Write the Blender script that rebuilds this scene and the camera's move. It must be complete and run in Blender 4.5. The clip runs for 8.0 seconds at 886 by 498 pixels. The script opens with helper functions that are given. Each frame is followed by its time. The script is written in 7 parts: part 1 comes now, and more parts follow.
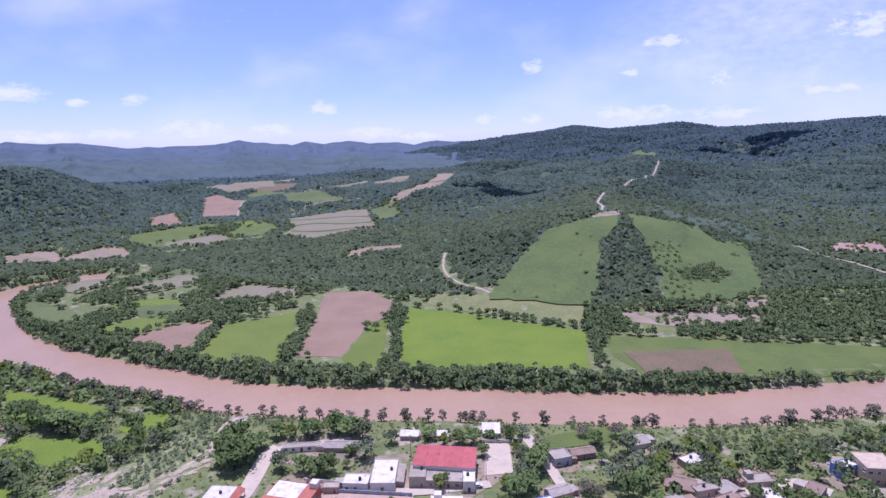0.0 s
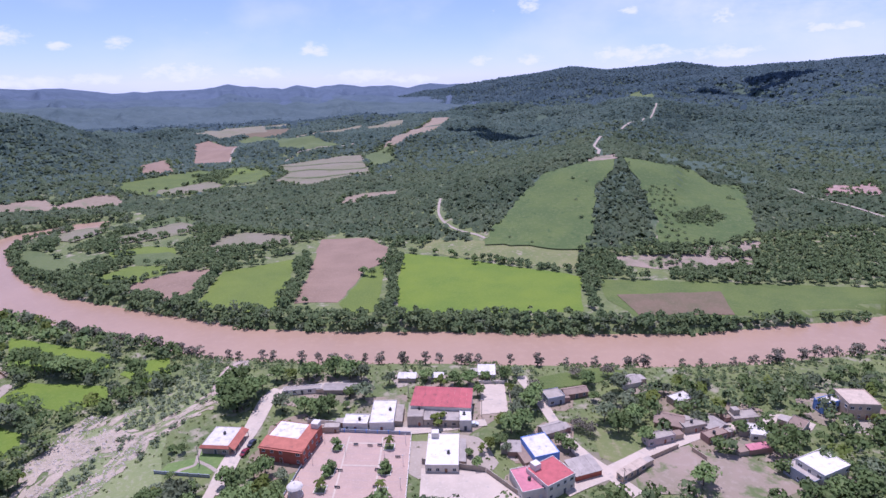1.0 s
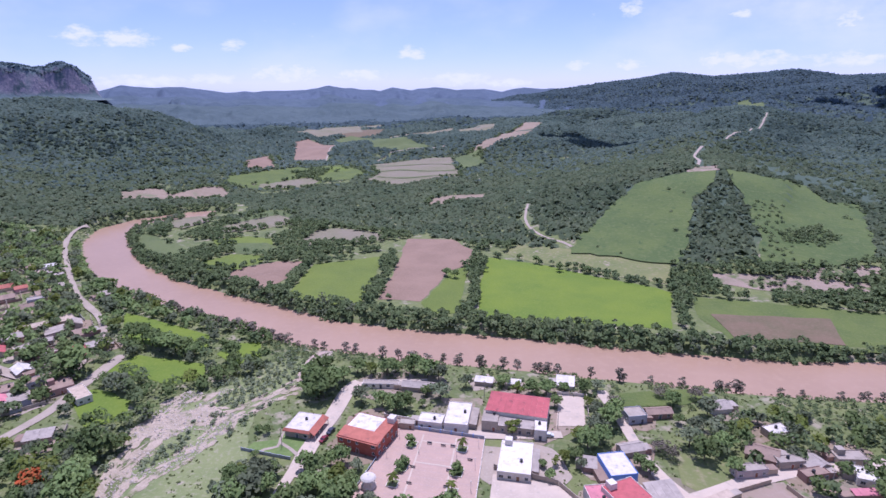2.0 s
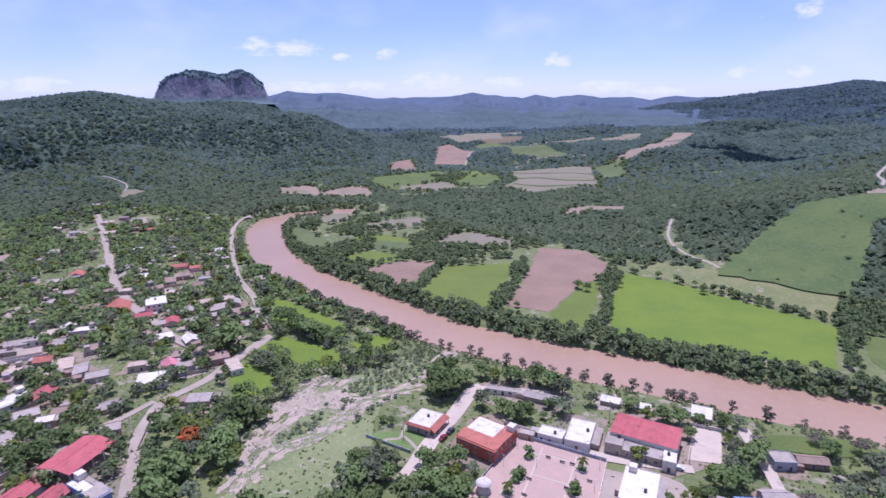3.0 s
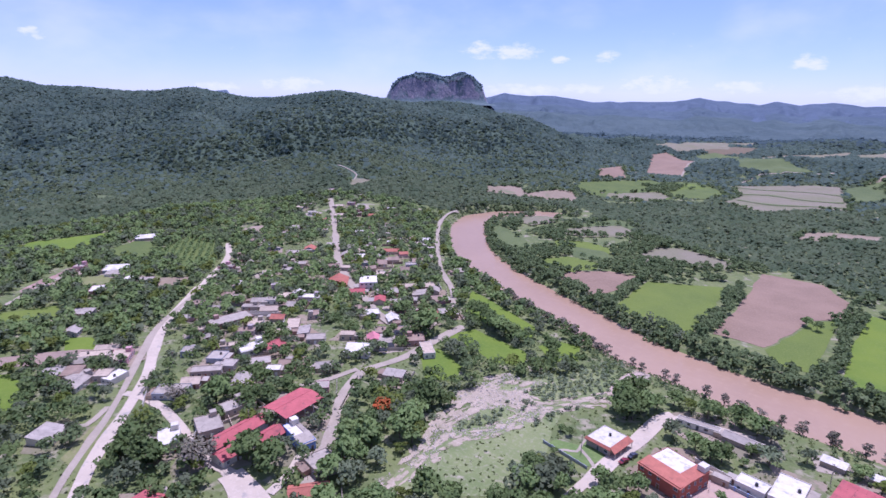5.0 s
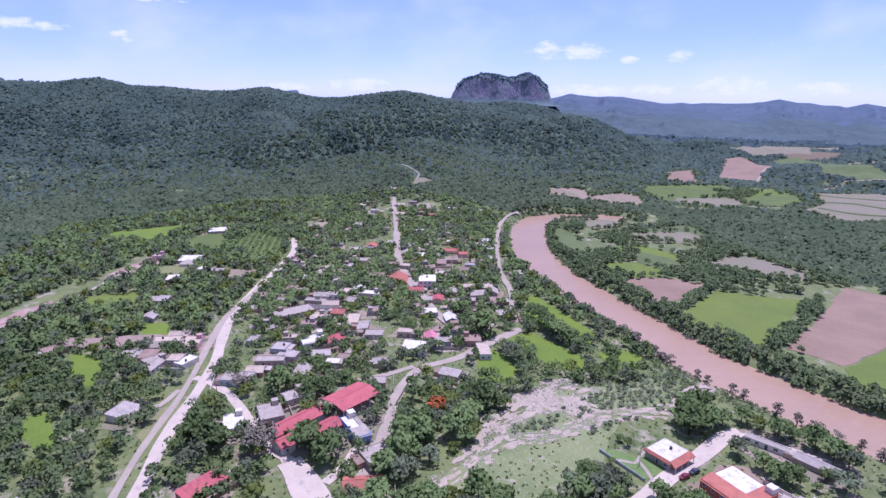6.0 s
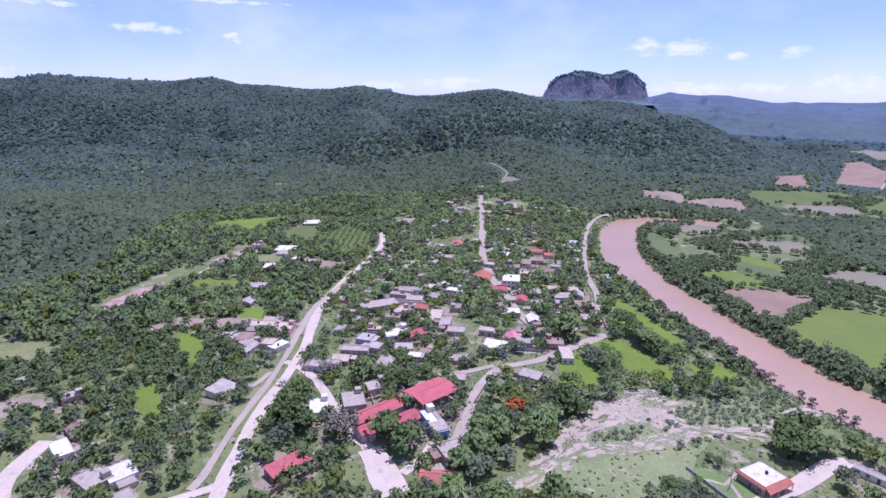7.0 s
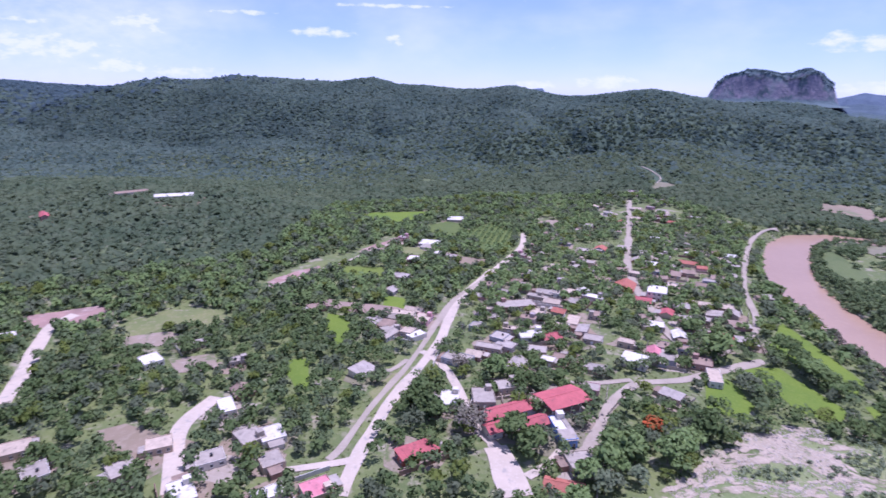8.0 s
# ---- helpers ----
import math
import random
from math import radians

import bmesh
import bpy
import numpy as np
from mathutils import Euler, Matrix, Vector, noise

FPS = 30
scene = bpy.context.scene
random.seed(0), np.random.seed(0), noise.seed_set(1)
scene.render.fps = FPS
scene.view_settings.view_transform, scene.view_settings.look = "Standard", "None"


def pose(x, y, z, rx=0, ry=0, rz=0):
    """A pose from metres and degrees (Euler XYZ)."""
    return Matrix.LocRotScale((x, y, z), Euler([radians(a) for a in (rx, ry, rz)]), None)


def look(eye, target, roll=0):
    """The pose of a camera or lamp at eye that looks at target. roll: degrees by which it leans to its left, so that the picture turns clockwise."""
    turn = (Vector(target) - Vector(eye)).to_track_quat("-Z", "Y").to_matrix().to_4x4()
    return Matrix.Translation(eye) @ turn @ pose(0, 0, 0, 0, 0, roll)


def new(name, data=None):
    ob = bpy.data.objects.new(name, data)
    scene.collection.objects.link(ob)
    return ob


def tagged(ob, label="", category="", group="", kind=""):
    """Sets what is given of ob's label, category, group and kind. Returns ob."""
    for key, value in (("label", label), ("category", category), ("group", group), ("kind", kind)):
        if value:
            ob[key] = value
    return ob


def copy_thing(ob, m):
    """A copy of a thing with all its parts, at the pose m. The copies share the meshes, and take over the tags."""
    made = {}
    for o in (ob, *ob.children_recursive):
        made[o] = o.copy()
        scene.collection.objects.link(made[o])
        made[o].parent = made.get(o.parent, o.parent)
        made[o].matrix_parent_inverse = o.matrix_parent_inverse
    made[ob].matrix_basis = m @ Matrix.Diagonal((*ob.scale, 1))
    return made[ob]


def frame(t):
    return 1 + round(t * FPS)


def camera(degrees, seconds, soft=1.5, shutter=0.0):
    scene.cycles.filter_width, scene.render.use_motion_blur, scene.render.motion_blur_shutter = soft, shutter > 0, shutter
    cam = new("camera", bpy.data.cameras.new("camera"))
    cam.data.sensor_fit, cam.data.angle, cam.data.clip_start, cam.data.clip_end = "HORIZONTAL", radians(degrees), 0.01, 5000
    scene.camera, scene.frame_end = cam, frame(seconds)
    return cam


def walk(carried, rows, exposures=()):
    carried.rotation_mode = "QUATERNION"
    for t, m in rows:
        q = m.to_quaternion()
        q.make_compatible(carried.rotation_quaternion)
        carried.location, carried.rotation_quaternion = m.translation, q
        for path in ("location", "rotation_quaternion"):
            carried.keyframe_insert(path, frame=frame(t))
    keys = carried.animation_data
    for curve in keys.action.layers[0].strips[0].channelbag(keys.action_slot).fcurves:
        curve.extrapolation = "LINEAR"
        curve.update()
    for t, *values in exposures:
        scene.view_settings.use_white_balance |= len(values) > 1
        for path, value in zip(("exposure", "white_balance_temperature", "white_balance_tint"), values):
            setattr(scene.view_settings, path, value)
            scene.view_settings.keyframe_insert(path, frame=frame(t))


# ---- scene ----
from mathutils.geometry import delaunay_2d_cdt
cam = camera(75.5, 8.0, soft=1.5, shutter=0.25)
H = 130.0  # flying height over the square
PATH = [
    (0.0, pose(0, 0, H, 78.58, 1.02, 0.01)),
    (0.2, pose(0, 0, H, 78.58, 1.02, 0.00)),
    (0.3, pose(0, 0, H, 75.50, 1.33, -0.31)),
    (0.4, pose(0, 0, H, 73.60, 1.36, -0.35)),
    (0.5, pose(0, 0, H, 73.03, 1.35, -0.39)),
    (1.0, pose(0, 0, H, 73.15, 1.37, -0.55)),
    (1.3, pose(0, 0, H, 73.23, 1.38, -0.28)),
    (1.5, pose(0, 0, H, 73.39, 1.38, 1.55)),
    (1.6, pose(0, 0, H, 73.52, 1.25, 4.60)),
    (1.7, pose(0, 0, H, 73.58, 1.00, 6.02)),
    (2.8, pose(0, 0, H, 74.21, 0.62, 18.46)),
    (3.0, pose(0, 0, H, 74.43, 0.34, 22.20)),
    (3.2, pose(0, 0, H, 74.49, 0.25, 23.10)),
    (3.5, pose(0, 0, H, 74.56, 0.24, 24.50)),
    (3.7, pose(0, 0, H, 74.60, 0.05, 28.20)),
    (4.0, pose(0, 0, H, 74.65, -0.05, 29.83)),
    (4.2, pose(0, 0, H, 74.67, -0.20, 32.40)),
    (4.3, pose(0, 0, H, 74.70, -0.34, 36.30)),
    (4.5, pose(0, 0, H, 74.71, -0.44, 38.33)),
    (4.7, pose(0, 0, H, 74.69, -0.50, 39.85)),
    (5.8, pose(0, 0, H, 74.64, -0.63, 48.50)),
    (6.0, pose(0, 0, H, 74.63, -0.69, 49.00)),
    (6.2, pose(0, 0, H, 74.58, -0.66, 49.95)),
    (6.5, pose(0, 0, H, 74.51, -0.71, 54.19)),
    (6.7, pose(0, 0, H, 74.48, -0.70, 55.00)),
    (7.0, pose(0, 0, H, 74.38, -0.66, 57.80)),
    (7.2, pose(0, 0, H, 74.34, -0.58, 58.35)),
    (7.5, pose(0, 0, H, 74.28, -0.64, 63.02)),
    (7.7, pose(0, 0, H, 74.24, -0.72, 66.05)),
    (7.8, pose(0, 0, H, 74.21, -0.72, 68.20)),
    (8.0, pose(0, 0, H, 74.18, -0.74, 72.32)),
]
walk(cam, PATH, [(0.0, 0.03, 5320, 34), (4.5, 0.05, 5200, 35), (8.0, 0.16, 5120, 38)])

# ---- daylight ----
SUN_EL, SUN_AZ = 74.0, 15.0  # height; bearing to the left of the first heading
sun_dir = Vector((-math.sin(radians(SUN_AZ)) * math.cos(radians(SUN_EL)), math.cos(radians(SUN_AZ)) * math.cos(radians(SUN_EL)), math.sin(radians(SUN_EL))))
sun = new("sun", bpy.data.lights.new("sun", "SUN"))
sun.data.energy, sun.data.angle, sun.data.color = 4.2, radians(0.53), (1.0, 0.96, 0.9)
sun.matrix_world = look(sun_dir * 200, (0, 0, 0))

world = bpy.data.worlds.new("sky")
scene.world = world
world.use_nodes = True
wn, wl = world.node_tree.nodes, world.node_tree.links
wn.clear()
sky = wn.new("ShaderNodeTexSky")
sky.sky_type, sky.sun_disc = "NISHITA", False
sky.sun_elevation, sky.sun_rotation = radians(SUN_EL), radians(-SUN_AZ)
sky.altitude, sky.air_density, sky.dust_density, sky.ozone_density = 1000, 0.8, 0.15, 4.0
wcoord = wn.new("ShaderNodeTexCoord")
wsplit = wn.new("ShaderNodeSeparateXYZ")
wl.new(wcoord.outputs["Generated"], wsplit.inputs[0])


def wmath(op, a, b=None, c=None, clamp=False):
    n = wn.new("ShaderNodeMath")
    n.operation, n.use_clamp = op, clamp
    for i, v in enumerate((a, b, c)):
        if v is None:
            continue
        if isinstance(v, (int, float)):
            n.inputs[i].default_value = v
        else:
            wl.new(v, n.inputs[i])
    return n.outputs[0]


def wsmooth(value, lo, hi):
    n = wn.new("ShaderNodeMapRange")
    n.interpolation_type = "SMOOTHSTEP"
    n.inputs["From Min"].default_value, n.inputs["From Max"].default_value = lo, hi
    wl.new(value, n.inputs["Value"])
    return n.outputs["Result"]


# clouds: bearing and height of each in degrees, half its width and half its height
CLOUDS = [(-8.8, 6.0, 1.0, 0.7), (-17.5, 5.2, 1.0, 0.4), (-25.1, 4.3, 1.1, 0.6), (27.5, 3.2, 1.0, 0.5), (11.5, 2.6, 1.2, 0.6), (31.9, 3.0, 0.9, 0.3), (36.1, 3.7, 2.2, 0.7), (39.2, 3.9, 1.6, 0.7), (-20.5, 7.7, 2.3, 0.5), (-35.1, 7.7, 2.6, 1.1), (23.2, 0.8, 3.2, 0.8),
          (16.4, 0.6, 2.4, 0.5), (6.9, 0.2, 2.8, 0.6), (-8.8, 1.3, 1.2, 0.5), (-4.2, 1.3, 0.9, 0.5), (-17.9, 1.5, 4.0, 0.7), (-25.7, 1.4, 2.5, 0.6), (35.1, 0.3, 3.6, 0.5), (29.5, 0.4, 2.2, 0.4), (2.2, -0.2, 2.0, 0.4), (56.9, 0.6, 2.6, 0.6), (63.5, 0.3, 2.0, 0.4),
          (98.8, 4.9, 2.6, 0.9), (106, 2.7, 5.0, 1.1), (100.5, 1.4, 2.4, 0.6), (90.6, 6.1, 2.5, 0.2), (83.6, 4.7, 2.9, 0.4), (76.8, 4.2, 0.9, 0.5), (95.5, 1.0, 2.8, 0.4), (107.3, 4.5, 2.0, 0.3), (77.3, 7.1, 5.0, 0.2), (-33, 3.0, 3.0, 0.4), (150, 8, 8, 2), (-80, 6, 9, 2), (-120, 10, 8, 2), (190, 7, 9, 2)]
az = wmath("MULTIPLY", wmath("ARCTAN2", wmath("MULTIPLY", wsplit.outputs[0], -1.0), wsplit.outputs[1]), 57.2958)
el = wmath("MULTIPLY", wmath("ARCSINE", wsplit.outputs[2]), 57.2958)
wvec = wn.new("ShaderNodeCombineXYZ")
wl.new(wmath("MULTIPLY", az, 1.0), wvec.inputs[0])
wl.new(wmath("MULTIPLY", el, 1.9), wvec.inputs[1])
puff = wn.new("ShaderNodeTexNoise")
puff.inputs["Scale"].default_value, puff.inputs["Detail"].default_value, puff.inputs["Roughness"].default_value = 0.8, 6.0, 0.6
wl.new(wvec.outputs[0], puff.inputs["Vector"])
cover = None
for ca, ce, cw, ch in CLOUDS:
    u = wmath("MULTIPLY", wmath("SUBTRACT", az, float(ca)), 1.0 / cw)
    v = wmath("MULTIPLY", wmath("SUBTRACT", el, float(ce)), 1.0 / ch)
    d2 = wmath("ADD", wmath("MULTIPLY", u, u), wmath("MULTIPLY", v, v))
    bump = wmath("MAXIMUM", wmath("SUBTRACT", 1.0, wmath("MULTIPLY", d2, 0.45)), 0.0)
    cover = bump if cover is None else wmath("MAXIMUM", cover, bump)
dense = wsmooth(wmath("ADD", wmath("MULTIPLY", cover, 0.75), wmath("MULTIPLY", wmath("SUBTRACT", puff.outputs["Fac"], 0.5), 1.9)), 0.22, 0.9)
veil = wn.new("ShaderNodeTexNoise")
veil.inputs["Scale"].default_value, veil.inputs["Detail"].default_value = 0.07, 5.0
wl.new(wvec.outputs[0], veil.inputs["Vector"])
thin = wmath("MULTIPLY", wsmooth(veil.outputs["Fac"], 0.42, 0.8), 0.55)
# high thin haze in two parts of the sky
for ha, he, hw, hh in ((-32.0, 8.0, 20.0, 7.0), (106.0, 4.0, 16.0, 5.0)):
    u, v = wmath("MULTIPLY", wmath("SUBTRACT", az, ha), 1.0 / hw), wmath("MULTIPLY", wmath("SUBTRACT", el, he), 1.0 / hh)
    film = wmath("MAXIMUM", wmath("SUBTRACT", 1.0, wmath("ADD", wmath("MULTIPLY", u, u), wmath("MULTIPLY", v, v))), 0.0)
    thin = wmath("ADD", thin, wmath("MULTIPLY", film, wmath("MULTIPLY", puff.outputs["Fac"], 0.75)))
amount = wmath("MAXIMUM", wmath("MULTIPLY", dense, 0.9), wmath("MINIMUM", thin, 0.75))
wmix = wn.new("ShaderNodeMix")
wmix.data_type = "RGBA"
wl.new(amount, wmix.inputs["Factor"])
blue = wn.new("ShaderNodeMix")
blue.data_type, blue.blend_type = "RGBA", "MULTIPLY"
blue.inputs["Factor"].default_value = 1.0
blue.inputs[7].default_value = (1.8, 1.8, 2.15, 1)
even = wn.new("ShaderNodeGamma")
even.inputs["Gamma"].default_value = 0.66
wl.new(sky.outputs[0], even.inputs["Color"])
wl.new(even.outputs[0], blue.inputs[6])
wl.new(blue.outputs[2], wmix.inputs[6])
wmix.inputs[7].default_value = (7.4, 7.55, 8.0, 1)
background = wn.new("ShaderNodeBackground")
background.inputs["Strength"].default_value = 0.115
wl.new(wmix.outputs[2], background.inputs["Color"])
wout = wn.new("ShaderNodeOutputWorld")
wl.new(background.outputs[0], wout.inputs["Surface"])
scene.view_settings.exposure = 0.0

# ---- materials ----
def material(name, colors, rough=0.9, scale=1.0, fine=8.0, bump=0.3, bump_dist=0.05, stain=None, metal=0.0, vary=0.0, stretch=(1, 1, 1), coarse=0.12, spec=0.3, sheer=0.0):
    """Three colours mixed by two sizes of noise, in metres, with relief, an optional stain and a change from piece to piece."""
    m = bpy.data.materials.new(name)
    m.use_nodes = True
    n, l = m.node_tree.nodes, m.node_tree.links
    b = n["Principled BSDF"]
    geo = n.new("ShaderNodeNewGeometry")
    place = n.new("ShaderNodeMapping")
    place.inputs["Scale"].default_value = stretch
    l.new(geo.outputs["Position"], place.inputs["Vector"])

    def noise_at(s, detail=5.0):
        t = n.new("ShaderNodeTexNoise")
        t.inputs["Scale"].default_value, t.inputs["Detail"].default_value, t.inputs["Roughness"].default_value = s, detail, 0.62
        l.new(place.outputs[0], t.inputs["Vector"])
        return t.outputs["Fac"]

    def span(value, lo, hi):
        t = n.new("ShaderNodeMapRange")
        t.inputs["From Min"].default_value, t.inputs["From Max"].default_value = lo, hi
        l.new(value, t.inputs["Value"])
        return t.outputs["Result"]

    def mix(fac, a, c):
        t = n.new("ShaderNodeMix")
        t.data_type = "RGBA"
        l.new(fac, t.inputs["Factor"])
        for i, v in ((6, a), (7, c)):
            if isinstance(v, tuple):
                t.inputs[i].default_value = (*v, 1)
            else:
                l.new(v, t.inputs[i])
        return t.outputs[2]

    small, large = noise_at(fine), noise_at(coarse * scale, 4.0)
    col = mix(span(large, 0.38, 0.62), colors[0], colors[1])
    if len(colors) > 2:
        col = mix(span(small, 0.5, 0.75), col, colors[2])
    if stain:
        col = mix(span(noise_at(stain[1]), stain[2], stain[2] + 0.1), col, stain[0])
    if vary:
        info = n.new("ShaderNodeObjectInfo")
        hsv = n.new("ShaderNodeHueSaturation")
        t = n.new("ShaderNodeMapRange")
        t.inputs["To Min"].default_value, t.inputs["To Max"].default_value = 1 - vary, 1 + vary
        l.new(info.outputs["Random"], t.inputs["Value"])
        l.new(t.outputs["Result"], hsv.inputs["Value"])
        l.new(col, hsv.inputs["Color"])
        col = hsv.outputs[0]
    l.new(col, b.inputs["Base Color"])
    b.inputs["Roughness"].default_value, b.inputs["Metallic"].default_value = rough, metal
    b.inputs["Specular IOR Level"].default_value = spec
    if bump:
        r = n.new("ShaderNodeBump")
        r.inputs["Strength"].default_value, r.inputs["Distance"].default_value = bump, bump_dist
        l.new(small, r.inputs["Height"])
        l.new(r.outputs[0], b.inputs["Normal"])
    if sheer:
        t = n.new("ShaderNodeBsdfTranslucent")
        l.new(col, t.inputs["Color"])
        s = n.new("ShaderNodeMixShader")
        s.inputs[0].default_value = sheer
        l.new(b.outputs[0], s.inputs[1])
        l.new(t.outputs[0], s.inputs[2])
        l.new(s.outputs[0], n["Material Output"].inputs["Surface"])
    return m


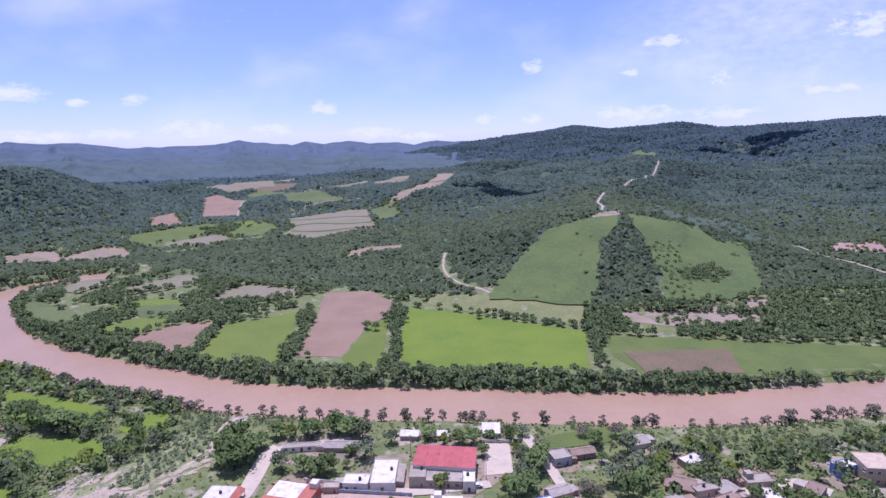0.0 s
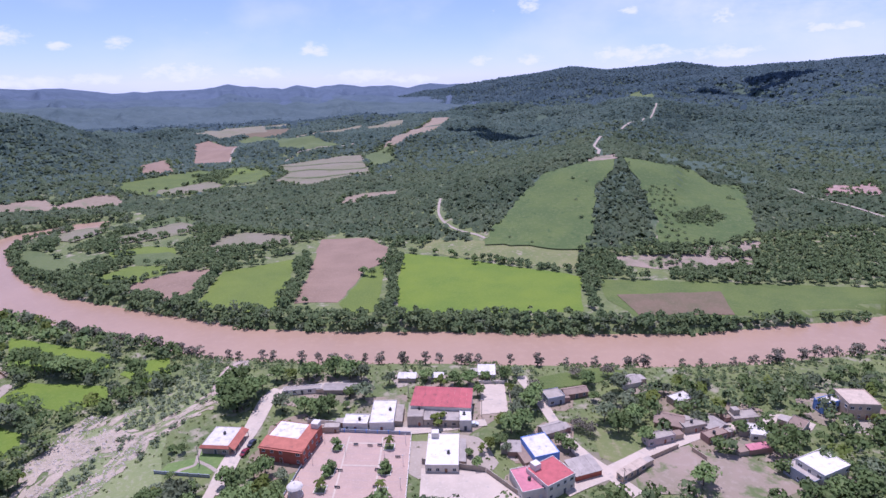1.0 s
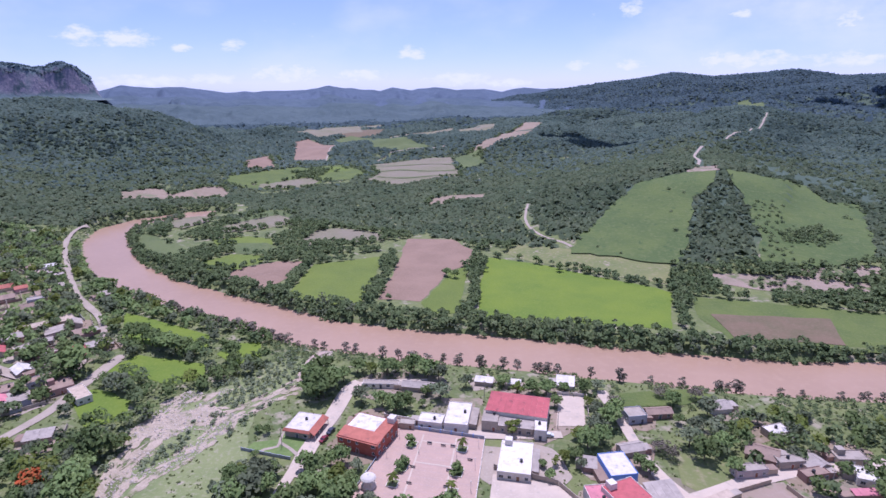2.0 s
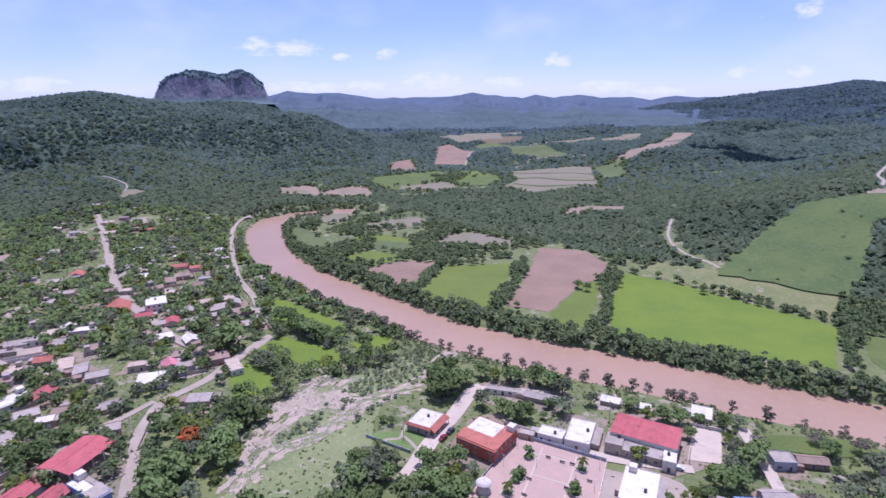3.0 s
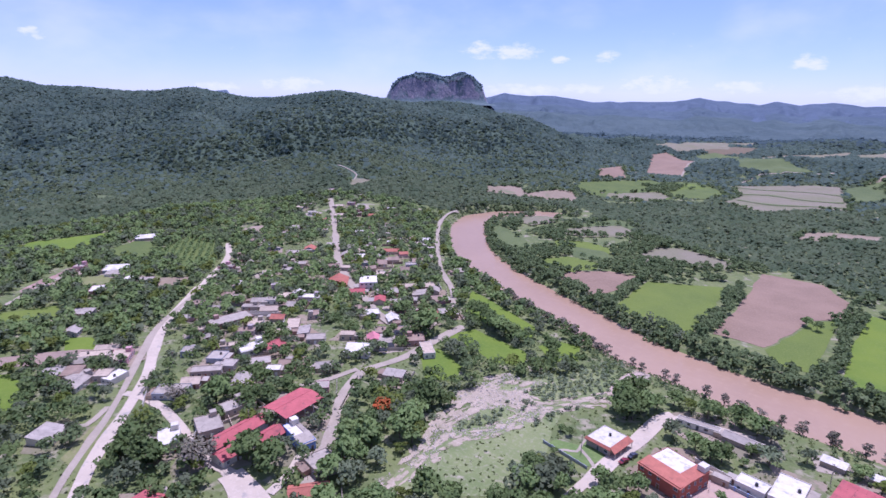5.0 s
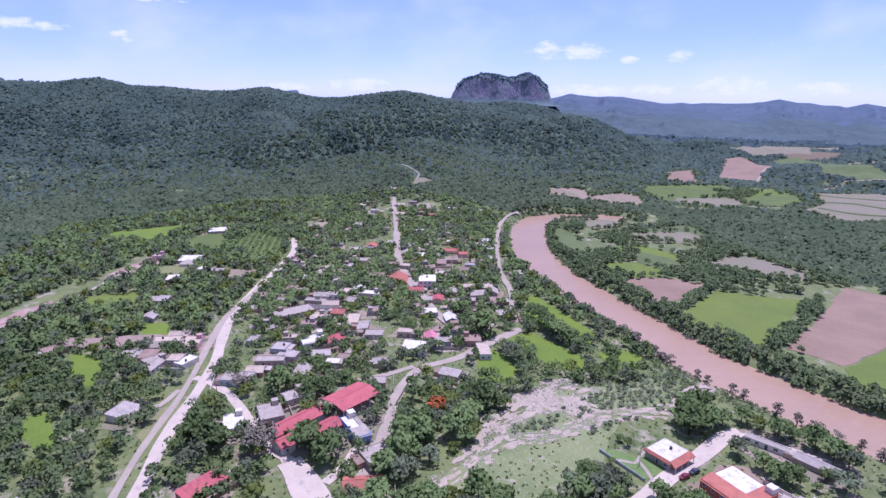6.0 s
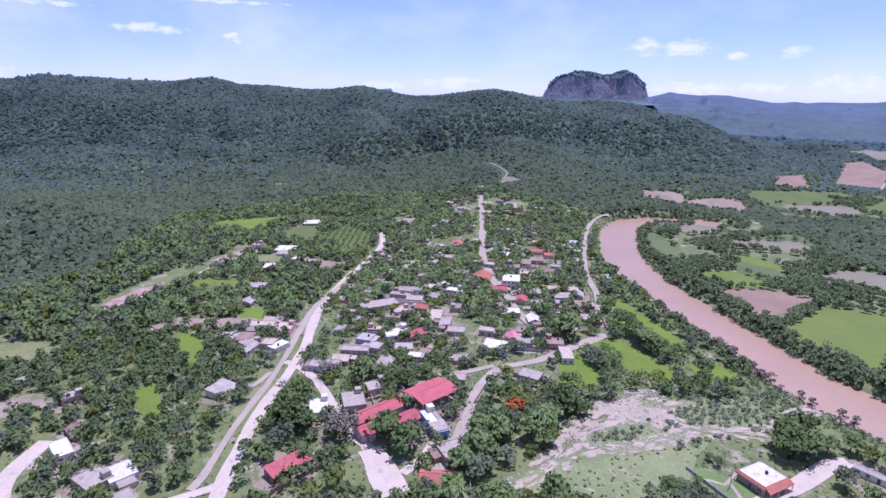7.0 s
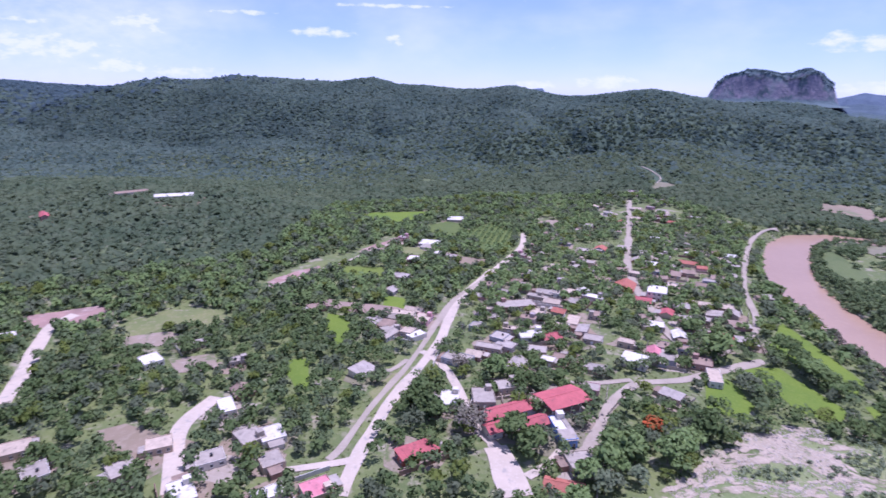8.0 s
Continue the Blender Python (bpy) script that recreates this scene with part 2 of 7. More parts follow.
M = {
    "ground": material("scrub_ground", [(0.18, 0.2, 0.065), (0.12, 0.15, 0.05), (0.25, 0.235, 0.12)], fine=0.35, coarse=0.045, bump=0.8, bump_dist=0.5, stain=((0.34, 0.29, 0.19), 0.09, 0.56)),
    "plowed": material("ploughed_earth", [(0.3, 0.195, 0.128), (0.25, 0.162, 0.105), (0.345, 0.235, 0.16)], fine=0.9, coarse=0.04, bump=0.5, bump_dist=0.2),
    "plowed2": material("reddish_earth", [(0.34, 0.235, 0.175), (0.28, 0.2, 0.15), (0.39, 0.28, 0.215)], fine=0.6, coarse=0.05),
    "crop": material("green_crop", [(0.155, 0.196, 0.03), (0.125, 0.166, 0.028), (0.185, 0.213, 0.048)], fine=0.9, coarse=0.03, bump=0.7, bump_dist=0.3),
    "lush": material("bright_green_crop", [(0.166, 0.222, 0.022), (0.128, 0.19, 0.022), (0.19, 0.235, 0.038)], fine=0.7, coarse=0.03, bump=0.7, bump_dist=0.3),
    "crop2": material("dull_green_crop", [(0.13, 0.163, 0.036), (0.1, 0.135, 0.032), (0.165, 0.18, 0.056)], fine=0.7, coarse=0.05, bump=0.7, bump_dist=0.3),
    "crop3": material("grey_green_crop", [(0.13, 0.158, 0.05), (0.1, 0.13, 0.04), (0.17, 0.182, 0.08)], fine=0.5, coarse=0.03, bump=0.6, bump_dist=0.3),
    "dry": material("dry_pasture", [(0.22, 0.22, 0.08), (0.16, 0.185, 0.06), (0.3, 0.25, 0.14)], fine=0.4, coarse=0.04, bump=0.5, bump_dist=0.2, stain=((0.42, 0.33, 0.24), 0.05, 0.6)),
    "stubble": material("stubble", [(0.24, 0.2, 0.13), (0.2, 0.185, 0.095), (0.285, 0.235, 0.16)], fine=0.4, coarse=0.03, bump=0.5, bump_dist=0.2),
    "stubble2": material("sparse_crop", [(0.19, 0.13, 0.075), (0.15, 0.12, 0.06), (0.23, 0.16, 0.1)], fine=0.8, coarse=0.08, bump=0.5, bump_dist=0.2),
    "bare": material("bare_earth", [(0.35, 0.255, 0.185), (0.27, 0.215, 0.14), (0.4, 0.305, 0.235)], fine=0.4, coarse=0.05, stain=((0.14, 0.165, 0.06), 0.09, 0.52)),
    "bare2": material("fallow_earth", [(0.31, 0.225, 0.15), (0.25, 0.19, 0.118), (0.355, 0.275, 0.195)], fine=0.3, coarse=0.02, stain=((0.2, 0.2, 0.1), 0.04, 0.58)),
    "hillgrass": material("hill_pasture", [(0.12, 0.155, 0.04), (0.09, 0.128, 0.036), (0.155, 0.177, 0.06)], fine=0.35, coarse=0.03, bump=0.8, bump_dist=0.5, stain=((0.06, 0.1, 0.03), 0.16, 0.6)),
    "dust": material("dusty_track", [(0.42, 0.335, 0.25), (0.36, 0.288, 0.212), (0.46, 0.375, 0.295)], fine=1.2, coarse=0.1),
    "pave": material("concrete_street", [(0.58, 0.46, 0.345), (0.5, 0.4, 0.3), (0.62, 0.505, 0.39)], fine=0.8, coarse=0.1, bump=0.15, stain=((0.4, 0.34, 0.28), 0.25, 0.58)),
    "sand": material("river_sand", [(0.48, 0.35, 0.27), (0.42, 0.31, 0.24), (0.53, 0.41, 0.33)], fine=0.8, coarse=0.1),
    "gravel": material("pale_gravel", [(0.47, 0.365, 0.26), (0.37, 0.295, 0.2), (0.54, 0.435, 0.325)], fine=0.8, coarse=0.12, bump=0.9, bump_dist=0.3, stain=((0.19, 0.2, 0.085), 0.2, 0.55)),
    "plaza": material("pink_paving", [(0.5, 0.335, 0.25), (0.445, 0.31, 0.235), (0.54, 0.385, 0.295)], fine=1.4, coarse=0.15, bump=0.1),
    "water": material("muddy_water", [(0.422, 0.267, 0.168), (0.387, 0.244, 0.152), (0.440, 0.285, 0.180)], rough=0.32, fine=0.25, coarse=0.02, bump=0.12, bump_dist=0.05, spec=0.35),
    "leaf_a": material("broad_leaves", [(0.2, 0.262, 0.09), (0.145, 0.206, 0.073), (0.275, 0.32, 0.128)], rough=0.7, fine=0.6, coarse=0.12, bump=0, vary=0.3, sheer=0.36, spec=0.05),
    "leaf_b": material("grey_green_leaves", [(0.2, 0.226, 0.128), (0.155, 0.188, 0.102), (0.258, 0.272, 0.166)], rough=0.7, fine=0.6, coarse=0.12, bump=0, vary=0.3, sheer=0.36, spec=0.05),
    "leaf_c": material("yellow_green_leaves", [(0.19, 0.22, 0.05), (0.15, 0.19, 0.045), (0.24, 0.25, 0.08)], rough=0.7, fine=0.6, coarse=0.12, bump=0, vary=0.25, sheer=0.45, spec=0.05),
    "leaf_grey": material("dusty_twigs", [(0.19, 0.16, 0.12), (0.15, 0.14, 0.09), (0.23, 0.19, 0.16)], rough=0.8, fine=0.6, coarse=0.2, bump=0, vary=0.2, spec=0.05),
    "leaf_red": material("scarlet_blossom", [(0.45, 0.09, 0.03), (0.3, 0.09, 0.03), (0.1, 0.14, 0.04)], rough=0.7, fine=0.5, coarse=0.3, bump=0, spec=0.05),
    "forest": material("hazed_scrub_leaves", [(0.174, 0.211, 0.114), (0.133, 0.174, 0.096), (0.229, 0.253, 0.150)], rough=0.8, fine=0.13, coarse=0.02, bump=0, sheer=0.45, spec=0.05),
    "hills": material("hazed_hill_leaves", [(0.165, 0.215, 0.165), (0.13, 0.18, 0.142), (0.212, 0.252, 0.192)], rough=0.8, fine=0.09, coarse=0.012, bump=0, sheer=0.45, spec=0.05),
    "mountain": material("hazed_mountain_leaves", [(0.13, 0.178, 0.186), (0.104, 0.15, 0.16), (0.158, 0.202, 0.204)], rough=0.8, fine=0.05, coarse=0.008, bump=0, sheer=0.45, spec=0.05),
    "thicket": material("riverside_leaves", [(0.168, 0.211, 0.09), (0.123, 0.168, 0.071), (0.23, 0.26, 0.127)], rough=0.75, fine=0.2, coarse=0.05, bump=0, sheer=0.36, spec=0.05),
    "meadow": material("dry_meadow", [(0.235, 0.255, 0.1), (0.175, 0.21, 0.075), (0.33, 0.305, 0.18)], fine=0.6, coarse=0.05, bump=0.6, bump_dist=0.3, stain=((0.42, 0.35, 0.25), 0.11, 0.6)),
    "redcut": material("red_cut_earth", [(0.4, 0.24, 0.19), (0.3, 0.19, 0.15), (0.5, 0.36, 0.3)], fine=0.15, coarse=0.05, bump=0.8, bump_dist=1.0),
    "lawn": material("garden_lawn", [(0.17, 0.23, 0.06), (0.13, 0.19, 0.05), (0.22, 0.26, 0.1)], fine=0.9, coarse=0.1),
    "joint": material("paving_joint", [(0.47, 0.34, 0.31), (0.43, 0.31, 0.29)], fine=2.0, coarse=0.3, bump=0),
    "weeds": material("weeds", [(0.17, 0.2, 0.07), (0.13, 0.165, 0.055), (0.23, 0.23, 0.11)], rough=0.8, fine=0.5, coarse=0.06, bump=0, sheer=0.45, spec=0.05),
    "stone": material("pale_stone", [(0.52, 0.435, 0.335), (0.43, 0.355, 0.275), (0.6, 0.51, 0.41)], fine=2.0, coarse=0.5),
    "bark": material("bark", [(0.16, 0.12, 0.09), (0.11, 0.085, 0.065), (0.2, 0.16, 0.12)], fine=6, coarse=1),
}


def undergrowth(m):
    """Low green growth that takes the place of open soil higher up on the hills."""
    n, l = m.node_tree.nodes, m.node_tree.links
    b = n["Principled BSDF"]
    soil = b.inputs["Base Color"].links[0].from_socket
    split, rise, mix = n.new("ShaderNodeSeparateXYZ"), n.new("ShaderNodeMapRange"), n.new("ShaderNodeMix")
    l.new(n.new("ShaderNodeNewGeometry").outputs["Position"], split.inputs[0])
    rise.inputs["From Min"].default_value, rise.inputs["From Max"].default_value = 7.0, 18.0
    l.new(split.outputs[2], rise.inputs["Value"])
    mix.data_type = "RGBA"
    l.new(rise.outputs[0], mix.inputs["Factor"])
    l.new(soil, mix.inputs[6])
    mix.inputs[7].default_value = (0.08, 0.11, 0.066, 1)
    l.new(mix.outputs[2], b.inputs["Base Color"])


undergrowth(M["ground"])

# ---- the lie of the land ----
def value_noise(x, y, size, seed):
    """Smooth value noise, -1 to 1."""
    u, v = np.asarray(x) / size, np.asarray(y) / size
    i, j = np.floor(u), np.floor(v)
    a, b = u - i, v - j
    a, b = a * a * (3 - 2 * a), b * b * (3 - 2 * b)

    def at(p, q):
        n = np.sin(p * 127.1 + q * 311.7 + seed * 74.7) * 43758.5453
        return 2 * (n - np.floor(n)) - 1

    return (at(i, j) * (1 - a) + at(i + 1, j) * a) * (1 - b) + (at(i, j + 1) * (1 - a) + at(i + 1, j + 1) * a) * b


def polar(az, d):
    return (-d * math.sin(radians(az)), d * math.cos(radians(az)))


# crests: foot width, then bearing (degrees left of the first heading), distance, height
RIDGES = [
    (559, [(112, 1950, 108), (103.6, 1750, 111), (101.3, 1700, 121), (98.7, 1650, 139), (96.9, 1630, 145), (95.1, 1610, 138), (91.3, 1575, 150), (88.8, 1550, 148), (85.3, 1510, 143), (80.5, 1460, 149), (79, 1445, 151), (76.9, 1420, 135), (73.6, 1390, 130), (69.2, 1345, 120), (66, 1320, 115), (60.6, 1280, 110),
           (55.5, 1220, 117), (52.5, 1205, 123), (48.5, 1210, 115), (43, 1270, 114), (38.5, 1340, 100), (36.5, 1370, 80), (34.3, 1400, 59), (32.5, 1420, 47), (30.4, 1430, 33), (28, 1430, 17), (26, 1430, 5)]),
    (312, [(53.5, 1118, 91), (52.5, 988, 72.8), (52, 858, 31.2)]),
    (299, [(66, 1339, 114.4), (65, 1040, 65), (64, 806, 18.2)]),
    (273, [(135, 806, 39), (112, 728, 35.1), (104, 650, 35.1), (96, 598, 28.6), (88, 559, 16.9), (82, 572, 6.5)]),
    (1170, [(150, 2990, 182), (120, 3250, 146), (108, 3250, 131), (103, 3250, 116), (98, 3380, 104)]),
    (247, [(-15.5, 624, 44.2), (-15.5, 806, 44.2), (-17, 988, 49.4), (-18, 1170, 54.6), (-20, 1560, 67.6)]),
    (221, [(-17, 624, 41.6), (-23, 650, 32.5), (-29, 624, 15.6)]),
    (676, [(-20, 1560, 65), (-21, 2145, 93.6), (-24, 2340, 109.2), (-30, 2210, 114.4), (-37, 2080, 119.6), (-50, 1950, 143), (-75, 1950, 156)]),
    (546, [(-37, 1690, 78), (-33, 1300, 49.4), (-31, 988, 26)]),
    (390, [(-52, 1560, 91), (-50, 1170, 52), (-47, 780, 15.6)]),
    (299, [(-14, 1950, 78), (-5, 1495, 57.2), (0.3, 1300, 42.9), (4.5, 1066, 23.4), (8, 884, 7.8)]),
    (338, [(-5, 1495, 52), (5, 1625, 39), (12, 1534, 20.8)]),
    (250, [(19, 1020, 2), (16.5, 1060, 14), (13.4, 1090, 25), (8, 1105, 35), (3, 1130, 46), (-3, 1220, 54)]),
    (195, [(26, 1352, 39), (23.5, 1404, 49.4), (21, 1430, 33.8)]),
    (910, [(5, 3200, 12), (0, 3300, 58), (-6, 3380, 110.5), (-13, 3250, 153.4), (-15.7, 3250, 135.2), (-22, 3250, 161.2), (-25, 3250, 132.6), (-30, 3250, 148.2), (-35, 3250, 170.3), (-60, 3380, 182)]),
]

RIVER_LEVEL = -4.0
RIVER = [(-335, 553), (-355, 546), (-385, 515), (-393, 484), (-376, 448), (-335, 400), (-300, 365), (-247, 333), (-203, 315),
         (-153, 295), (-109, 278), (-52, 270), (0, 268), (78, 260), (130, 257), (182, 264), (228, 269), (312, 289), (442, 338), (624, 429), (910, 624)]


def to_line(x, y, pts):
    """Distance to a polyline, and the values that it carries at the nearest point."""
    best, val = np.full(np.shape(x), 1e9), np.zeros(np.shape(x))
    for a, b in zip(pts, pts[1:]):
        ex, ey = b[0] - a[0], b[1] - a[1]
        t = np.clip(((x - a[0]) * ex + (y - a[1]) * ey) / (ex * ex + ey * ey), 0, 1)
        d = np.hypot(x - a[0] - t * ex, y - a[1] - t * ey)
        if len(a) > 2:
            val = np.where(d < best, a[2] + t * (b[2] - a[2]), val)
        best = np.minimum(best, d)
    return best, val


def terrain(x, y):
    x, y = np.asarray(x, float), np.asarray(y, float)
    total = np.zeros(np.shape(x))
    for width, crest in RIDGES:
        d, z = to_line(x, y, [(*polar(a, r), h) for a, r, h in crest])
        p = np.clip(1 - d / width, 0, 1)
        total = total + (z * (0.45 * p + 0.55 * p * p * (3 - 2 * p))) ** 4
    hill = total ** 0.25
    rough = 0.5 * value_noise(x, y, 220, 1) + 0.3 * value_noise(x, y, 98, 2) - 0.35 * np.abs(value_noise(x, y, 156, 5))
    hill = hill * (1 + 0.28 * rough * np.clip(hill / 32, 0, 1) * (1 - 0.7 * np.clip((hill - 65) / 50, 0, 1)))
    wx, wy = x + 45 * value_noise(x, y, 170, 8), y + 45 * value_noise(x, y, 170, 9)
    cut = np.clip(1 - 2.6 * np.abs(value_noise(wx, wy, 330, 12)), 0, 1) + 0.6 * np.clip(1 - 2.8 * np.abs(value_noise(wx, wy, 140, 13)), 0, 1)
    deep = 17 * np.clip((hill - 10) / 30, 0, 1) * (1 - 0.85 * np.clip((hill - 80) / 35, 0, 1)) * np.clip((np.hypot(x, y) - 720) / 160, 0, 1)
    hill = hill - deep * cut
    flat = 0.6 * value_noise(x, y, 117, 3)
    d, _ = to_line(x, y, RIVER)
    bank = np.clip((d - 14.5) / 11, 0, 1)
    bank = bank * bank * (3 - 2 * bank)
    return (hill + flat) * bank + (RIVER_LEVEL - 2) * (1 - bank)

# ---- plan: fields, roads and stream beds on the ground, in metres ----
FIELDS = [
    ('field_1', 'plowed', [(-102, 467), (-63, 468), (-41.9, 435.0), (-41.5, 399.3), (-56.0, 382.5), (-57.7, 354.3), (-63.7, 322.8), (-89.8, 323.5), (-92.7, 373.1), (-97.5, 425.9)]),
    ('field_2', 'crop', [(-54.6, 380.5), (-41.7, 396.9), (-38.2, 307.3), (-55.5, 306.9), (-62.7, 320.8), (-56.7, 352.3)]),
    ('field_3', 'lush', [(-28.9, 419.3), (7.6, 407.5), (47.1, 383.7), (83.0, 364.7), (91.6, 356.0), (79.3, 299.5), (37.1, 300.7), (5.0, 302.8), (-27.5, 303.8), (-30.1, 357.7)]),
    ('field_4', 'dry', [(-16.3, 432.6), (-7.4, 450.0), (30.8, 434.9), (71.9, 413.3), (101.0, 400.7), (92.9, 371.1), (66.6, 380.9), (40.2, 395.3), (3.5, 411.9)]),
    ('field_5', 'crop', [(-155.6, 386.0), (-108.9, 414.6), (-98.3, 311.9), (-120.6, 310.8), (-149.7, 321.7), (-153.7, 359.5)]),
    ('field_6', 'plowed', [(-209.4, 369.3), (-187.5, 390.0), (-162.0, 392.4), (-160.6, 372.4), (-164.0, 352.6), (-166.6, 324.9), (-184.9, 342.0), (-205.0, 342.4)]),
    ('field_7', 'crop', [(-232.5, 387.1), (-205.2, 397.6), (-205.5, 369.1), (-215.8, 363.2)]),
    ('field_8', 'stubble', [(-190, 486), (-173, 497), (-126, 483), (-121, 461), (-156, 446), (-193, 434)]),
    ('field_9', 'crop2', [(102.3, 351.0), (168.1, 341.2), (217.1, 332.6), (269.1, 322.9), (247.1, 292.3), (196.5, 286.9), (157.5, 283.3), (106.3, 286.4), (98.0, 316.6)]),
    ('field_10', 'stubble2', [(105.1, 323.4), (169.0, 324.0), (160.6, 289.9), (107.7, 290.3)]),
    ('field_11', 'bare', [(124.0, 387.4), (168.8, 388.5), (222.2, 382.0), (214.6, 364.0), (158.5, 362.2), (120.3, 374.6)]),
    ('field_12', 'bare', [(178.8, 398.1), (213.9, 406.7), (239, 409), (225.1, 387.6), (183.9, 386.1)]),
    ('meadow_1', 'hillgrass', [(174, 564), (143, 562), (100, 551), (72, 512), (41.3, 451.7), (34.5, 426.1), (71.6, 411.2), (106.8, 399.3), (121.4, 440.7), (141, 510), (164, 538)]),
    ('meadow_2', 'hillgrass', [(182, 570), (212, 561), (254, 564), (256, 530), (290, 544), (260, 463), (238, 417), (213.9, 406.7), (160.6, 399.2), (171, 435), (180, 496)]),
    ('field_13', 'bare', [(149, 573), (180, 584), (177, 567), (143, 551)]),
    ('field_14', 'stubble', [(-247, 865), (-211, 897), (-169, 915), (-122, 922), (-111, 854), (-90, 769), (-124, 754), (-165, 702), (-214, 733), (-212, 789)]),
    ('field_15', 'bare2', [(-109, 869), (-117, 898), (-77, 1027), (-19, 1252), (-14, 1427), (30, 1270), (-7, 1127), (-56, 1012)]),
    ('field_16', 'plowed', [(-483, 1149), (-468, 1186), (-398, 1144), (-341, 932), (-396, 924)]),
    ('field_17', 'plowed', [(-437, 836), (-422, 893), (-374, 809), (-407, 780)]),
    ('field_18', 'crop2', [(-410, 730), (-351, 841), (-294, 880), (-247, 821), (-224, 781), (-236, 743), (-274, 736), (-275, 690), (-324, 673), (-394, 696)]),
    ('field_19', 'stubble', [(-364, 707), (-306, 763), (-278, 735), (-281, 692), (-331, 685)]),
    ('field_68', 'crop', [(-345, 800), (-296, 860), (-262, 822), (-300, 790)]),
    ('field_20', 'bare2', [(-467, 593), (-444, 630), (-418, 615), (-405, 664), (-386, 677), (-349, 628), (-386, 606), (-417, 591), (-448, 568)]),
    ('field_22', 'stubble', [(-290, 471), (-278, 506), (-253, 542), (-228, 522), (-229, 499), (-255, 470)]),
    ('field_23', 'crop3', [(-358, 458), (-337, 456), (-296, 428), (-267, 405), (-266, 386), (-301, 395)]),
    ('field_24', 'stubble', [(-520, 1233), (-600, 1640), (-500, 1690), (-400, 1358), (-455, 1212)]),
    ('field_25', 'crop3', [(-256, 431), (-217, 438), (-199, 426), (-199.2, 407.7), (-227, 405)]),
    ('field_40', 'stubble', [(-341, 486), (-353, 550), (-338, 569), (-308, 508), (-319, 476)]),
    ('field_41', 'crop3', [(-292, 474), (-287, 513), (-276, 554), (-264, 570), (-234, 541), (-243, 501), (-268, 469)]),
    ('field_42', 'crop', [(-268, 443), (-244, 457), (-217, 450), (-207, 429), (-229, 411), (-250, 413)]),
    ('field_43', 'crop', [(-247.0, 378.2), (-230, 403), (-201.6, 404.2), (-197.7, 387.4), (-209.8, 369.1), (-231.7, 363.2)]),
    ('field_44', 'crop3', [(-119, 912), (-83, 974), (-67, 873), (-95, 817)]),
    ('field_45', 'lush', [(-317.4, 32.1), (-311.8, 41.1), (-289.5, 42.1), (-272.6, 34.8), (-273.2, 29.3), (-297.5, 29.4)]),
    ('field_46', 'crop', [(-391.5, 50.0), (-390.0, 80.2), (-371.9, 83.2), (-376.1, 52.5)]),
    ('field_47', 'redcut', [(-369.2, -2.6), (-379.9, 5.2), (-388.1, 19.8), (-395.7, 35.3), (-388.8, 36.7), (-379.2, 24.2), (-366.8, 8.8), (-362.5, -1.0)]),
    ('field_48', 'redcut', [(-428.8, 70.2), (-447.0, 85.1), (-464, 106), (-455, 106), (-430.1, 84.8), (-418.0, 70.4)]),
    ('field_26', 'lush', [(-235.6, 284.7), (-210.5, 277.4), (-166.7, 260.6), (-159.8, 247.2), (-181.7, 245.1), (-209.0, 248.3)]),
    ('field_27', 'lush', [(-198.1, 217.4), (-190.6, 235.4), (-149.1, 230.1), (-146.1, 216.4), (-158.9, 210.0), (-177.6, 214.7)]),
    ('field_28', 'lush', [(-194.8, 193.2), (-189.7, 201.5), (-166.2, 195.7), (-157.1, 182.6), (-170.0, 174.1)]),
    ('field_29', 'lush', [(-152.3, 241.5), (-150.4, 252.8), (-136.1, 255.7), (-127.5, 240.4), (-136.4, 230.1)]),
    ('field_31', 'lush', [(-547, 91), (-565, 106), (-563, 136), (-561, 164), (-538, 157), (-513, 123), (-529, 98)]),
    ('field_32', 'crop2', [(-500, 145), (-514, 170), (-500, 184), (-461, 167), (-456, 148), (-481, 137)]),
    ('field_33', 'lush', [(-265.7, 7.1), (-263.0, 16.4), (-234.1, 13.9), (-234.4, 9.0), (-250.2, 5.8)]),
    ('field_34', 'lush', [(-339.6, 70.2), (-330.3, 81.6), (-313.2, 78.2), (-318.7, 64.6)]),
    ('field_35', 'plowed2', [(-343.7, 30.5), (-333.8, 41.4), (-318.8, 73.5), (-307.5, 82.9), (-304.1, 70.1), (-320.9, 39.6), (-333.1, 27.6)]),
    ('field_36', 'dry', [(-317, -84), (-334, -79), (-346, -57), (-341, -30), (-323, -18), (-316, -31), (-322, -53), (-312, -70)]),
    ('field_38', 'bare', [(-316.1, -75.3), (-316.5, -52.2), (-306.8, -42.8), (-299.6, -47.5), (-297.3, -70.6)]),
    ('field_39', 'bare', [(73.6, 171.5), (87.6, 176.2), (89.5, 166.9), (80.8, 151.3), (61.1, 152.0), (61.9, 160.2)]),
    ('field_40', 'crop2', [(41.1, 228.2), (73.8, 236.4), (82.6, 231.0), (67.2, 221.7), (41.9, 218.4)]),
    ('field_42', 'redcut', [(375, 553), (405, 579), (420, 570), (447, 588), (440, 560), (420, 531), (385, 528), (368, 530)]),
    ('field_43', 'crop3', [(579, 1794), (620, 1825), (608, 1651), (521, 1420), (477, 1421)]),
    ('field_44', 'bare2', [(-111, 606), (-108, 638), (-85, 658), (-47, 664), (-48, 634), (-82, 630), (-91, 604)]),
    ('field_45', 'redcut', [(-358.2, -135.7), (-360.4, -116.9), (-364.0, -97.5), (-346.2, -80.8), (-338.6, -100.3), (-338.5, -113.8), (-341.3, -125.2)]),
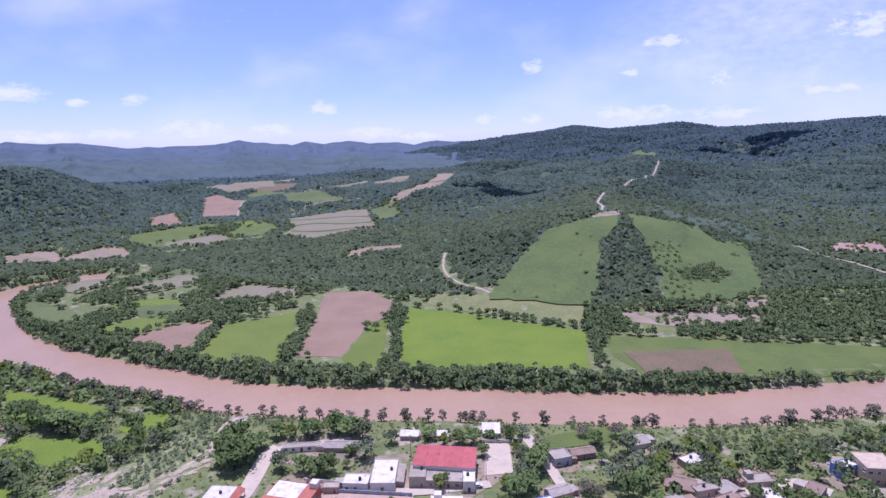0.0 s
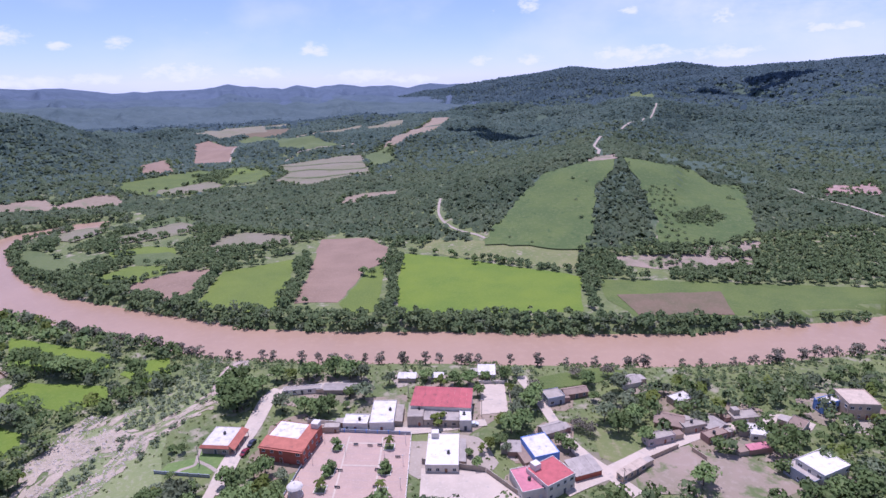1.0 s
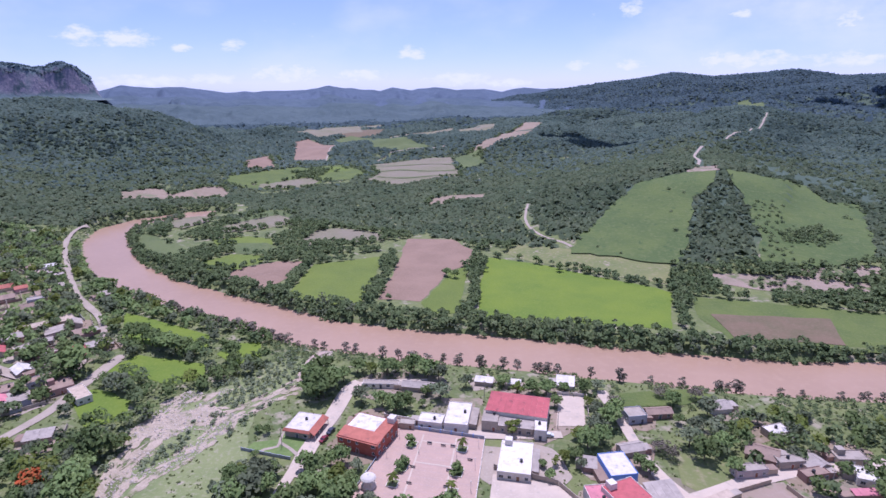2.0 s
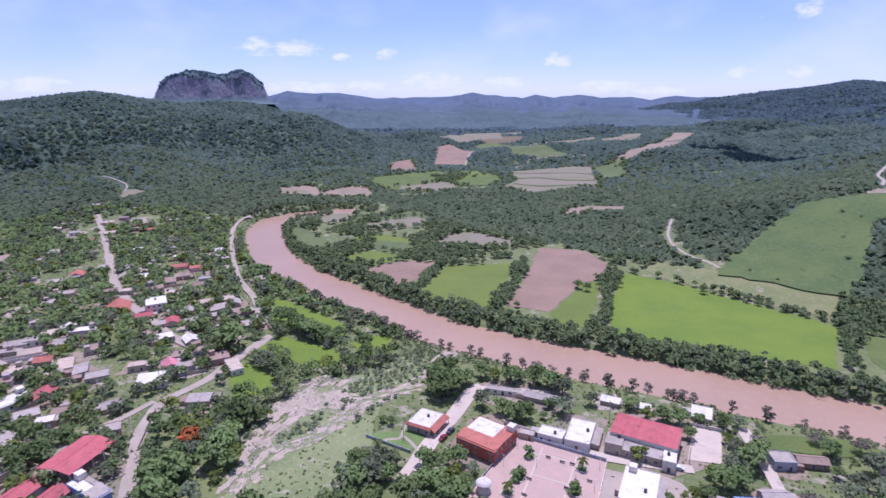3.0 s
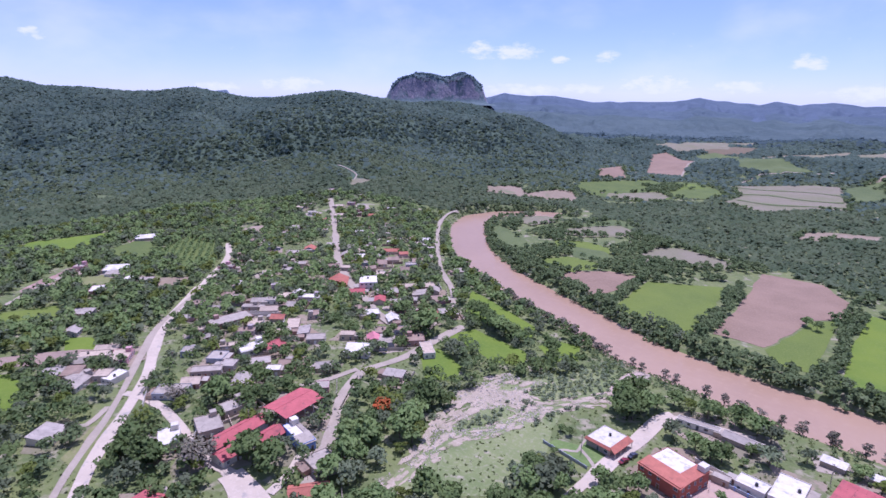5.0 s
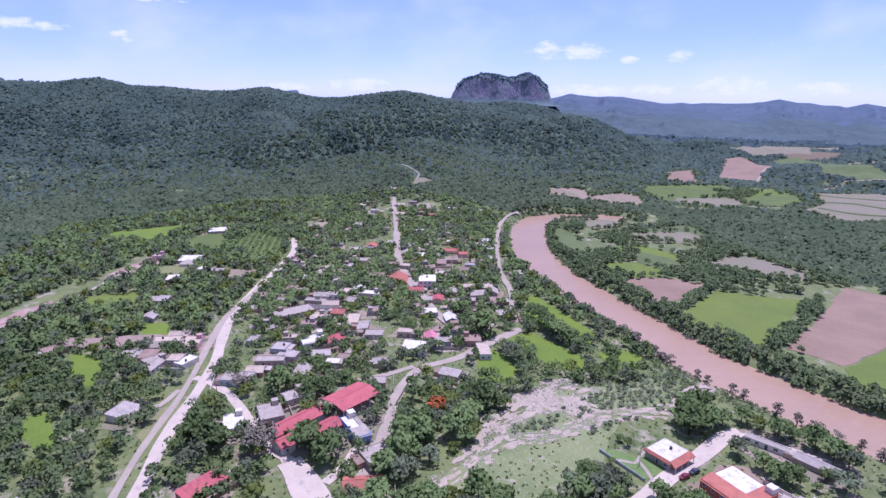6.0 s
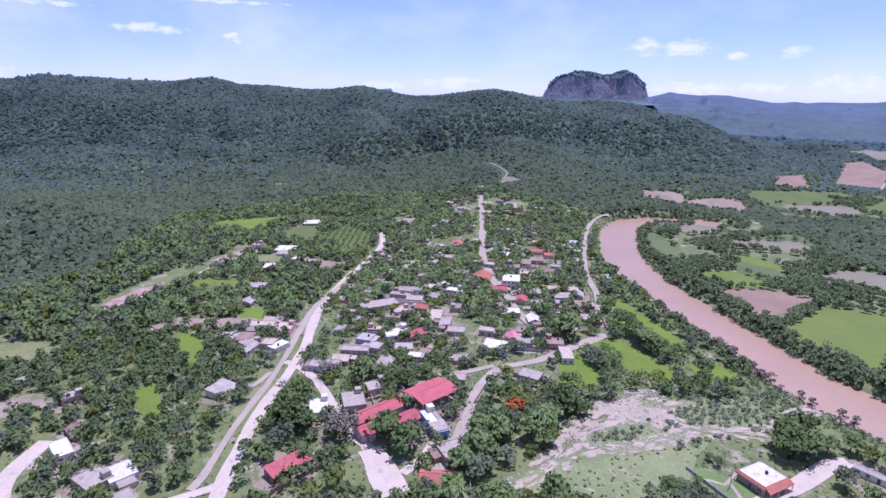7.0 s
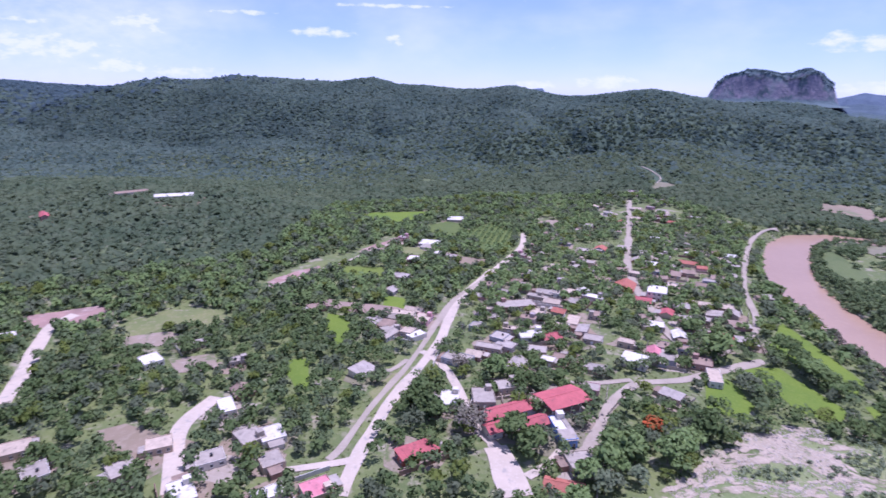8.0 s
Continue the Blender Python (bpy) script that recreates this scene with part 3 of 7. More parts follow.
    ('field_46', 'bare', [(-494, 254), (-503, 267), (-497, 284), (-479, 269), (-478, 253)]),
    ('field_47', 'crop2', [(-563, 166), (-529, 223), (-514, 214), (-533, 178)]),
    ('field_48', 'dry', [(-440, 100), (-434, 120), (-414, 123), (-412, 103)]),
    ('field_65', 'crop2', [(-392, 49), (-395, 65), (-372, 75), (-363, 66), (-378, 49)]),
    ('field_66', 'lush', [(-311, 28), (-314, 38), (-300, 44), (-289, 30)]),
    ('field_67', 'crop2', [(-472, 171), (-501, 210), (-465, 220), (-412, 187), (-418, 167)]),
    ('field_49', 'stubble', [(-575, 447), (-578, 465), (-560, 475), (-554, 453), (-560, 439)]),
    ('field_50', 'bare2', [(-410, 140), (-391, 165), (-371, 148), (-391, 137)]),
    ('field_51', 'lawn', [(-90.0, 177.4), (-89.0, 185.4), (-80.0, 176.9), (-82.2, 167.5), (-99.9, 169.0), (-98.6, 173.1)]),
    ('field_69', 'bare', [(86, 174), (108, 168), (114, 152), (98, 145), (80, 146), (84, 158)]),
    ('field_52', 'bare', [(-35.7, 215.0), (-17.8, 217.0), (-15.5, 205.5), (-20.1, 197.9), (-22.7, 202.3)]),
    ('field_53', 'dry', [(-223.8, 39.4), (-237.6, 52.9), (-237.6, 62.4), (-227.6, 56.2), (-215.5, 46.1), (-209.7, 39.5)]),
    ('field_54', 'bare2', [(-224.7, -67.0), (-226.9, -57.8), (-213.9, -42.8), (-204.6, -39.7), (-200.2, -51.0), (-209.8, -60.1)]),
    ('field_55', 'bare', [(-281.7, -48.0), (-282.2, -27.5), (-264.9, -25.2), (-264.7, -43.5)]),
    ('field_56', 'bare2', [(-225.3, -97.8), (-226.6, -88.3), (-214.0, -82.8), (-210.1, -92.7)]),
    ('field_57', 'stubble', [(-322, 1293), (-282, 1348), (-189, 1439), (-176, 1392), (-272, 1292), (-305, 1247)]),
    ('field_58', 'stubble', [(-178, 1406), (-106, 1448), (-82, 1434), (-80, 1300), (-149, 1269)]),
    ('field_59', 'crop3', [(-422, 1215), (-406, 1282), (-325, 1280), (-329, 1222), (-381, 1160)]),
    ('field_61', 'stubble', [(-470, 1520), (-440, 1730), (-380, 1700), (-400, 1500)]),
    ('field_62', 'stubble2', [(-429, 1279), (-417, 1457), (-358, 1446), (-351, 1335), (-405, 1259)]),
    ('field_63', 'bare2', [(-408, 890), (-386, 908), (-370, 890), (-386, 857)]),
    ('field_64', 'crop3', [(-329, 1134), (-253, 1095), (-174, 1006), (-206, 971), (-274, 1010)]),
    ('field_41', 'dry', [(56.1, 188.5), (72.3, 185.6), (76.1, 178.1), (60.0, 166.1), (53.5, 170.9)]),
]
ROADS = [
    ('road_1', 5.5, 'dust', [(-535, 389), (-486, 356), (-412, 304), (-352.8, 261.6), (-298.1, 232.6), (-269.1, 221.3), (-239.9, 209.3), (-216.4, 202.7)]),
    ('road_2', 3.5, 'dust', [(-412, 472), (-409, 454), (-393, 423), (-356, 379), (-316, 337), (-276.3, 299.6), (-240.8, 272.0), (-223.2, 250.4), (-213.5, 227.0), (-206.8, 206.2)]),
    ('road_3', 5.0, 'dust', [(-145.9, 91.0), (-158.3, 108.2), (-168.3, 119.2), (-181.5, 132.8), (-192.1, 149.1), (-196.8, 161.5), (-194.1, 181.2), (-196.3, 204.1), (-198.8, 234.2)]),
    ('road_4', 5.2, 'pave', [(-369.4, 157.7), (-344.5, 134.9), (-322.1, 115.6), (-297.5, 101.0), (-269.8, 86.9), (-246.7, 71.4), (-231.4, 59.7), (-213.1, 46.2), (-193.6, 34.0), (-175.8, 24.5), (-161.3, 17.5)]),
    ('road_5', 3.2, 'dust', [(-353.7, 146.0), (-337.9, 128.3), (-319.4, 110.1), (-295.1, 94.3), (-272.0, 79.7), (-248.5, 65.0), (-232.8, 53.3), (-218.6, 42.9), (-199.7, 29.5), (-185.9, 20.9), (-181.1, 16.1)]),
    ('road_6', 4.4, 'pave', [(-256.1, 71.6), (-247.7, 75.9), (-233.0, 77.9), (-216.1, 77.4), (-199.5, 75.7), (-187.1, 74.2), (-176.3, 76.1), (-169.9, 77.3)]),
    ('road_34', 10.0, 'pave', [(-171.1, 76.5), (-162.5, 76.0), (-149.4, 74.3), (-143.8, 73.6)]),
    ('road_35', 3.6, 'pave', [(-152.1, 80.6), (-155.6, 90.2), (-161.5, 98.6), (-165.9, 106.4)]),
    ('road_7', 3.0, 'dust', [(-364.8, -2.9), (-371.2, 9.7), (-379.2, 24.9), (-392.7, 41.7), (-407.1, 60.0), (-430.7, 81.6), (-457, 106)]),
    ('road_8', 7.0, 'pave', [(-257.0, -109.1), (-277.7, -110.2), (-304.5, -112.9), (-328.8, -115.1), (-342.6, -115.0), (-354.5, -106.9)]),
    ('road_9', 7.0, 'pave', [(-178.3, -35.6), (-193.3, -36.3), (-210.3, -37.0), (-222.7, -34.6), (-237.9, -24.9)]),
    ('road_10', 6.0, 'pave', [(-76.9, 156.8), (-77.5, 169.9), (-77.0, 183.1), (-75.8, 196.7), (-75.8, 213.7), (-73.1, 220.0), (-61.6, 223.4), (-42.4, 227.7)]),
    ('road_11', 5.0, 'pave', [(33.7, 229.2), (37.6, 214.3), (40.8, 199.4), (44.3, 184.0), (49.3, 170.2), (55.0, 162.3), (61.2, 152.2)]),
    ('road_12', 5.5, 'pave', [(37.9, 154.0), (48.6, 159.9), (61.0, 166.4), (79.7, 177.0), (100.0, 185.3), (116.9, 189.1), (130.4, 191.9), (138.5, 185.4)]),
    ('road_13', 3.5, 'pave', [(-179.6, 0.4), (-179.0, 11.9), (-178.5, 21.9), (-180.0, 28.3)]),
    ('road_14', 5.0, 'pave', [(-460, 226), (-418, 203), (-378.7, 168.4), (-355.8, 146.8)]),
    ('road_15', 3.0, 'sand', [(-95.6, 252.3), (-102.6, 244.6), (-102.6, 230.3), (-101.0, 221.1)]),
    ('road_16', 3.5, 'dust', [(-268.1, 163.8), (-255.8, 162.6), (-241.1, 161.1), (-228.9, 159.3)]),
    ('road_17', 5.0, 'pave', [(-173.2, 76.5), (-159.5, 76.4), (-143.3, 76.3)]),
    ('road_18', 2.5, 'dust', [(0, 564), (-2, 522), (2, 491), (14, 465), (29.4, 448.0), (34.7, 439.0)]),
    ('road_19', 3.0, 'dust', [(220, 773), (184, 683), (172, 619), (162, 585)]),
    ('road_20', 3.5, 'dust', [(348, 556), (348, 521), (362, 494), (369, 460)]),
    ('road_21', 2.2, 'dust', [(160.6, 399.2), (171, 435), (185, 455), (180, 434), (208, 432), (250, 445)]),
    ('road_22', 3.0, 'dust', [(-244.3, 43.7), (-240.0, 52.3), (-249.1, 62.8)]),
    ('road_23', 4.0, 'pave', [(-78.3, 145.1), (-77.9, 166.7), (-77.1, 191.1), (-76.9, 215.9), (-73.8, 224.0)]),
    ('road_24', 2.2, 'dust', [(275, 416), (299, 414), (343, 422)]),
    ('road_26', 1.6, 'dust', [(-643, 483), (-617, 480), (-591, 473), (-575, 456)]),
    ('road_27', 3.0, 'dust', [(286, 909), (326, 978), (388, 1101)]),
    ('road_28', 3.0, 'dust', [(400, 1105), (428, 1162), (476, 1281)]),
    ('road_29', 1.2, 'dust', [(-95.6, 166.3), (-93.4, 170.2), (-89.4, 172.6), (-90.3, 177.3), (-91.0, 181.9)]),
    ('road_30', 1.2, 'dust', [(-89.0, 174.8), (-84.2, 171.9), (-80.0, 168.6)]),
    ('road_31', 2.5, 'dust', [(-740, 425), (-745, 436), (-750, 446)]),
    ('road_32', 3.0, 'dust', [(-245, 897), (-235, 970), (-163, 1000), (-140, 1053)]),
    ('road_33', 3.0, 'dust', [(-341, 932), (-369, 1031), (-390, 1126)]),
    ('road_25', 3.5, 'dust', [(-206.6, 129.1), (-202.3, 139.6), (-200.2, 157.5)]),
]
STREAMS = [
    ('stream_bed_1', 8.5, [(-125.7, 106.5), (-127.2, 119.6), (-130.4, 134.6), (-137.4, 150.2), (-139.5, 161.3), (-143.3, 179.2), (-145.7, 188.5), (-142.7, 202.2)]),
    ('stream_bed_2', 7.0, [(-130.4, 134.6), (-128.7, 148.8), (-121.1, 160.7), (-117.2, 174.9), (-116.7, 186.9), (-108.6, 201.6), (-98.5, 214.3), (-97.8, 229.9), (-97.7, 249.1)]),
    ('stream_bed_4', 4.5, [(-143.2, 185.3), (-129.1, 192.0), (-116.1, 194.9), (-107.5, 210.0), (-98.0, 224.5)]),
    ('stream_bed_5', 5.0, [(-137.4, 150.2), (-135.8, 164.3), (-134.1, 177.6), (-124.8, 181.5)]),
    ('stream_bed_3', 5.5, [(-130.5, 207.6), (-132.4, 198.1), (-132.7, 186.9), (-135.2, 173.7), (-137.8, 159.7)]),
]

# ---- plan: houses (x, y, length, depth, height, turn, roof, walls, roof colour) ----
HOUSES = [
    (-83.6, 184.7, 10.3, 11.8, 3.8, -6, 'skirt', 'grey', 'orange'),
    (-56.8, 180.9, 16.7, 16.2, 5.8, -14, 'terrace', 'rust', 'orange'),
    (-34.8, 194.2, 9.6, 6.5, 3.6, -4, 'flat', 'white', 'white'),
    (-24.7, 198.3, 9.3, 15.7, 4.0, -1, 'flat', 'white', 'white'),
    (-44.0, 191.7, 6.0, 3.6, 2.8, 0, 'flat', 'grey', 'grey'),
    (-1.3, 204.2, 23.7, 12.8, 6.5, -7, 'shed', 'white', 'red'),
    (-1.6, 196.6, 13.3, 8.8, 4.2, -5, 'shed', 'grey', 'tin'),
    (7.5, 193.3, 4.5, 7.7, 4.6, -2, 'flat', 'white', 'white'),
    (-11.8, 197.1, 6.3, 8.3, 4.6, -2, 'flat', 'grey', 'grey'),
    (-1.4, 174.2, 11.4, 18.0, 3.5, -3, 'flat', 'white', 'white'),
    (18.9, 232.3, 7.6, 7.4, 2.8, -4, 'shed', 'white', 'white'),
    (-16.9, 228.9, 7.8, 4.0, 2.6, -4, 'shed', 'grey', 'white'),
    (-3.4, 228.4, 5.3, 3.5, 2.6, -5, 'shed', 'grey', 'white'),
    (32.9, 173.3, 9.4, 12.1, 4.8, 16, 'flat', 'blue', 'white'),
    (24.2, 175.5, 4.6, 5.4, 3.0, -6, 'shed', 'brick', 'tin'),
    (33.7, 157.7, 11.7, 10.7, 6.0, 31, 'flat', 'white', 'red'),
    (26.1, 156.2, 8.3, 11.5, 4.5, 14, 'flat', 'white', 'pinkroof'),
    (46.1, 164.0, 9.9, 7.4, 3.2, 18, 'shed', 'rust', 'tin'),
    (39.7, 186.6, 8.8, 5.4, 3.2, 21, 'gable', 'grey', 'tin'),
    (44.4, 208.6, 7.6, 6.8, 3.8, 16, 'flat', 'bluegrey', 'grey'),
    (54.2, 212.3, 10.2, 4.8, 3.2, 13, 'gable', 'brick', 'brown'),
    (79.2, 220.1, 8.4, 6.8, 3.2, 17, 'gable', 'white', 'tin'),
    (77.5, 179.5, 11.4, 4.0, 3.2, 16, 'flat', 'lilac', 'grey'),
    (85.7, 190.6, 10.3, 8.5, 3.2, -24, 'gable', 'brick', 'brown'),
    (92.8, 186.1, 9.4, 4.0, 3.2, 13, 'flat', 'grey', 'grey'),
    (101.8, 186.7, 6.4, 6.5, 3.0, 26, 'gable', 'grey', 'tin'),
    (98.3, 180.3, 9.3, 4.0, 3.0, 20, 'flat', 'brick', 'brown'),
    (114.3, 191.2, 10.5, 5.5, 3.0, 6, 'flat', 'grey', 'grey'),
    (131.3, 184.4, 5.6, 8.6, 3.2, -48, 'flat', 'grey', 'brown'),
    (123.5, 158.4, 12.7, 9.7, 6.2, 23, 'flat', 'white', 'white'),
    (117.1, 157.2, 5.5, 10.2, 4.2, 23, 'flat', 'bluegrey', 'tin'),
    (150.5, 197.1, 9.0, 4.5, 4.6, 16, 'flat', 'blue', 'white'),
    (160.2, 195.2, 11.5, 11.4, 6.8, -7, 'flat', 'tan', 'tan'),
    (110.4, 172.2, 8.8, 2.5, 2.6, 9, 'shed', 'brick', 'pinkroof'),
    (-45.3, 221.1, 13.7, 5.5, 3.0, -3, 'gable', 'grey', 'tin'),
    (-62.0, 220.8, 16.3, 3.4, 2.6, 6, 'flat', 'white', 'grey'),
    (62.1, 162.3, 12.2, 2.5, 3.0, 33, 'shed', 'tan', 'tan'),
    (95.6, 204.5, 5.9, 8.9, 3.0, -66, 'flat', 'grey', 'white'),
    (114.8, 181.3, 6.6, 7.5, 3.0, -13, 'flat', 'white', 'white'),
    (-187.9, 113.9, 19.6, 13.7, 5.5, 98, 'pavilion', 'white', 'red'),
    (-189.2, 89.2, 23.3, 7.9, 4.2, 98, 'gable', 'bluegrey', 'red'),
    (-178.7, 96.9, 10, 7.5, 3.8, 98, 'gable', 'grey', 'red'),
    (-179.2, 80.0, 8, 7, 3.8, 98, 'gable', 'white', 'red'),
    (-169.9, 104.4, 5.8, 16.2, 4.2, 82, 'terrace', 'blue', 'grey'),
    (-151.0, 101.0, 9.5, 9.8, 3.6, 83, 'flat', 'grey', 'grey'),
    (-203.6, 69.6, 7.7, 11.9, 4.0, 67, 'flat', 'white', 'white'),
    (-202.1, 84.3, 9.3, 12.4, 3.6, 74, 'flat', 'grey', 'grey'),
    (-208.6, 98.3, 11.6, 7.9, 3.2, 87, 'flat', 'grey', 'tin'),
    (-438.0, 129.8, 15.3, 10.6, 3.4, 59, 'shed', 'bluegrey', 'white'),
    (-400.3, 106.6, 9.7, 11.9, 3.4, 62, 'flat', 'pink', 'white'),
    (-515.0, 179.8, 17.1, 11.2, 3.2, 65, 'shed', 'grey', 'white'),
    (-298.1, 143.2, 23.5, 11.5, 3.4, 84, 'flat', 'brick', 'grey'),
    (-254.3, 132.2, 12.5, 8.6, 3.6, 77, 'terrace', 'white', 'white'),
    (-250.3, 141.6, 10.8, 7.7, 3.2, 98, 'gable', 'brick', 'red'),
    (-213.7, 168.9, 12.2, 11.0, 3.6, 42, 'hip', 'white', 'white'),
    (-181.5, 164.3, 9.6, 5.8, 3.0, 27, 'shed', 'grey', 'tin'),
    (-290.5, 240.2, 11.8, 14.7, 5.8, 50, 'flat', 'white', 'white'),
    (-311.3, 230.2, 13.3, 17.1, 3.6, 47, 'gable', 'rust', 'orange'),
    (-500.4, 340.1, 8, 7, 3.2, 46, 'flat', 'white', 'grey'),
    (-469.4, 334.5, 10, 7, 3.0, -44, 'gable', 'tan', 'red'),
    (-464.3, 296.0, 14, 9, 3.4, -49, 'flat', 'grey', 'tin'),
    (-455.2, 278.3, 7, 6, 3.0, 51, 'flat', 'pink', 'grey'),
    (-396.0, 265.4, 10, 9, 3.3, -45, 'gable', 'bluegrey', 'orange'),
    (-392.8, 248.5, 11, 9, 3.0, 45, 'flat', 'grey', 'grey'),
    (-375.6, 290.9, 8, 8, 3.4, 52, 'shed', 'bluegrey', 'tin'),
    (-364.4, 232.1, 14, 8, 3.3, 45, 'flat', 'tan', 'grey'),
    (-341.1, 247.7, 10, 7, 3.2, 48, 'flat', 'brick', 'brown'),
    (-475.8, 356.6, 10, 6, 2.8, 59, 'gable', 'grey', 'tan'),
    (-412.4, 333.3, 7, 9, 3.0, -42, 'gable', 'bluegrey', 'white'),
    (-380.8, 313.4, 7, 6, 3.4, -42, 'shed', 'tan', 'brown'),
    (-343.7, 310.3, 14, 7, 2.8, 44, 'gable', 'grey', 'orange'),
    (-330.0, 310.6, 7, 6, 3.0, 53, 'gable', 'pink', 'orange'),
    (-302.2, 292.3, 8, 6, 3.2, 49, 'flat', 'bluegrey', 'tin'),
    (-304.5, 301.9, 11, 9, 3.3, -43, 'flat', 'tan', 'brown'),
    (-260.4, 266.3, 11, 7, 3.2, 53, 'shed', 'tan', 'tan'),
    (-250.0, 263.1, 7, 9, 3.3, 44, 'gable', 'grey', 'grey'),
    (-252.9, 252.1, 10, 9, 3.2, -46, 'shed', 'lilac', 'grey'),
    (-271.1, 255.3, 14, 6, 2.8, 48, 'gable', 'pink', 'tan'),
    (-236.2, 252.6, 8, 8, 3.0, 56, 'shed', 'pink', 'brown'),
    (-236.9, 227.1, 11, 6, 2.8, 49, 'flat', 'pink', 'grey'),
    (-233.5, 211.0, 10, 7, 3.2, -31, 'gable', 'grey', 'white'),
    (-221.0, 230.2, 14, 8, 3.2, -48, 'gable', 'lilac', 'red'),
    (-224.1, 193.1, 8, 6, 3.2, -41, 'flat', 'lilac', 'brown'),
    (-260.0, 208.0, 8, 6, 2.8, 42, 'shed', 'grey', 'brown'),
    (-216.7, 203.0, 10, 6, 3.3, 53, 'flat', 'bluegrey', 'brown'),
    (-270.6, 239.5, 14, 8, 3.4, 54, 'gable', 'pink', 'tin'),
    (-286.6, 224.4, 14, 9, 2.8, 51, 'gable', 'brick', 'red'),
    (-262.6, 226.0, 7, 9, 3.3, 45, 'gable', 'tan', 'red'),
    (-310.2, 185.6, 8, 6, 3.4, 54, 'shed', 'tan', 'tan'),
    (-309.5, 177.4, 8, 6, 3.3, 45, 'flat', 'white', 'grey'),
    (-296.8, 196.9, 14, 7, 3.4, 39, 'flat', 'lilac', 'white'),
    (-309.6, 196.6, 8, 8, 3.0, -51, 'gable', 'white', 'white'),
    (-297.6, 168.2, 10, 7, 3.2, 50, 'gable', 'white', 'tan'),
    (-283.0, 165.3, 8, 7, 2.8, 40, 'gable', 'grey', 'orange'),
    (-294.2, 183.1, 8, 8, 3.0, 42, 'gable', 'bluegrey', 'grey'),
    (-314.4, 171.9, 10, 7, 3.2, 47, 'gable', 'white', 'grey'),
    (-309.6, 162.5, 10, 6, 2.8, 44, 'flat', 'grey', 'grey'),
    (-329.3, 162.6, 7, 9, 2.8, 53, 'flat', 'tan', 'grey'),
    (-337.7, 161.6, 10, 7, 3.2, -41, 'gable', 'bluegrey', 'brown'),
    (-242.0, 162.7, 10, 8, 3.0, 50, 'flat', 'grey', 'grey'),
    (-254.4, 163.7, 11, 6, 3.3, -41, 'shed', 'lilac', 'tin'),
    (-220.6, 185.2, 7, 9, 2.8, 54, 'gable', 'lilac', 'pinkroof'),
    (-202.7, 198.7, 10, 9, 3.4, 49, 'flat', 'brick', 'brown'),
    (-189.2, 194.2, 14, 6, 3.4, -35, 'flat', 'white', 'tan'),
    (-238.1, 127.5, 10, 8, 2.8, 60, 'flat', 'tan', 'tin'),
    (-245.6, 115.4, 7, 8, 3.3, 40, 'flat', 'lilac', 'tin'),
    (-258.5, 116.0, 8, 9, 2.8, 40, 'flat', 'bluegrey', 'tin'),
    (-227.4, 136.3, 7, 8, 2.8, -45, 'gable', 'pink', 'brown'),
    (-225.7, 127.3, 7, 6, 3.3, 47, 'flat', 'grey', 'white'),
    (-247.2, 105.0, 14, 6, 3.3, 53, 'flat', 'grey', 'grey'),
    (-242.2, 95.6, 8, 7, 3.4, 50, 'gable', 'pink', 'tan'),
    (-239.8, 85.8, 14, 9, 3.2, 45, 'flat', 'bluegrey', 'grey'),
    (-226.7, 111.3, 11, 7, 3.4, -42, 'gable', 'grey', 'tin'),
    (-300.9, 68.3, 8, 7, 2.8, 60, 'gable', 'tan', 'grey'),
    (-302.9, 73.8, 14, 7, 3.0, 56, 'flat', 'grey', 'tan'),
    (-290.2, 61.3, 8, 8, 3.4, 48, 'shed', 'brick', 'brown'),
    (-277.5, 70.3, 7, 8, 3.4, 48, 'flat', 'grey', 'tan'),
    (-277.2, 59.3, 11, 6, 3.4, -50, 'gable', 'white', 'grey'),
    (-450.7, 104.6, 8, 7, 2.8, -37, 'flat', 'brick', 'brown'),
    (-457.9, 112.5, 8, 7, 3.3, -41, 'flat', 'pink', 'tin'),
    (-410.2, 129.1, 7, 8, 3.0, 50, 'flat', 'grey', 'white'),
    (-430.0, 125.4, 10, 8, 2.8, 51, 'shed', 'white', 'grey'),
    (-399.8, 135.4, 10, 8, 3.4, 56, 'flat', 'brick', 'grey'),
    (-365.1, 87.4, 11, 7, 3.3, 45, 'shed', 'grey', 'tin'),
    (-392.6, 283.7, 7, 9, 3.3, 45, 'shed', 'tan', 'grey'),
    (-355.9, 251.0, 10, 8, 2.8, 47, 'flat', 'lilac', 'tan'),
    (-330.9, 252.6, 7, 8, 3.3, -49, 'flat', 'grey', 'tan'),
    (-327.1, 222.8, 11, 6, 2.8, 41, 'shed', 'bluegrey', 'brown'),
    (-247.6, 207.4, 8, 9, 3.4, 56, 'flat', 'grey', 'white'),
    (-212.0, 186.2, 8, 9, 3.2, -42, 'shed', 'bluegrey', 'grey'),
    (-233.1, 177.1, 8, 6, 3.4, 43, 'flat', 'tan', 'tan'),
    (-250.1, 230.3, 10, 9, 3.4, 51, 'flat', 'tan', 'grey'),
    (-247.1, 239.7, 7, 7, 3.2, 40, 'flat', 'grey', 'tin'),
    (-217.4, 238.7, 8, 9, 3.4, 53, 'flat', 'grey', 'tin'),
    (-316.6, 264.6, 8, 7, 3.3, -38, 'shed', 'tan', 'brown'),
    (-321.0, 279.6, 7, 9, 3.4, 48, 'shed', 'tan', 'brown'),
    (-345.9, 278.3, 11, 8, 3.4, -37, 'flat', 'white', 'white'),
    (-361.5, 276.8, 8, 9, 3.0, 49, 'gable', 'brick', 'grey'),
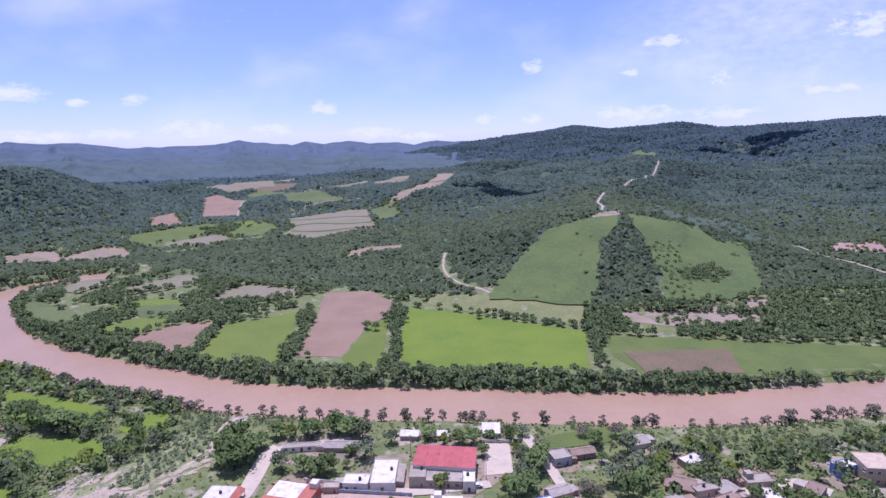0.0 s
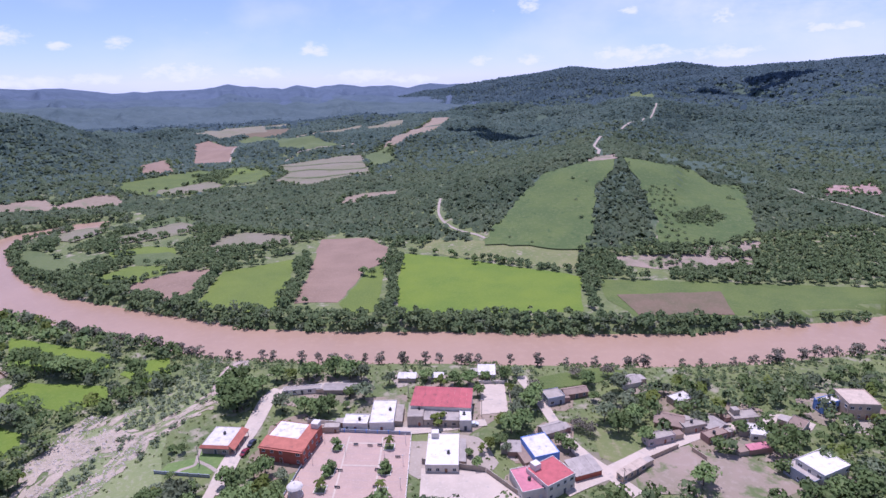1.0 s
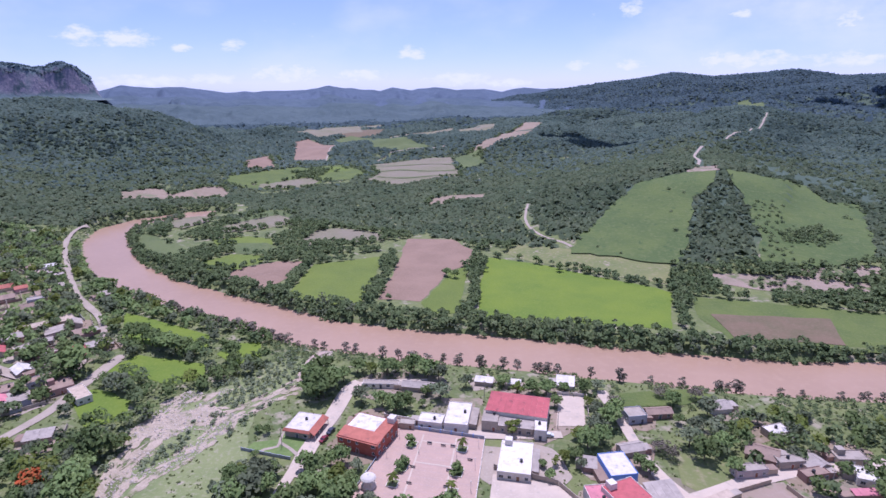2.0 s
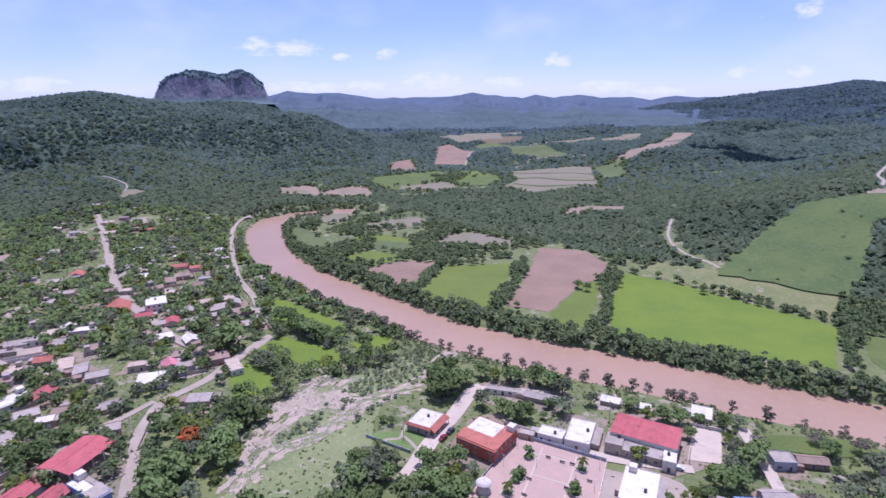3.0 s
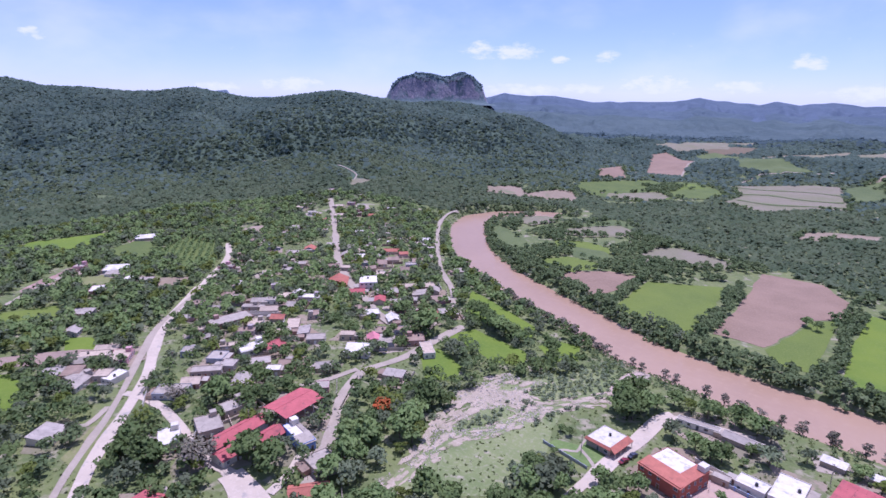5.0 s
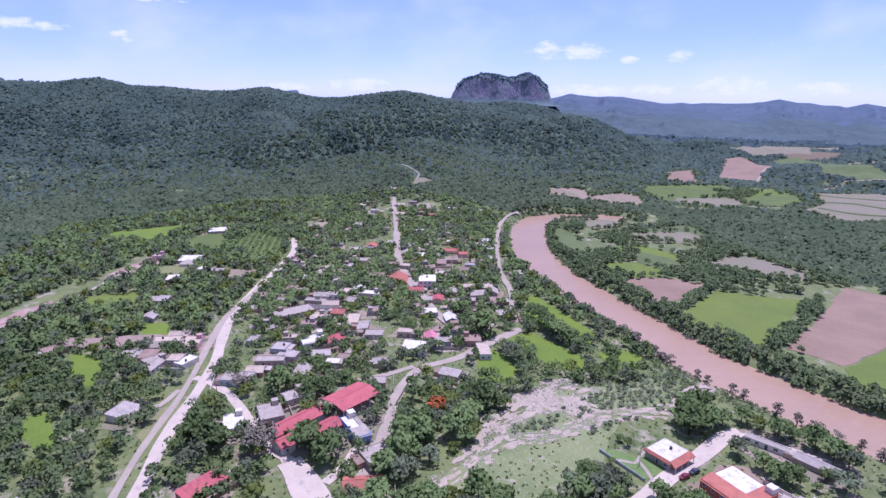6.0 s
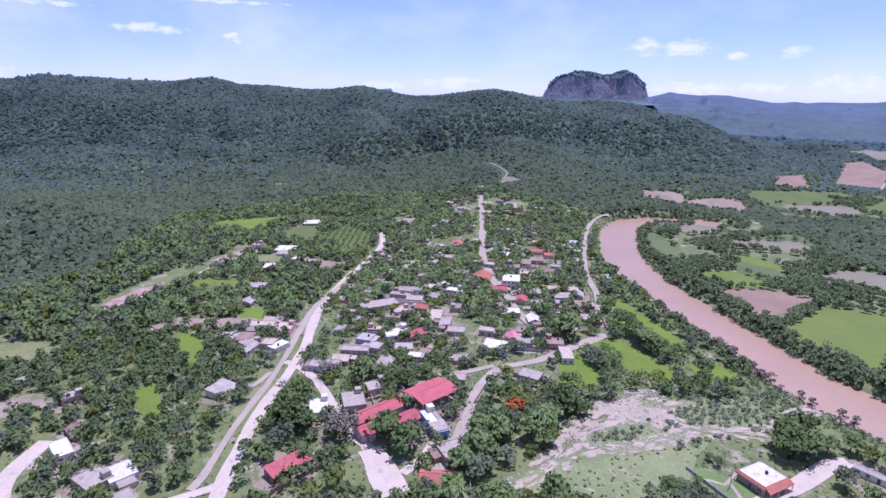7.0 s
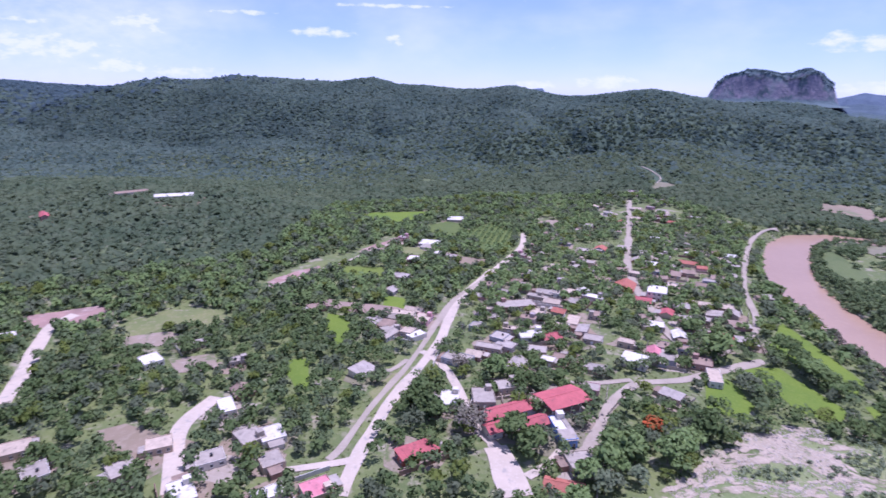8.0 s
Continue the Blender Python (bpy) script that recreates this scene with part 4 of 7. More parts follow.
    (-298.5, 281.6, 14, 7, 2.8, 50, 'gable', 'grey', 'brown'),
    (-260.9, 154.2, 8, 7, 3.4, 43, 'flat', 'white', 'tan'),
    (-266.1, 164.5, 14, 7, 3.3, -39, 'flat', 'tan', 'tan'),
    (-283.6, 151.0, 10, 8, 3.0, -37, 'flat', 'grey', 'tan'),
    (-297.3, 124.9, 8, 6, 3.0, 60, 'flat', 'lilac', 'tan'),
    (-274.3, 108.5, 7, 6, 3.4, -43, 'flat', 'bluegrey', 'grey'),
    (-277.0, 140.7, 11, 6, 3.3, 48, 'flat', 'lilac', 'brown'),
    (-340.6, 75.3, 7, 9, 3.4, 53, 'gable', 'lilac', 'tin'),
    (-306.6, 81.7, 11, 6, 3.2, 49, 'gable', 'tan', 'tan'),
    (-292.6, 82.8, 14, 9, 3.0, -34, 'flat', 'pink', 'tan'),
    (-240.3, 39.3, 10.4, 9.4, 3.6, 125, 'shed', 'white', 'tin'),
    (-174.5, 47.4, 14.9, 6.6, 3.4, 103, 'shed', 'rust', 'red'),
    (-141.0, 88.9, 13.0, 8.1, 3.4, 55, 'gable', 'grey', 'orange'),
    (-577.6, -77.7, 33.2, 10.3, 3.6, 94, 'shed', 'white', 'white'),
    (-279.1, -56.1, 11, 9, 3.2, 26, 'flat', 'white', 'white'),
    (-237.5, -13.8, 9, 8, 3, 17, 'gable', 'brick', 'brown'),
    (-225.5, -19.8, 12, 6, 3, 12, 'flat', 'white', 'white'),
    (-201.0, -10.8, 11, 9, 3, 24, 'flat', 'grey', 'grey'),
    (-200.0, -2.7, 10, 9, 3, 12, 'flat', 'white', 'white'),
    (-184.2, -3.5, 9, 8, 3, 15, 'flat', 'tan', 'grey'),
    (-191.3, -24.1, 10, 8, 3, -78, 'flat', 'white', 'grey'),
    (-267.6, -16.3, 9, 6, 3, -78, 'flat', 'grey', 'grey'),
    (-293.6, -37.4, 9, 6, 3, -69, 'shed', 'grey', 'tin'),
    (-328.3, -131.0, 11, 8, 3, 20, 'flat', 'white', 'white'),
    (-216.7, -92.0, 11, 9, 3, -77, 'flat', 'tan', 'tan'),
    (-199.9, -80.0, 10, 8, 3, 24, 'flat', 'white', 'grey'),
    (-193.1, -52.2, 9, 9, 3, -66, 'flat', 'grey', 'grey'),
    (-205.2, -42.3, 9, 8, 3, -83, 'flat', 'tan', 'tan'),
    (-538.0, -171.7, 20, 6, 3, 19, 'gable', 'brick', 'red'),
    (-599.1, -117.2, 28, 6, 3.2, -66, 'gable', 'white', 'brown'),
    (-283.2, 62.0, 10, 8, 3, -77, 'flat', 'grey', 'grey'),
    (-296.9, 55.3, 10, 8, 3, 22, 'shed', 'white', 'tin'),
    (-272.1, 73.4, 10, 6, 3, -67, 'flat', 'white', 'white'),
    (-324.1, 26.8, 11, 8, 3, -77, 'flat', 'brick', 'brown'),
    (-175.3, -31.6, 12, 8, 3, 15, 'flat', 'white', 'white'),
    (-166.6, -4.6, 11, 6, 3, -74, 'flat', 'white', 'white'),
    (-164.6, 10.6, 10, 9, 3, -76, 'flat', 'tan', 'pinkroof'),
]
MEADOW = [(-125.6, 107.6), (-134.3, 148.3), (-144.4, 186.9), (-114.7, 246.3), (-96.1, 241.8), (-106.2, 190.6), (-98.5, 167.1), (-91.4, 134.3)]
GROVE = [(-188.6, 143), (-166.5, 172.8), (-142.9, 158), (-139.2, 143.8), (-131.6, 110.5), (-138.5, 96.7), (-168.9, 124.3)]
PLAZA = [(-47.3, 191), (-13.5, 187.2), (-13.8, 145.6), (-55, 145.6)]
COURT = [(-9, 167.8), (13.1, 164.8), (28.6, 145.6), (-9.4, 145.6)]
YARD = [(15.7, 223.7), (26.1, 222.8), (25, 201.2), (13.8, 199.7)]
GRAVEL_BAR = [(-158.6, 166.4), (-145.6, 184.6), (-130, 197.6), (-117, 189.8), (-119.6, 182), (-135.2, 179.4), (-145.6, 166.4)]
PASTURE_GROVE = [(187, 449), (204, 460), (240, 484), (249, 477), (234, 454), (203, 432), (188, 432)]
# chosen trees: place, crown width in metres, kind
SINGLES = [
    ("B", [(-90.8, 213.5, 10.7), (-84.6, 208.9, 11.3), (-82.9, 216.2, 9.7), (-90.1, 223.5, 10.4), (-80.0, 222.9, 7.4), (-96.4, 223.8, 7.5), (-57.5, 205.1, 6.5), (-51.1, 201.9, 8.2), (-47.6, 203.8, 7.8), (-41.1, 206.8, 3.7), (-40.6, 216.3, 4.8), (-76.1, 231.5, 7.7), (-61.9, 230.8, 8.7), (-58.7, 234.1, 5.7), (-49.6, 233.7, 8.8), (-42.9, 231.8, 9.7), (-74.2, 160.8, 6.4), (-68.5, 157.8, 7.4), (-65.6, 163.8, 5.8), (-62.6, 166.5, 7.0), (-63.7, 151.7, 7.9), (-69.2, 151.9, 7.2), (-55.7, 155.2, 5.5), (19.6, 180.3, 5.0), (10.4, 167.0, 3.9), (7.8, 174.2, 3.2), (24.6, 187.0, 7.7), (29.4, 190.4, 7.4), (33.3, 201.9, 9.1), (36.4, 207.2, 7.9), (26.9, 226.1, 6.0), (13.5, 213.6, 5.3), (10.5, 223.0, 6.4), (4.3, 223.3, 6.5), (18.2, 226.5, 4.5), (-8.2, 227.9, 5.6), (41.9, 177.6, 5.7), (44.4, 174.9, 5.3), (64.7, 185.2, 8.1), (61.1, 207.7, 4.7), (61.9, 220.3, 6.4), (73.4, 192.1, 7.4), (72.4, 179.6, 6.2), (83.4, 155.6, 8.5), (123.7, 148.2, 7.8), (133.2, 147.9, 7.8), (-100.8, 180.5, 2.9), (-97.2, 180.4, 3.3), (-94.9, 165.0, 3.1), (-173.6, 84.8, 12.0), (-163.3, 87.2, 11.7), (-208.5, 58.7, 11.0), (-194.9, 58.0, 11.5), (-205.5, 53.2, 8.8), (-195.0, 61.7, 7.8), (-220.9, 68.2, 7.7), (-144.2, 108.6, 10.0), (-143.0, 98.0, 9.6), (-95.2, 150.1, 6.9), (-82.6, 148.6, 6.6), (-84.2, 157.0, 5.6), (-208.0, 106.9, 8.5), (-205.5, 111.9, 8.6), (-218.7, 95.5, 10.8), (-208.3, 212.2, 15.8), (-236.2, 221.7, 10.2)]),
    ("B", [(-206, 251, 9.0), (-198, 249, 10.5), (-190, 245, 10.0), (-183, 243, 9.0), (-177, 240, 11.0), (-169, 239, 9.5), (-162, 238, 8.0), (-141, 235, 9.5), (-137, 230, 7.0)]),
    ("G", [(-178, 203, 9.0), (-172, 200, 7.0), (-67.2, 206.8, 7.0), (-34.3, 213.8, 8.1), (-37.5, 229.5, 7.6), (-55.9, 163.4, 4.6), (21.1, 175.3, 4.1), (28.2, 198.1, 8.5), (30.6, 207.5, 7.0), (32.4, 229.3, 5.6), (-24.4, 224.8, 6.0), (61.5, 192.7, 7.9), (66.5, 202.4, 7.8), (73.8, 215.0, 7.2), (73.3, 202.0, 7.8), (138.9, 156.9, 8.2), (-89.3, 156.5, 6.3), (-94.3, 155.4, 6.3), (-92.3, 138.9, 9.6), (-88.7, 147.4, 8.8)]),
    ("F", [(-69.6, 231.2, 6.6), (-60.9, 155.4, 7.4), (12.4, 175.6, 3.7), (15.8, 177.1, 5.3), (20.9, 192.7, 5.3), (28.1, 215.1, 5.3), (-1.9, 222.7, 5.4)]),
    ("Y", [(-3.2, 191.9, 5.7)]),
    ("D", [(50.6, 188.4, 6.0), (54.0, 184.6, 5.5), (58.2, 227.9, 5.6), (72.4, 227.1, 6.0), (38.0, 216.9, 5.3)]),
]
OPEN = [(-93.3, 245.5), (70.9, 235.3), (80.7, 210.5), (65.3, 176.9), (64.2, 150.8), (-85.7, 156.6), (-108.4, 181.1), (-83.1, 205.8)]
TRACK_EDGE = [(-375.1, -5.8), (-388.0, 5.1), (-414.4, 40.5), (-419.7, 55.8), (-477.6, 111.8), (-466.2, 110.7), (-429.7, 81.0), (-403.3, 54.9), (-385.2, 33.3), (-367.3, 12.8), (-364.7, -3.3)]

# ---- building helpers ----
def mesh_object(name, verts, faces, mat=None, parent=None, label="", smooth=False):
    me = bpy.data.meshes.new(name)
    me.from_pydata(verts, [], faces)
    if mat:
        me.materials.append(mat)
    if smooth:
        me.polygons.foreach_set("use_smooth", [True] * len(me.polygons))
    ob = new(name, me)
    if parent:
        ob.parent = parent
    return tagged(ob, label)


def quads_object(name, corners, mat, normals=None):
    """One mesh out of an array of quads (n, 4, 3)."""
    n = len(corners)
    me = bpy.data.meshes.new(name)
    me.vertices.add(n * 4)
    me.vertices.foreach_set("co", corners.reshape(-1))
    me.loops.add(n * 4)
    me.loops.foreach_set("vertex_index", np.arange(n * 4, dtype=np.int32))
    me.polygons.add(n)
    me.polygons.foreach_set("loop_start", np.arange(0, n * 4, 4, dtype=np.int32))
    me.update(calc_edges=True)
    me.materials.append(mat)
    if normals is not None:
        me.polygons.foreach_set("use_smooth", np.ones(n, bool))
        me.normals_split_custom_set_from_vertices(normals)
    return new(name, me)


def inside(x, y, poly):
    """Which points lie in a polygon."""
    hit = np.zeros(np.shape(x), bool)
    for (ax, ay), (bx, by) in zip(poly, poly[1:] + poly[:1]):
        if ay != by:
            hit ^= ((ay > y) != (by > y)) & (x < (bx - ax) * (y - ay) / (by - ay) + ax)
    return hit


def drape(name, poly, mat, lift=0.12, step=6.0, wobble=0.0, label="", category=""):
    """A patch of ground cover that follows the land, with an uneven edge."""
    edge = []
    for a, b in zip(poly, poly[1:] + poly[:1]):
        k = max(1, int(math.dist(a, b) / step))
        edge += [(a[0] + (b[0] - a[0]) * i / k, a[1] + (b[1] - a[1]) * i / k) for i in range(k)]
    if wobble:
        edge = [(x + wobble * float(value_noise(x, y, 9, 21)), y + wobble * float(value_noise(x, y, 9, 22))) for x, y in edge]
    xs, ys = [p[0] for p in edge], [p[1] for p in edge]
    gx, gy = np.meshgrid(np.arange(min(xs), max(xs), step), np.arange(min(ys), max(ys), step))
    gx, gy = gx.ravel(), gy.ravel()
    ok = inside(gx, gy, edge)
    pts = [Vector(p) for p in edge] + [Vector((float(a), float(b))) for a, b in zip(gx[ok], gy[ok])]
    v, _, f, *_ = delaunay_2d_cdt(pts, [], [list(range(len(edge)))], 1, 0.01)
    z = terrain(np.array([p.x for p in v]), np.array([p.y for p in v])) + lift
    ob = mesh_object(name, [(p.x, p.y, float(h)) for p, h in zip(v, z)], f, mat, smooth=True)
    return tagged(ob, label, category, kind="structure")


def ribbon(pts, width, step=4.0, ragged=0.0):
    """The outline of a strip along a line, rounded at its bends."""
    line = [Vector(p) for p in pts]
    fine = []
    for i in range(len(line) - 1):
        p0, p1, p2, p3 = line[max(i - 1, 0)], line[i], line[i + 1], line[min(i + 2, len(line) - 1)]
        k = max(2, int((p2 - p1).length / step))
        for j in range(k):
            t = j / k
            fine.append(0.5 * ((2 * p1) + (p2 - p0) * t + (2 * p0 - 5 * p1 + 4 * p2 - p3) * t * t + (3 * p1 - p0 - 3 * p2 + p3) * t ** 3))
    fine.append(line[-1])
    left, right = [], []
    for i, p in enumerate(fine):
        d = (fine[min(i + 1, len(fine) - 1)] - fine[max(i - 1, 0)]).normalized()
        n = Vector((-d.y, d.x))
        w = width / 2 * (1 + ragged * float(value_noise(p.x, p.y, 14, 31)))
        w2 = width / 2 * (1 + ragged * float(value_noise(p.x, p.y, 14, 33)))
        left.append(p + n * w)
        right.append(p - n * w2)
    return left, right


def strip(name, pts, width, mat, lift=0.2, across=3, ragged=0.0, level=None, label="", category=""):
    left, right = ribbon(pts, width, ragged=ragged)
    verts, faces = [], []
    for a, b in zip(left, right):
        for j in range(across + 1):
            p = a.lerp(b, j / across)
            verts.append((p.x, p.y))
    x, y = np.array([p[0] for p in verts]), np.array([p[1] for p in verts])
    z = terrain(x, y) + lift if level is None else np.full(len(x), level)
    w = across + 1
    for i in range(len(left) - 1):
        for j in range(across):
            faces.append((i * w + j, i * w + j + 1, (i + 1) * w + j + 1, (i + 1) * w + j))
    ob = mesh_object(name, [(a, b, float(c)) for (a, b), c in zip(verts, z)], [f[::-1] for f in faces], mat, smooth=True)
    return tagged(ob, label, category, kind="structure")


# ---- the ground, in one sheet to the horizon ----
def graded(near, step, far, grow):
    out, s = list(np.arange(0, near, step)), step
    while out[-1] < far:
        s *= grow
        out.append(out[-1] + s)
    return np.array(out)


side = graded(560, 6.0, 4700, 1.024)
gx = np.concatenate([-side[:0:-1], side]) - 100
front = graded(920, 6.0, 4700, 1.03)
gy = np.concatenate([-graded(160, 8.0, 3500, 1.12)[:0:-1], front])
GX, GY = np.meshgrid(gx, gy)
GZ = terrain(GX, GY)


def on_ground(x, y):
    """The height of the ground's sheet."""
    i, j = np.clip(np.searchsorted(gx, x) - 1, 0, len(gx) - 2), np.clip(np.searchsorted(gy, y) - 1, 0, len(gy) - 2)
    a, b = (x - gx[i]) / (gx[i + 1] - gx[i]), (y - gy[j]) / (gy[j + 1] - gy[j])
    return (GZ[j, i] * (1 - a) + GZ[j, i + 1] * a) * (1 - b) + (GZ[j + 1, i] * (1 - a) + GZ[j + 1, i + 1] * a) * b


nx, ny = len(gx), len(gy)
idx = np.arange(nx * ny).reshape(ny, nx)
faces = np.stack([idx[:-1, :-1], idx[:-1, 1:], idx[1:, 1:], idx[1:, :-1]], -1).reshape(-1, 4)
ground = mesh_object("ground", np.stack([GX, GY, GZ], -1).reshape(-1, 3).tolist(), faces.tolist(), M["ground"], smooth=True)
tagged(ground, "green scrub and earth of a river valley with hills", "ground", kind="structure")

FIELD_LABELS = {"plowed": "ploughed reddish-brown field of bare furrowed earth", "plowed2": "reddish bare earth lot by the road", "crop": "green field of young crops", "lush": "bright green field of dense crops",
                "crop2": "dull green field of low crops", "crop3": "grey-green field on the valley floor", "dry": "dry yellowish pasture with bare spots", "stubble": "pale brown stubble field",
                "stubble2": "brownish field of sparse crops", "bare": "bare pinkish earth with tufts of grass", "bare2": "fallow pale pink earth field", "redcut": "red cut bank of bare broken earth", "lawn": "small garden lawn", "hillgrass": "green hill pasture with scattered shrubs"}
for fk, (name, kind, poly) in enumerate(FIELDS):
    far = math.hypot(*poly[0]) > 580
    drape(name, poly, M[kind], lift=(1.0 if kind == "hillgrass" else 0.5) + 0.02 * (fk % 8) if kind == "hillgrass" or far else (0.36 if kind == "stubble2" else 0.13 + 0.012 * (fk % 7)), step=10.0 if far and kind != "hillgrass" else 6.0, wobble=2.5 if far else 1.2, label=FIELD_LABELS[kind], category="field")
for k, (name, width, kind, pts) in enumerate(ROADS):
    label = {"dust": "pale dusty dirt track", "pave": "pale concrete village street", "sand": "sandy track to the river"}[kind]
    strip(name, pts, width, M[kind], lift=0.22 + 0.01 * (k % 9) + (0.5 if math.hypot(*pts[0]) > 580 else 0), ragged=0.4 if kind != "pave" else 0.22, label=label, category="road")
def gravel_bars(name, pts, width, k):
    """A braided bed: many ragged bars of gravel along a line, with growth left between them."""
    r, verts, faces = random.Random(60 + k), [], []
    left, right = ribbon(pts, width, step=1.7)
    for i, (a, b) in enumerate(zip(left, right)):
        along = (left[min(i + 1, len(left) - 1)] - left[max(i - 1, 0)]).normalized()
        for _ in range(r.choice((1, 1, 2))):
            c, long, wide, n = a.lerp(b, r.uniform(-0.15, 1.15)), r.uniform(1.4, 4.4), width * r.uniform(0.06, 0.22), 13
            phase = [r.uniform(0.6, 1.3) for _ in range(n)]
            ring = [c + along * long * phase[m] * math.cos(2 * math.pi * m / n) + Vector((-along.y, along.x)) * wide * phase[m] * math.sin(2 * math.pi * m / n) for m in range(n)] + [c]
            z = terrain(np.array([p.x for p in ring]), np.array([p.y for p in ring])) + 0.14 + 0.012 * ((2 * i + _) % 9)
            o = len(verts)
            verts += [(p.x, p.y, float(h)) for p, h in zip(ring, z)]
            faces += [(o + m, o + (m + 1) % n, o + n) for m in range(n)]
    tagged(mesh_object(name, verts, faces, M["gravel"], smooth=True), "dry stream bed of pale gravel and stones", "stream bed", kind="structure")


for k, (name, width, pts) in enumerate(STREAMS):
    gravel_bars(name, pts, width, k)
for pts in ([(-236, 858), (-201, 852), (-150, 866), (-112, 862)], [(-214, 800), (-185, 812), (-140, 802), (-104, 812)], [(-206, 760), (-170, 752), (-130, 768), (-96, 782)]):
    strip("terrace_bank", pts, 5.0, M["crop3"], lift=1.0, ragged=0.6, label="grassy bank between two terraces of a stubble field", category="bank")
strip("river", RIVER, 60.0, M["water"], level=RIVER_LEVEL, across=6, label="wide muddy pinkish-brown river between wooded banks", category="river")

# ---- woods ----
rng = np.random.default_rng(7)
COVERED = [p for _, _, p in FIELDS] + [TRACK_EDGE]


def clear_of(x, y, margin=3.0, river=22.0):
    ok = to_line(x, y, RIVER)[0] > river
    for poly in COVERED:
        ok &= ~inside(x, y, poly)
    for _, width, _, pts in ROADS:
        ok &= to_line(x, y, pts)[0] > width / 2 + margin
    for _, width, pts in STREAMS:
        ok &= to_line(x, y, pts)[0] > width / 2 + margin
    return ok


def leaf_quads(cx, cy, cz, rad, tall, count, size, rng, rough=0.5, lift_up=1.1, normals=None, slope=None):
    """Leaf clumps on domes: centres, radius and height of each dome; (n, 4, 3)."""
    n = len(cx)
    u = rng.normal(size=(n, count, 3))
    u[..., 2] = np.abs(u[..., 2]) * lift_up - 0.15
    u /= np.linalg.norm(u, axis=-1, keepdims=True)
    r = rng.uniform(0.6, 1.05, (n, count, 1))
    scale = np.stack([rad, rad, tall], -1)[:, None, :]
    c = np.stack([cx, cy, cz], -1)[:, None, :] + u * r * scale
    nrm = u + rng.normal(scale=rough, size=u.shape)
    nrm /= np.linalg.norm(nrm, axis=-1, keepdims=True)
    a = np.cross(nrm, rng.normal(size=u.shape))
    a /= np.linalg.norm(a, axis=-1, keepdims=True) + 1e-9
    b = np.cross(nrm, a)
    s = (size[:, None, None] * rng.uniform(0.6, 1.3, (n, count, 1)))
    a, b = a * s, b * s * 0.8
    if normals is not None:
        lean = np.array([0, 0, 0.6]) if slope is None else slope[:, None, :] * 1.1
        soft = u * 0.42 + lean + rng.normal(scale=0.16, size=u.shape)
        normals.append(np.repeat((soft / np.linalg.norm(soft, axis=-1, keepdims=True)).reshape(-1, 1, 3), 4, axis=1).reshape(-1, 3))
    return np.stack([c - a - b * 0.7, c + a * 0.8 - b, c + a + b * 0.8, c - a * 0.7 + b], 2).reshape(-1, 4, 3)


def scatter(x0, x1, y0, y1, gap, rng):
    gx, gy = np.meshgrid(np.arange(x0, x1, gap), np.arange(y0, y1, gap))
    gx = gx.ravel() + rng.uniform(-0.5, 0.5, gx.size) * gap
    gy = gy.ravel() + rng.uniform(-0.5, 0.5, gy.size) * gap
    return gx, gy


VILLAGE = [(-52, 270), (-109, 278), (-153, 295), (-203, 315), (-247, 333), (-300, 365), (-335, 400), (-376, 448), (-395, 480), (-420, 460), (-468, 448), (-546, 416), (-611, 247), (-611, 78), (-429, 0), (-390, -208), (-130, -260), (390, -130), (442, 338), (312, 289), (182, 264), (130, 257), (78, 260), (0, 268)]
FLATS = [(-195, 312), (-338, 429), (-351, 520), (-208, 513.5), (-26, 455), (110.5, 396.5), (260, 422.5), (546, 455), (338, 305.5), (195, 278.2), (78, 278.2), (-78, 291.2)]


def wood(name, zone, gap, radius, count, mat, label, thin=None, steep=2.6):
    x, y = scatter(*zone, gap, rng)
    d = np.hypot(x, y)
    keep = thin(x, y, d)
    x, y = x[keep], y[keep]
    keep = clear_of(x, y, 4.0) & ~inside(x, y, VILLAGE) & ~inside(x, y, FLATS) & (to_line(x, y, RIVER)[0] > np.where(x > -330, 40, 26))
    x, y = x[keep], y[keep]
    # slopes that look away from the valley are left thin
    e, vx, vy = 15.0, -60 - x, 330 - y
    sx, sy = (terrain(x - e, y) - terrain(x + e, y)) / (2 * e), (terrain(x, y - e) - terrain(x, y + e)) / (2 * e)
    keep = ((sx * vx + sy * vy) / np.hypot(vx, vy) > -0.09) | (rng.random(len(x)) < 0.12)
    keep &= value_noise(x, y, 30, 42) + 0.5 * value_noise(x, y, 80, 41) > -1.1
    x, y, sx, sy = x[keep], y[keep], sx[keep], sy[keep]
    rad = radius * rng.uniform(0.62, 1.3, len(x)) * (1 + 0.16 * value_noise(x, y, 45, 44))
    soft = []
    z = on_ground(x, y)
    slope = np.stack([steep * sx, steep * sy, np.ones(len(x))], -1)
    slope /= np.linalg.norm(slope, axis=-1, keepdims=True)
    q = leaf_quads(x, y, z + 0.12 * rad, rad, rad * rng.uniform(0.3, 0.56, len(x)), count, rad * 0.62, rng, 0.3, 1.7, soft, slope)
    ob = quads_object(name, q, mat, np.concatenate(soft))
    return tagged(ob, label, "woods", kind="stuff")


sector = lambda x, y, a, b: (np.degrees(np.arctan2(-x, y)) > a) & (np.degrees(np.arctan2(-x, y)) < b)


def fade(d, lo, hi):
    """A share that falls from 1 to 0, tossed for each clump, so that two woods and their painted haze run into one
    another.
    """
    return rng.random(len(d)) < np.clip((hi - d) / (hi - lo), 0, 1)


